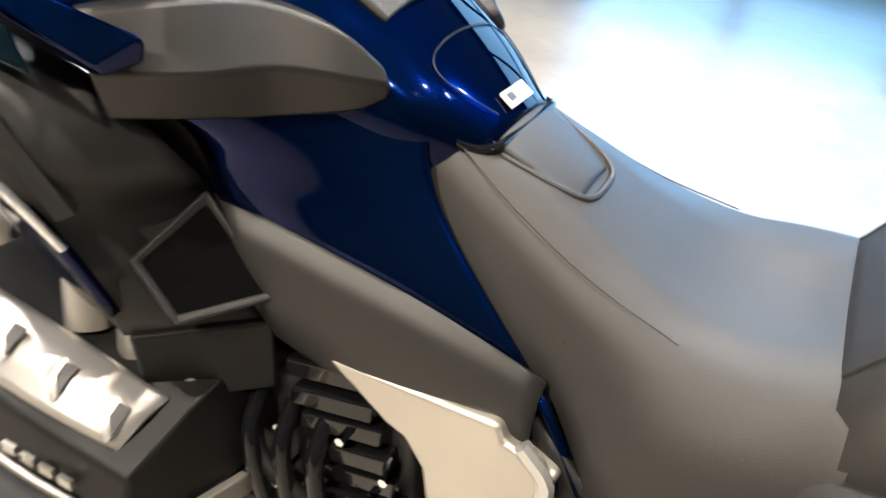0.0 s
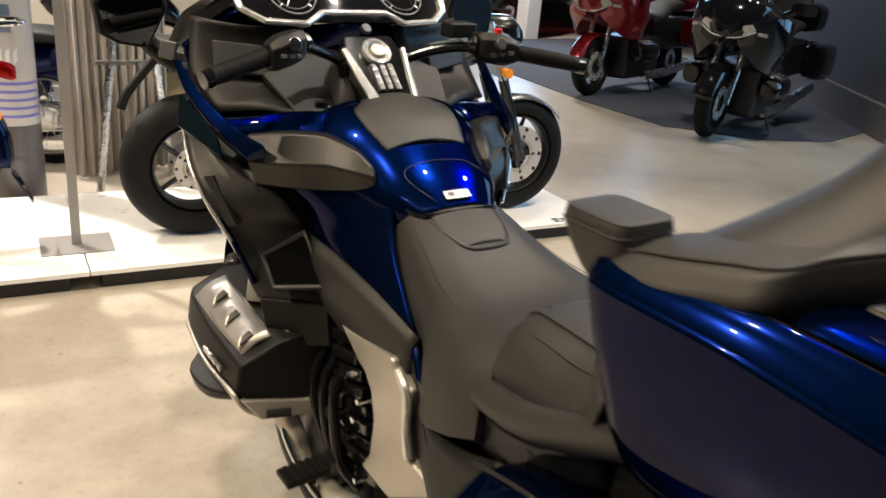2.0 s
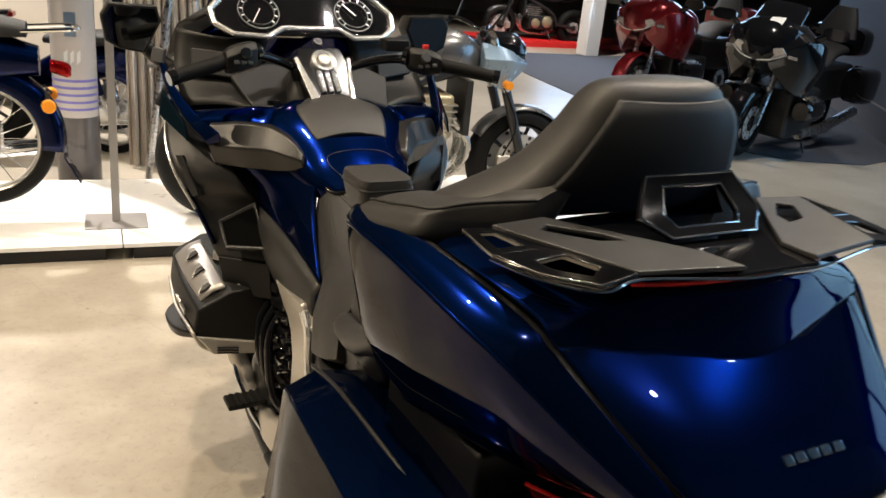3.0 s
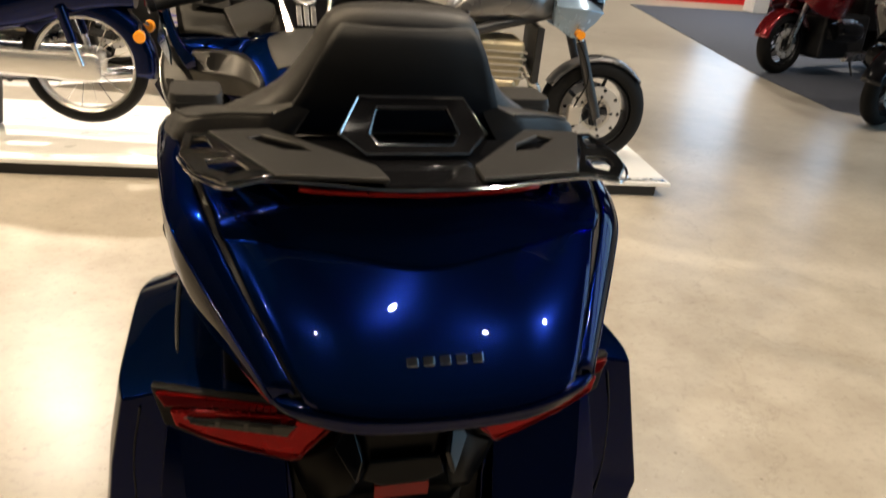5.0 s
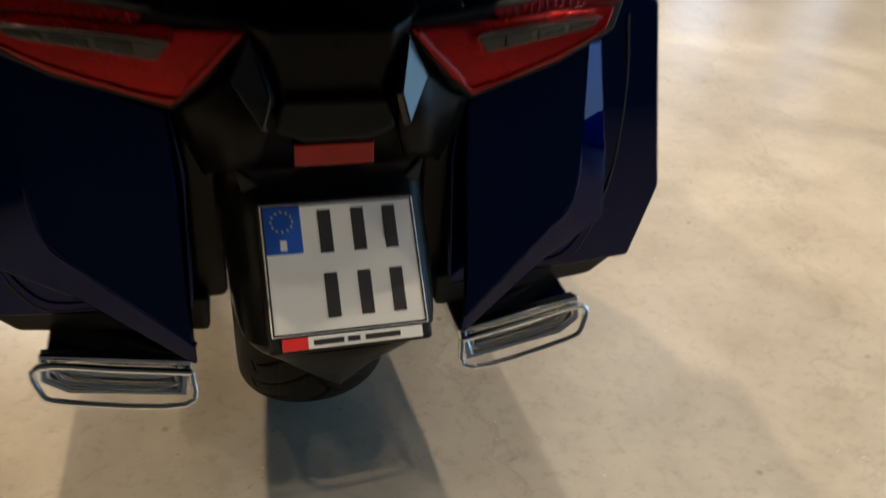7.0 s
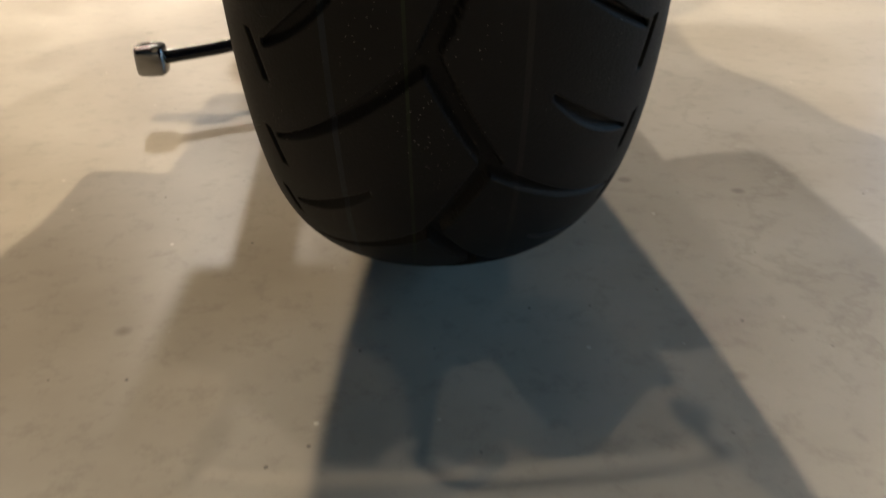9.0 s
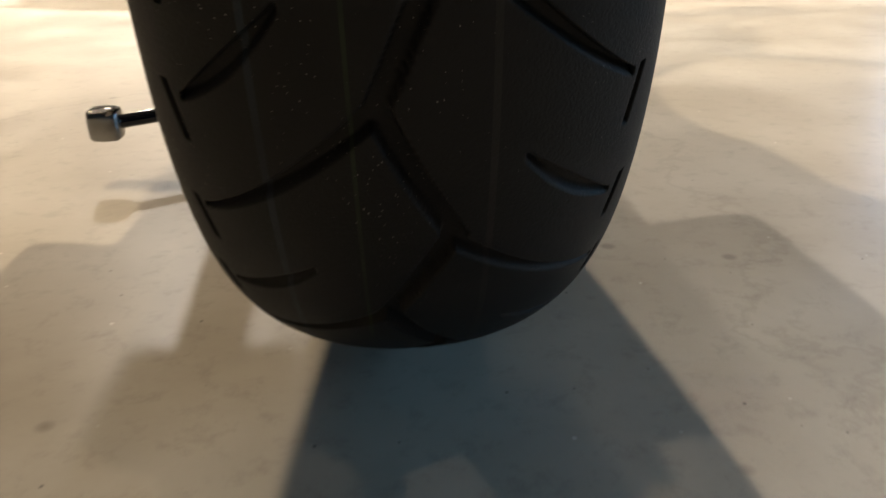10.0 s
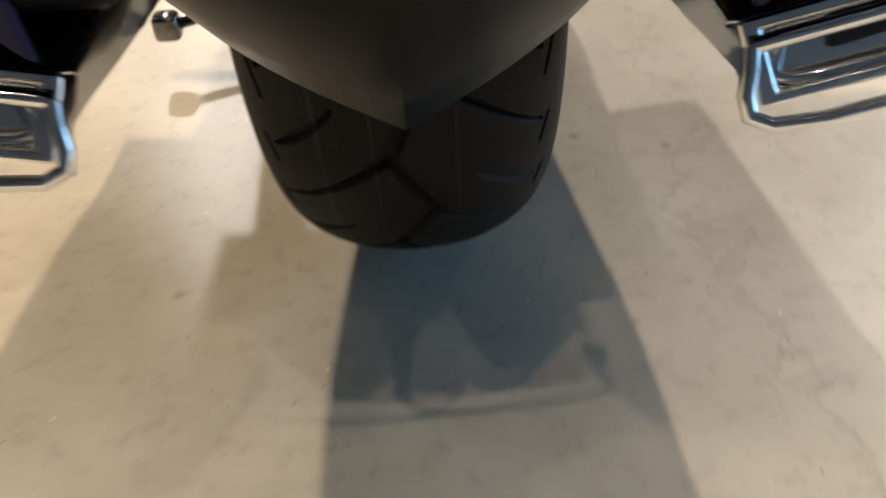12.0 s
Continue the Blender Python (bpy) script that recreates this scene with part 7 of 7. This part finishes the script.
def tourer(m, label, paint, group="touring motorcycles on the carpet", tag=True, steer=0):
    """A large faired motorcycle; its front wheel stands at the origin and it faces -y."""
    ob = thing("faired_motorcycle", label, "motorcycle", m, group)
    fw = spoked_wheel(ob, 0, 0.315, 0.315, 0.135, False, DARK_METAL, 5, 0.15, "front_wheel")
    spoked_wheel(ob, 1.68, 0.31, 0.31, 0.19, False, DARK_METAL, 5, 0.12, "rear_wheel")
    part("front_mudguard", revolve([(-0.09, 0.315), (-0.06, 0.335), (0, 0.345), (0.06, 0.335), (0.09, 0.315)], 24, "x", (0, 0, 0.315), radians(20), radians(170)), paint, ob, "painted front mudguard", thick=0.005)
    for s in (-1, 1):
        X = lambda *p: flip(p, s)
        part("fork_leg", tube(X((0.11, 0.0, 0.315), (0.11, 0.10, 0.62), (0.10, 0.2, 0.90)), 0.026, 3, 12), BRUSHED, ob, "bright fork leg")
        part("fairing_side", smooth_loft([X((0.10, -0.12, 1.04), (0.22, -0.10, 0.98), (0.24, -0.05, 0.86), (0.12, -0.06, 0.80), (0.05, -0.05, 0.9)), X((0.18, 0.05, 1.18), (0.36, 0.06, 1.08), (0.38, 0.08, 0.86), (0.28, 0.08, 0.64), (0.1, 0.08, 0.8)),
                                          X((0.20, 0.30, 1.18), (0.42, 0.32, 1.04), (0.43, 0.34, 0.84), (0.34, 0.34, 0.58), (0.1, 0.34, 0.7)), X((0.12, 0.70, 1.0), (0.26, 0.66, 0.92), (0.30, 0.64, 0.80), (0.22, 0.62, 0.60), (0.08, 0.62, 0.7))], 4), paint, ob, "painted fairing side", 40, 0.01)
        part("headlight", slab(X((0.03, -0.135, 0.97), (0.20, -0.115, 1.01), (0.235, -0.085, 0.965), (0.14, -0.115, 0.915), (0.05, -0.13, 0.90)), 0.03), CLEAR_LENS, ob, "clear headlight", 30, 0.008)
        part("light_bar", tube(X((0.02, -0.15, 0.88), (0.12, -0.145, 0.895), (0.24, -0.10, 0.955)), 0.008, 3, 8), SILVER_TRIM, ob, "silver trim under the headlight")
        part("cylinder_head", smooth_loft([oval(s * 0.36, 0.28, 0.47, 0.07, 0.08), oval(s * 0.36, 0.36, 0.47, 0.09, 0.10), oval(s * 0.36, 0.62, 0.47, 0.09, 0.10), oval(s * 0.36, 0.70, 0.47, 0.06, 0.07)], 3), GLOSS_BLACK, ob, "black cylinder head", 50)
        part("head_plate", slab(X((0.32, 0.36, 0.575), (0.42, 0.36, 0.55), (0.42, 0.60, 0.55), (0.32, 0.60, 0.575)), 0.02), CHROME, ob, "chrome head plate", 0, 0.006)
        for k in range(4):
            part("vent_rib", slab(X((0.33, 0.38 + 0.055 * k, 0.586), (0.41, 0.38 + 0.055 * k, 0.566), (0.41, 0.41 + 0.055 * k, 0.566), (0.33, 0.41 + 0.055 * k, 0.586)), 0.02), BRUSHED, ob, "")
        part("mirror", smooth_loft([oval(s * 0.50, 0.16, 1.17, 0.11, 0.05, "y", 3), oval(s * 0.50, 0.22, 1.17, 0.09, 0.04, "y", 3)], 3), GLOSS_BLACK, ob, "mirror on the fairing", 50)
        part("mirror_arm", tube(X((0.33, 0.16, 1.08), (0.42, 0.18, 1.14)), 0.03, 2, 10), GLOSS_BLACK, ob)
        part("side_case", smooth_loft([oval(s * 0.36, 1.42, 0.66, 0.08, 0.13, "y", 3.5), oval(s * 0.37, 1.55, 0.64, 0.11, 0.17, "y", 3.5), oval(s * 0.37, 1.95, 0.62, 0.11, 0.18, "y", 3.5), oval(s * 0.35, 2.08, 0.64, 0.08, 0.14, "y", 3.5)], 3), paint, ob, "painted side case", 50)
        part("tail_light", block(*sorted((s * 0.16, s * 0.36)), 2.06, 2.10, 0.70, 0.78), RED_LENS, ob, "red tail light", 0, 0.01)
        part("grip", tube(X((0.28, 0.62, 1.16), (0.44, 0.70, 1.13)), 0.018, 2, 12), RUBBER, ob)
        part("exhaust", tube(X((0.25, 0.70, 0.20), (0.28, 1.2, 0.22), (0.30, 2.0, 0.33)), 0.05, 4, 12), BRUSHED, ob, "bright exhaust")
        part("indicator_lamp", slab(X((0.25, -0.09, 0.955), (0.32, -0.05, 0.95), (0.32, -0.05, 0.92), (0.25, -0.09, 0.93)), 0.02), CLEAR_LENS, ob, "", 0, 0.004)
    part("nose", smooth_loft([oval(0, -0.16, 0.92, 0.05, 0.04), oval(0, -0.12, 0.98, 0.16, 0.12), oval(0, 0.0, 1.04, 0.26, 0.18), oval(0, 0.18, 1.06, 0.32, 0.16)], 4), paint, ob, "painted fairing nose", 60)
    part("screen", sheet([[(x, 0.02 + 1.2 * x * x, 1.17 - 0.5 * x * x) for x in (-0.22, -0.1, 0, 0.1, 0.22)], [(x, 0.22 + 1.2 * x * x, 1.36 - 0.6 * x * x) for x in (-0.20, -0.1, 0, 0.1, 0.20)]], 5), GLASS_DARK, ob, "dark wind screen", 60, thick=0.005)
    part("tank", smooth_loft([oval(0, 0.55, 1.02, 0.12, 0.08), oval(0, 0.75, 1.0, 0.18, 0.12), oval(0, 0.95, 0.92, 0.12, 0.10)], 4), paint, ob, "painted tank", 60)
    part("seat", smooth_loft([oval(0, 0.92, 0.82, 0.12, 0.06), oval(0, 1.15, 0.79, 0.19, 0.06), oval(0, 1.40, 0.90, 0.18, 0.06), oval(0, 1.62, 0.94, 0.20, 0.06)], 4), VINYL_DARK, ob, "black seat", 60)
    part("backrest", smooth_loft([oval(0, 1.70, 1.05, 0.20, 0.06, "z", 3), oval(0, 1.76, 1.20, 0.16, 0.06, "z", 3), oval(0, 1.80, 1.34, 0.10, 0.04, "z", 3)], 4), VINYL_DARK, ob, "black backrest", 60)
    part("top_box", smooth_loft([oval(0, 1.72, 1.02, 0.28, 0.14, "y", 3.6), oval(0, 1.95, 1.02, 0.30, 0.15, "y", 3.6), oval(0, 2.15, 1.02, 0.22, 0.11, "y", 3.6)], 3), paint, ob, "painted top box", 50)
    part("engine", block(-0.26, 0.26, 0.30, 1.0, 0.18, 0.62), DARK_METAL, ob, "dark engine", 0, 0.04)
    part("rear_body", block(-0.2, 0.2, 0.95, 1.95, 0.45, 0.80), BLACK_PLASTIC, ob, "", 0, 0.04)
    part("side_stand", tube([(0.2, 0.85, 0.22), (0.33, 0.80, 0.012)], 0.012, 2, 8), DARK_METAL, ob)
    if tag:
        part("price_sheet", slab([(-0.02, -0.10, 1.10), (0.10, -0.09, 1.11), (0.12, 0.0, 1.24), (0.0, -0.01, 1.23)], 0.003), WHITE_PLATE, ob, "white paper sheet on the fairing", 0)
    return ob


def toward(x, y, dx, dy, z=0.0, lean=0.0):
    """Stand at x, y with local +y along dx, dy, leaning to the left."""
    return Matrix.Translation((x, y, z)) @ Matrix.Rotation(math.atan2(-dx, dy), 4, "Z") @ Matrix.Rotation(radians(-lean), 4, "Y")


naked_bike(toward(0.17, 3.07, 1.0, -0.115, 0.088), "black street motorcycle with pale blue shrouds on the platform", GREY_PAINT, 1.68, "", LIGHT_PAINT, GREEN_METAL)
moped(toward(-0.90, 3.20, -1.0, 0.10, 0.178) @ Matrix.Scale(1.1, 4), "dark blue step-through moped with spoked wheels on the platform", BLUE, drop=-0.071)
moped(toward(-0.15, 4.75, -0.9, 0.5, 0.0), "second dark blue moped behind the platform", BLUE)
tourer(toward(5.05, 4.12, 1.0, 0.35, 0.0, -3), "black touring motorcycle with silver headlight trim on the carpet", GLOSS_BLACK)
tourer(toward(5.35, 5.95, 0.97, 0.25, 0.0, 3), "dark red touring motorcycle with side cases on the carpet", RED_PAINT)
naked_bike(toward(8.6, 11.6, -1, 0.15), "far black motorcycle on a red plinth", GLOSS_BLACK, 1.45, "far motorcycles")
naked_bike(toward(-1.6, 5.6, 0.4, 1), "black and red motorcycle behind the platform", RED_PAINT, 1.45, "far motorcycles")
moped(toward(-1.9, 4.5, -0.6, 0.9, 0.0), "dark blue moped in the second row", BLUE, "mopeds in the second row")
naked_bike(toward(-0.9, 4.9, -1.0, 0.25), "black motorcycle in the second row", GLOSS_BLACK, 1.45, "far motorcycles")
naked_bike(toward(1.3, 5.0, -1.0, 0.3), "dark motorcycle standing behind the platform", GLOSS_BLACK, 1.45, "far motorcycles")


def roll_banner(x, y, z):
    """Printed advertising tube standing on the floor, with violet stripes and an unreadable script line."""
    ob = thing("advertising_column", "printed advertising column with violet stripes behind the platform", "sign", pose(x, y, z))
    part("upper_print", revolve([(0.42, 0.001), (0.42, 0.118), (1.9, 0.118), (1.9, 0.001)], 32, "z"), BANNER, ob, "pale printed upper half")
    part("lower_print", revolve([(0.0, 0.001), (0.0, 0.120), (0.42, 0.120), (0.42, 0.001)], 32, "z"), BANNER_DARK, ob, "dark printed lower half")
    for k in range(5):
        part("stripe", revolve([(0.46 + 0.04 * k, 0.119), (0.475 + 0.04 * k, 0.119)], 32, "z"), PURPLE_INK, ob, "violet stripe")
    for k in range(3):
        a = radians(-120 + 16 * k)
        part("script_bar", slab([(0.121 * math.cos(a + q), 0.121 * math.sin(a + q), h) for q, h in ((0, 0.72), (0.16, 0.74), (0.18, 0.80), (0.02, 0.78))], 0.004), WHITE_PLATE, ob, "white script stroke", 0)
    part("picture", slab([(0.121 * math.cos(a), 0.121 * math.sin(a), h) for a, h in ((-2.0, 0.87), (-1.5, 0.87), (-1.5, 1.0), (-2.0, 1.0))], 0.004), LIGHT_PAINT, ob, "small pale blue picture", 0)
    return ob


roll_banner(-0.42, 4.05, 0.0)


def drape(x0, y0, x1, y1, height, label):
    rows = []
    n = 60
    for z in (0.02, height * 0.5, height):
        rows.append([(x0 + (x1 - x0) * k / n, y0 + (y1 - y0) * k / n + 0.03 * math.sin(k * 1.1) + 0.015 * math.sin(k * 2.7 + 1), z) for k in range(n + 1)])
    return tagged(part("curtain", sheet(rows, 2), CLOTH, None, smooth=60, thick=0.006), label, "curtain")


drape(-0.1, 4.35, 0.45, 4.45, 2.2, "grey hanging curtain behind the platform")
easel = thing("easel", "tall grey slanted easel behind the platform", "easel", pose(0.05, 4.0, 0))
part("leg", tube([(-0.1, 0.0, 0.0), (0.12, 0.05, 1.6)], 0.022, 2, 8), BRUSHED, easel, "slanted steel leg")
part("leg", tube([(0.38, 0.3, 0.0), (0.14, 0.08, 1.6)], 0.022, 2, 8), BRUSHED, easel, "slanted steel leg")
part("shelf", block(-0.08, 0.34, 0.0, 0.06, 0.70, 0.72), BRUSHED, easel, "", 0)
tagged(part("red_plinth", block(6.6, 10.5, 11.2, 12.3, 0.0, 0.09), RED_FILM, None, "", 0, 0.005), "low red plinth under a far motorcycle", "platform")
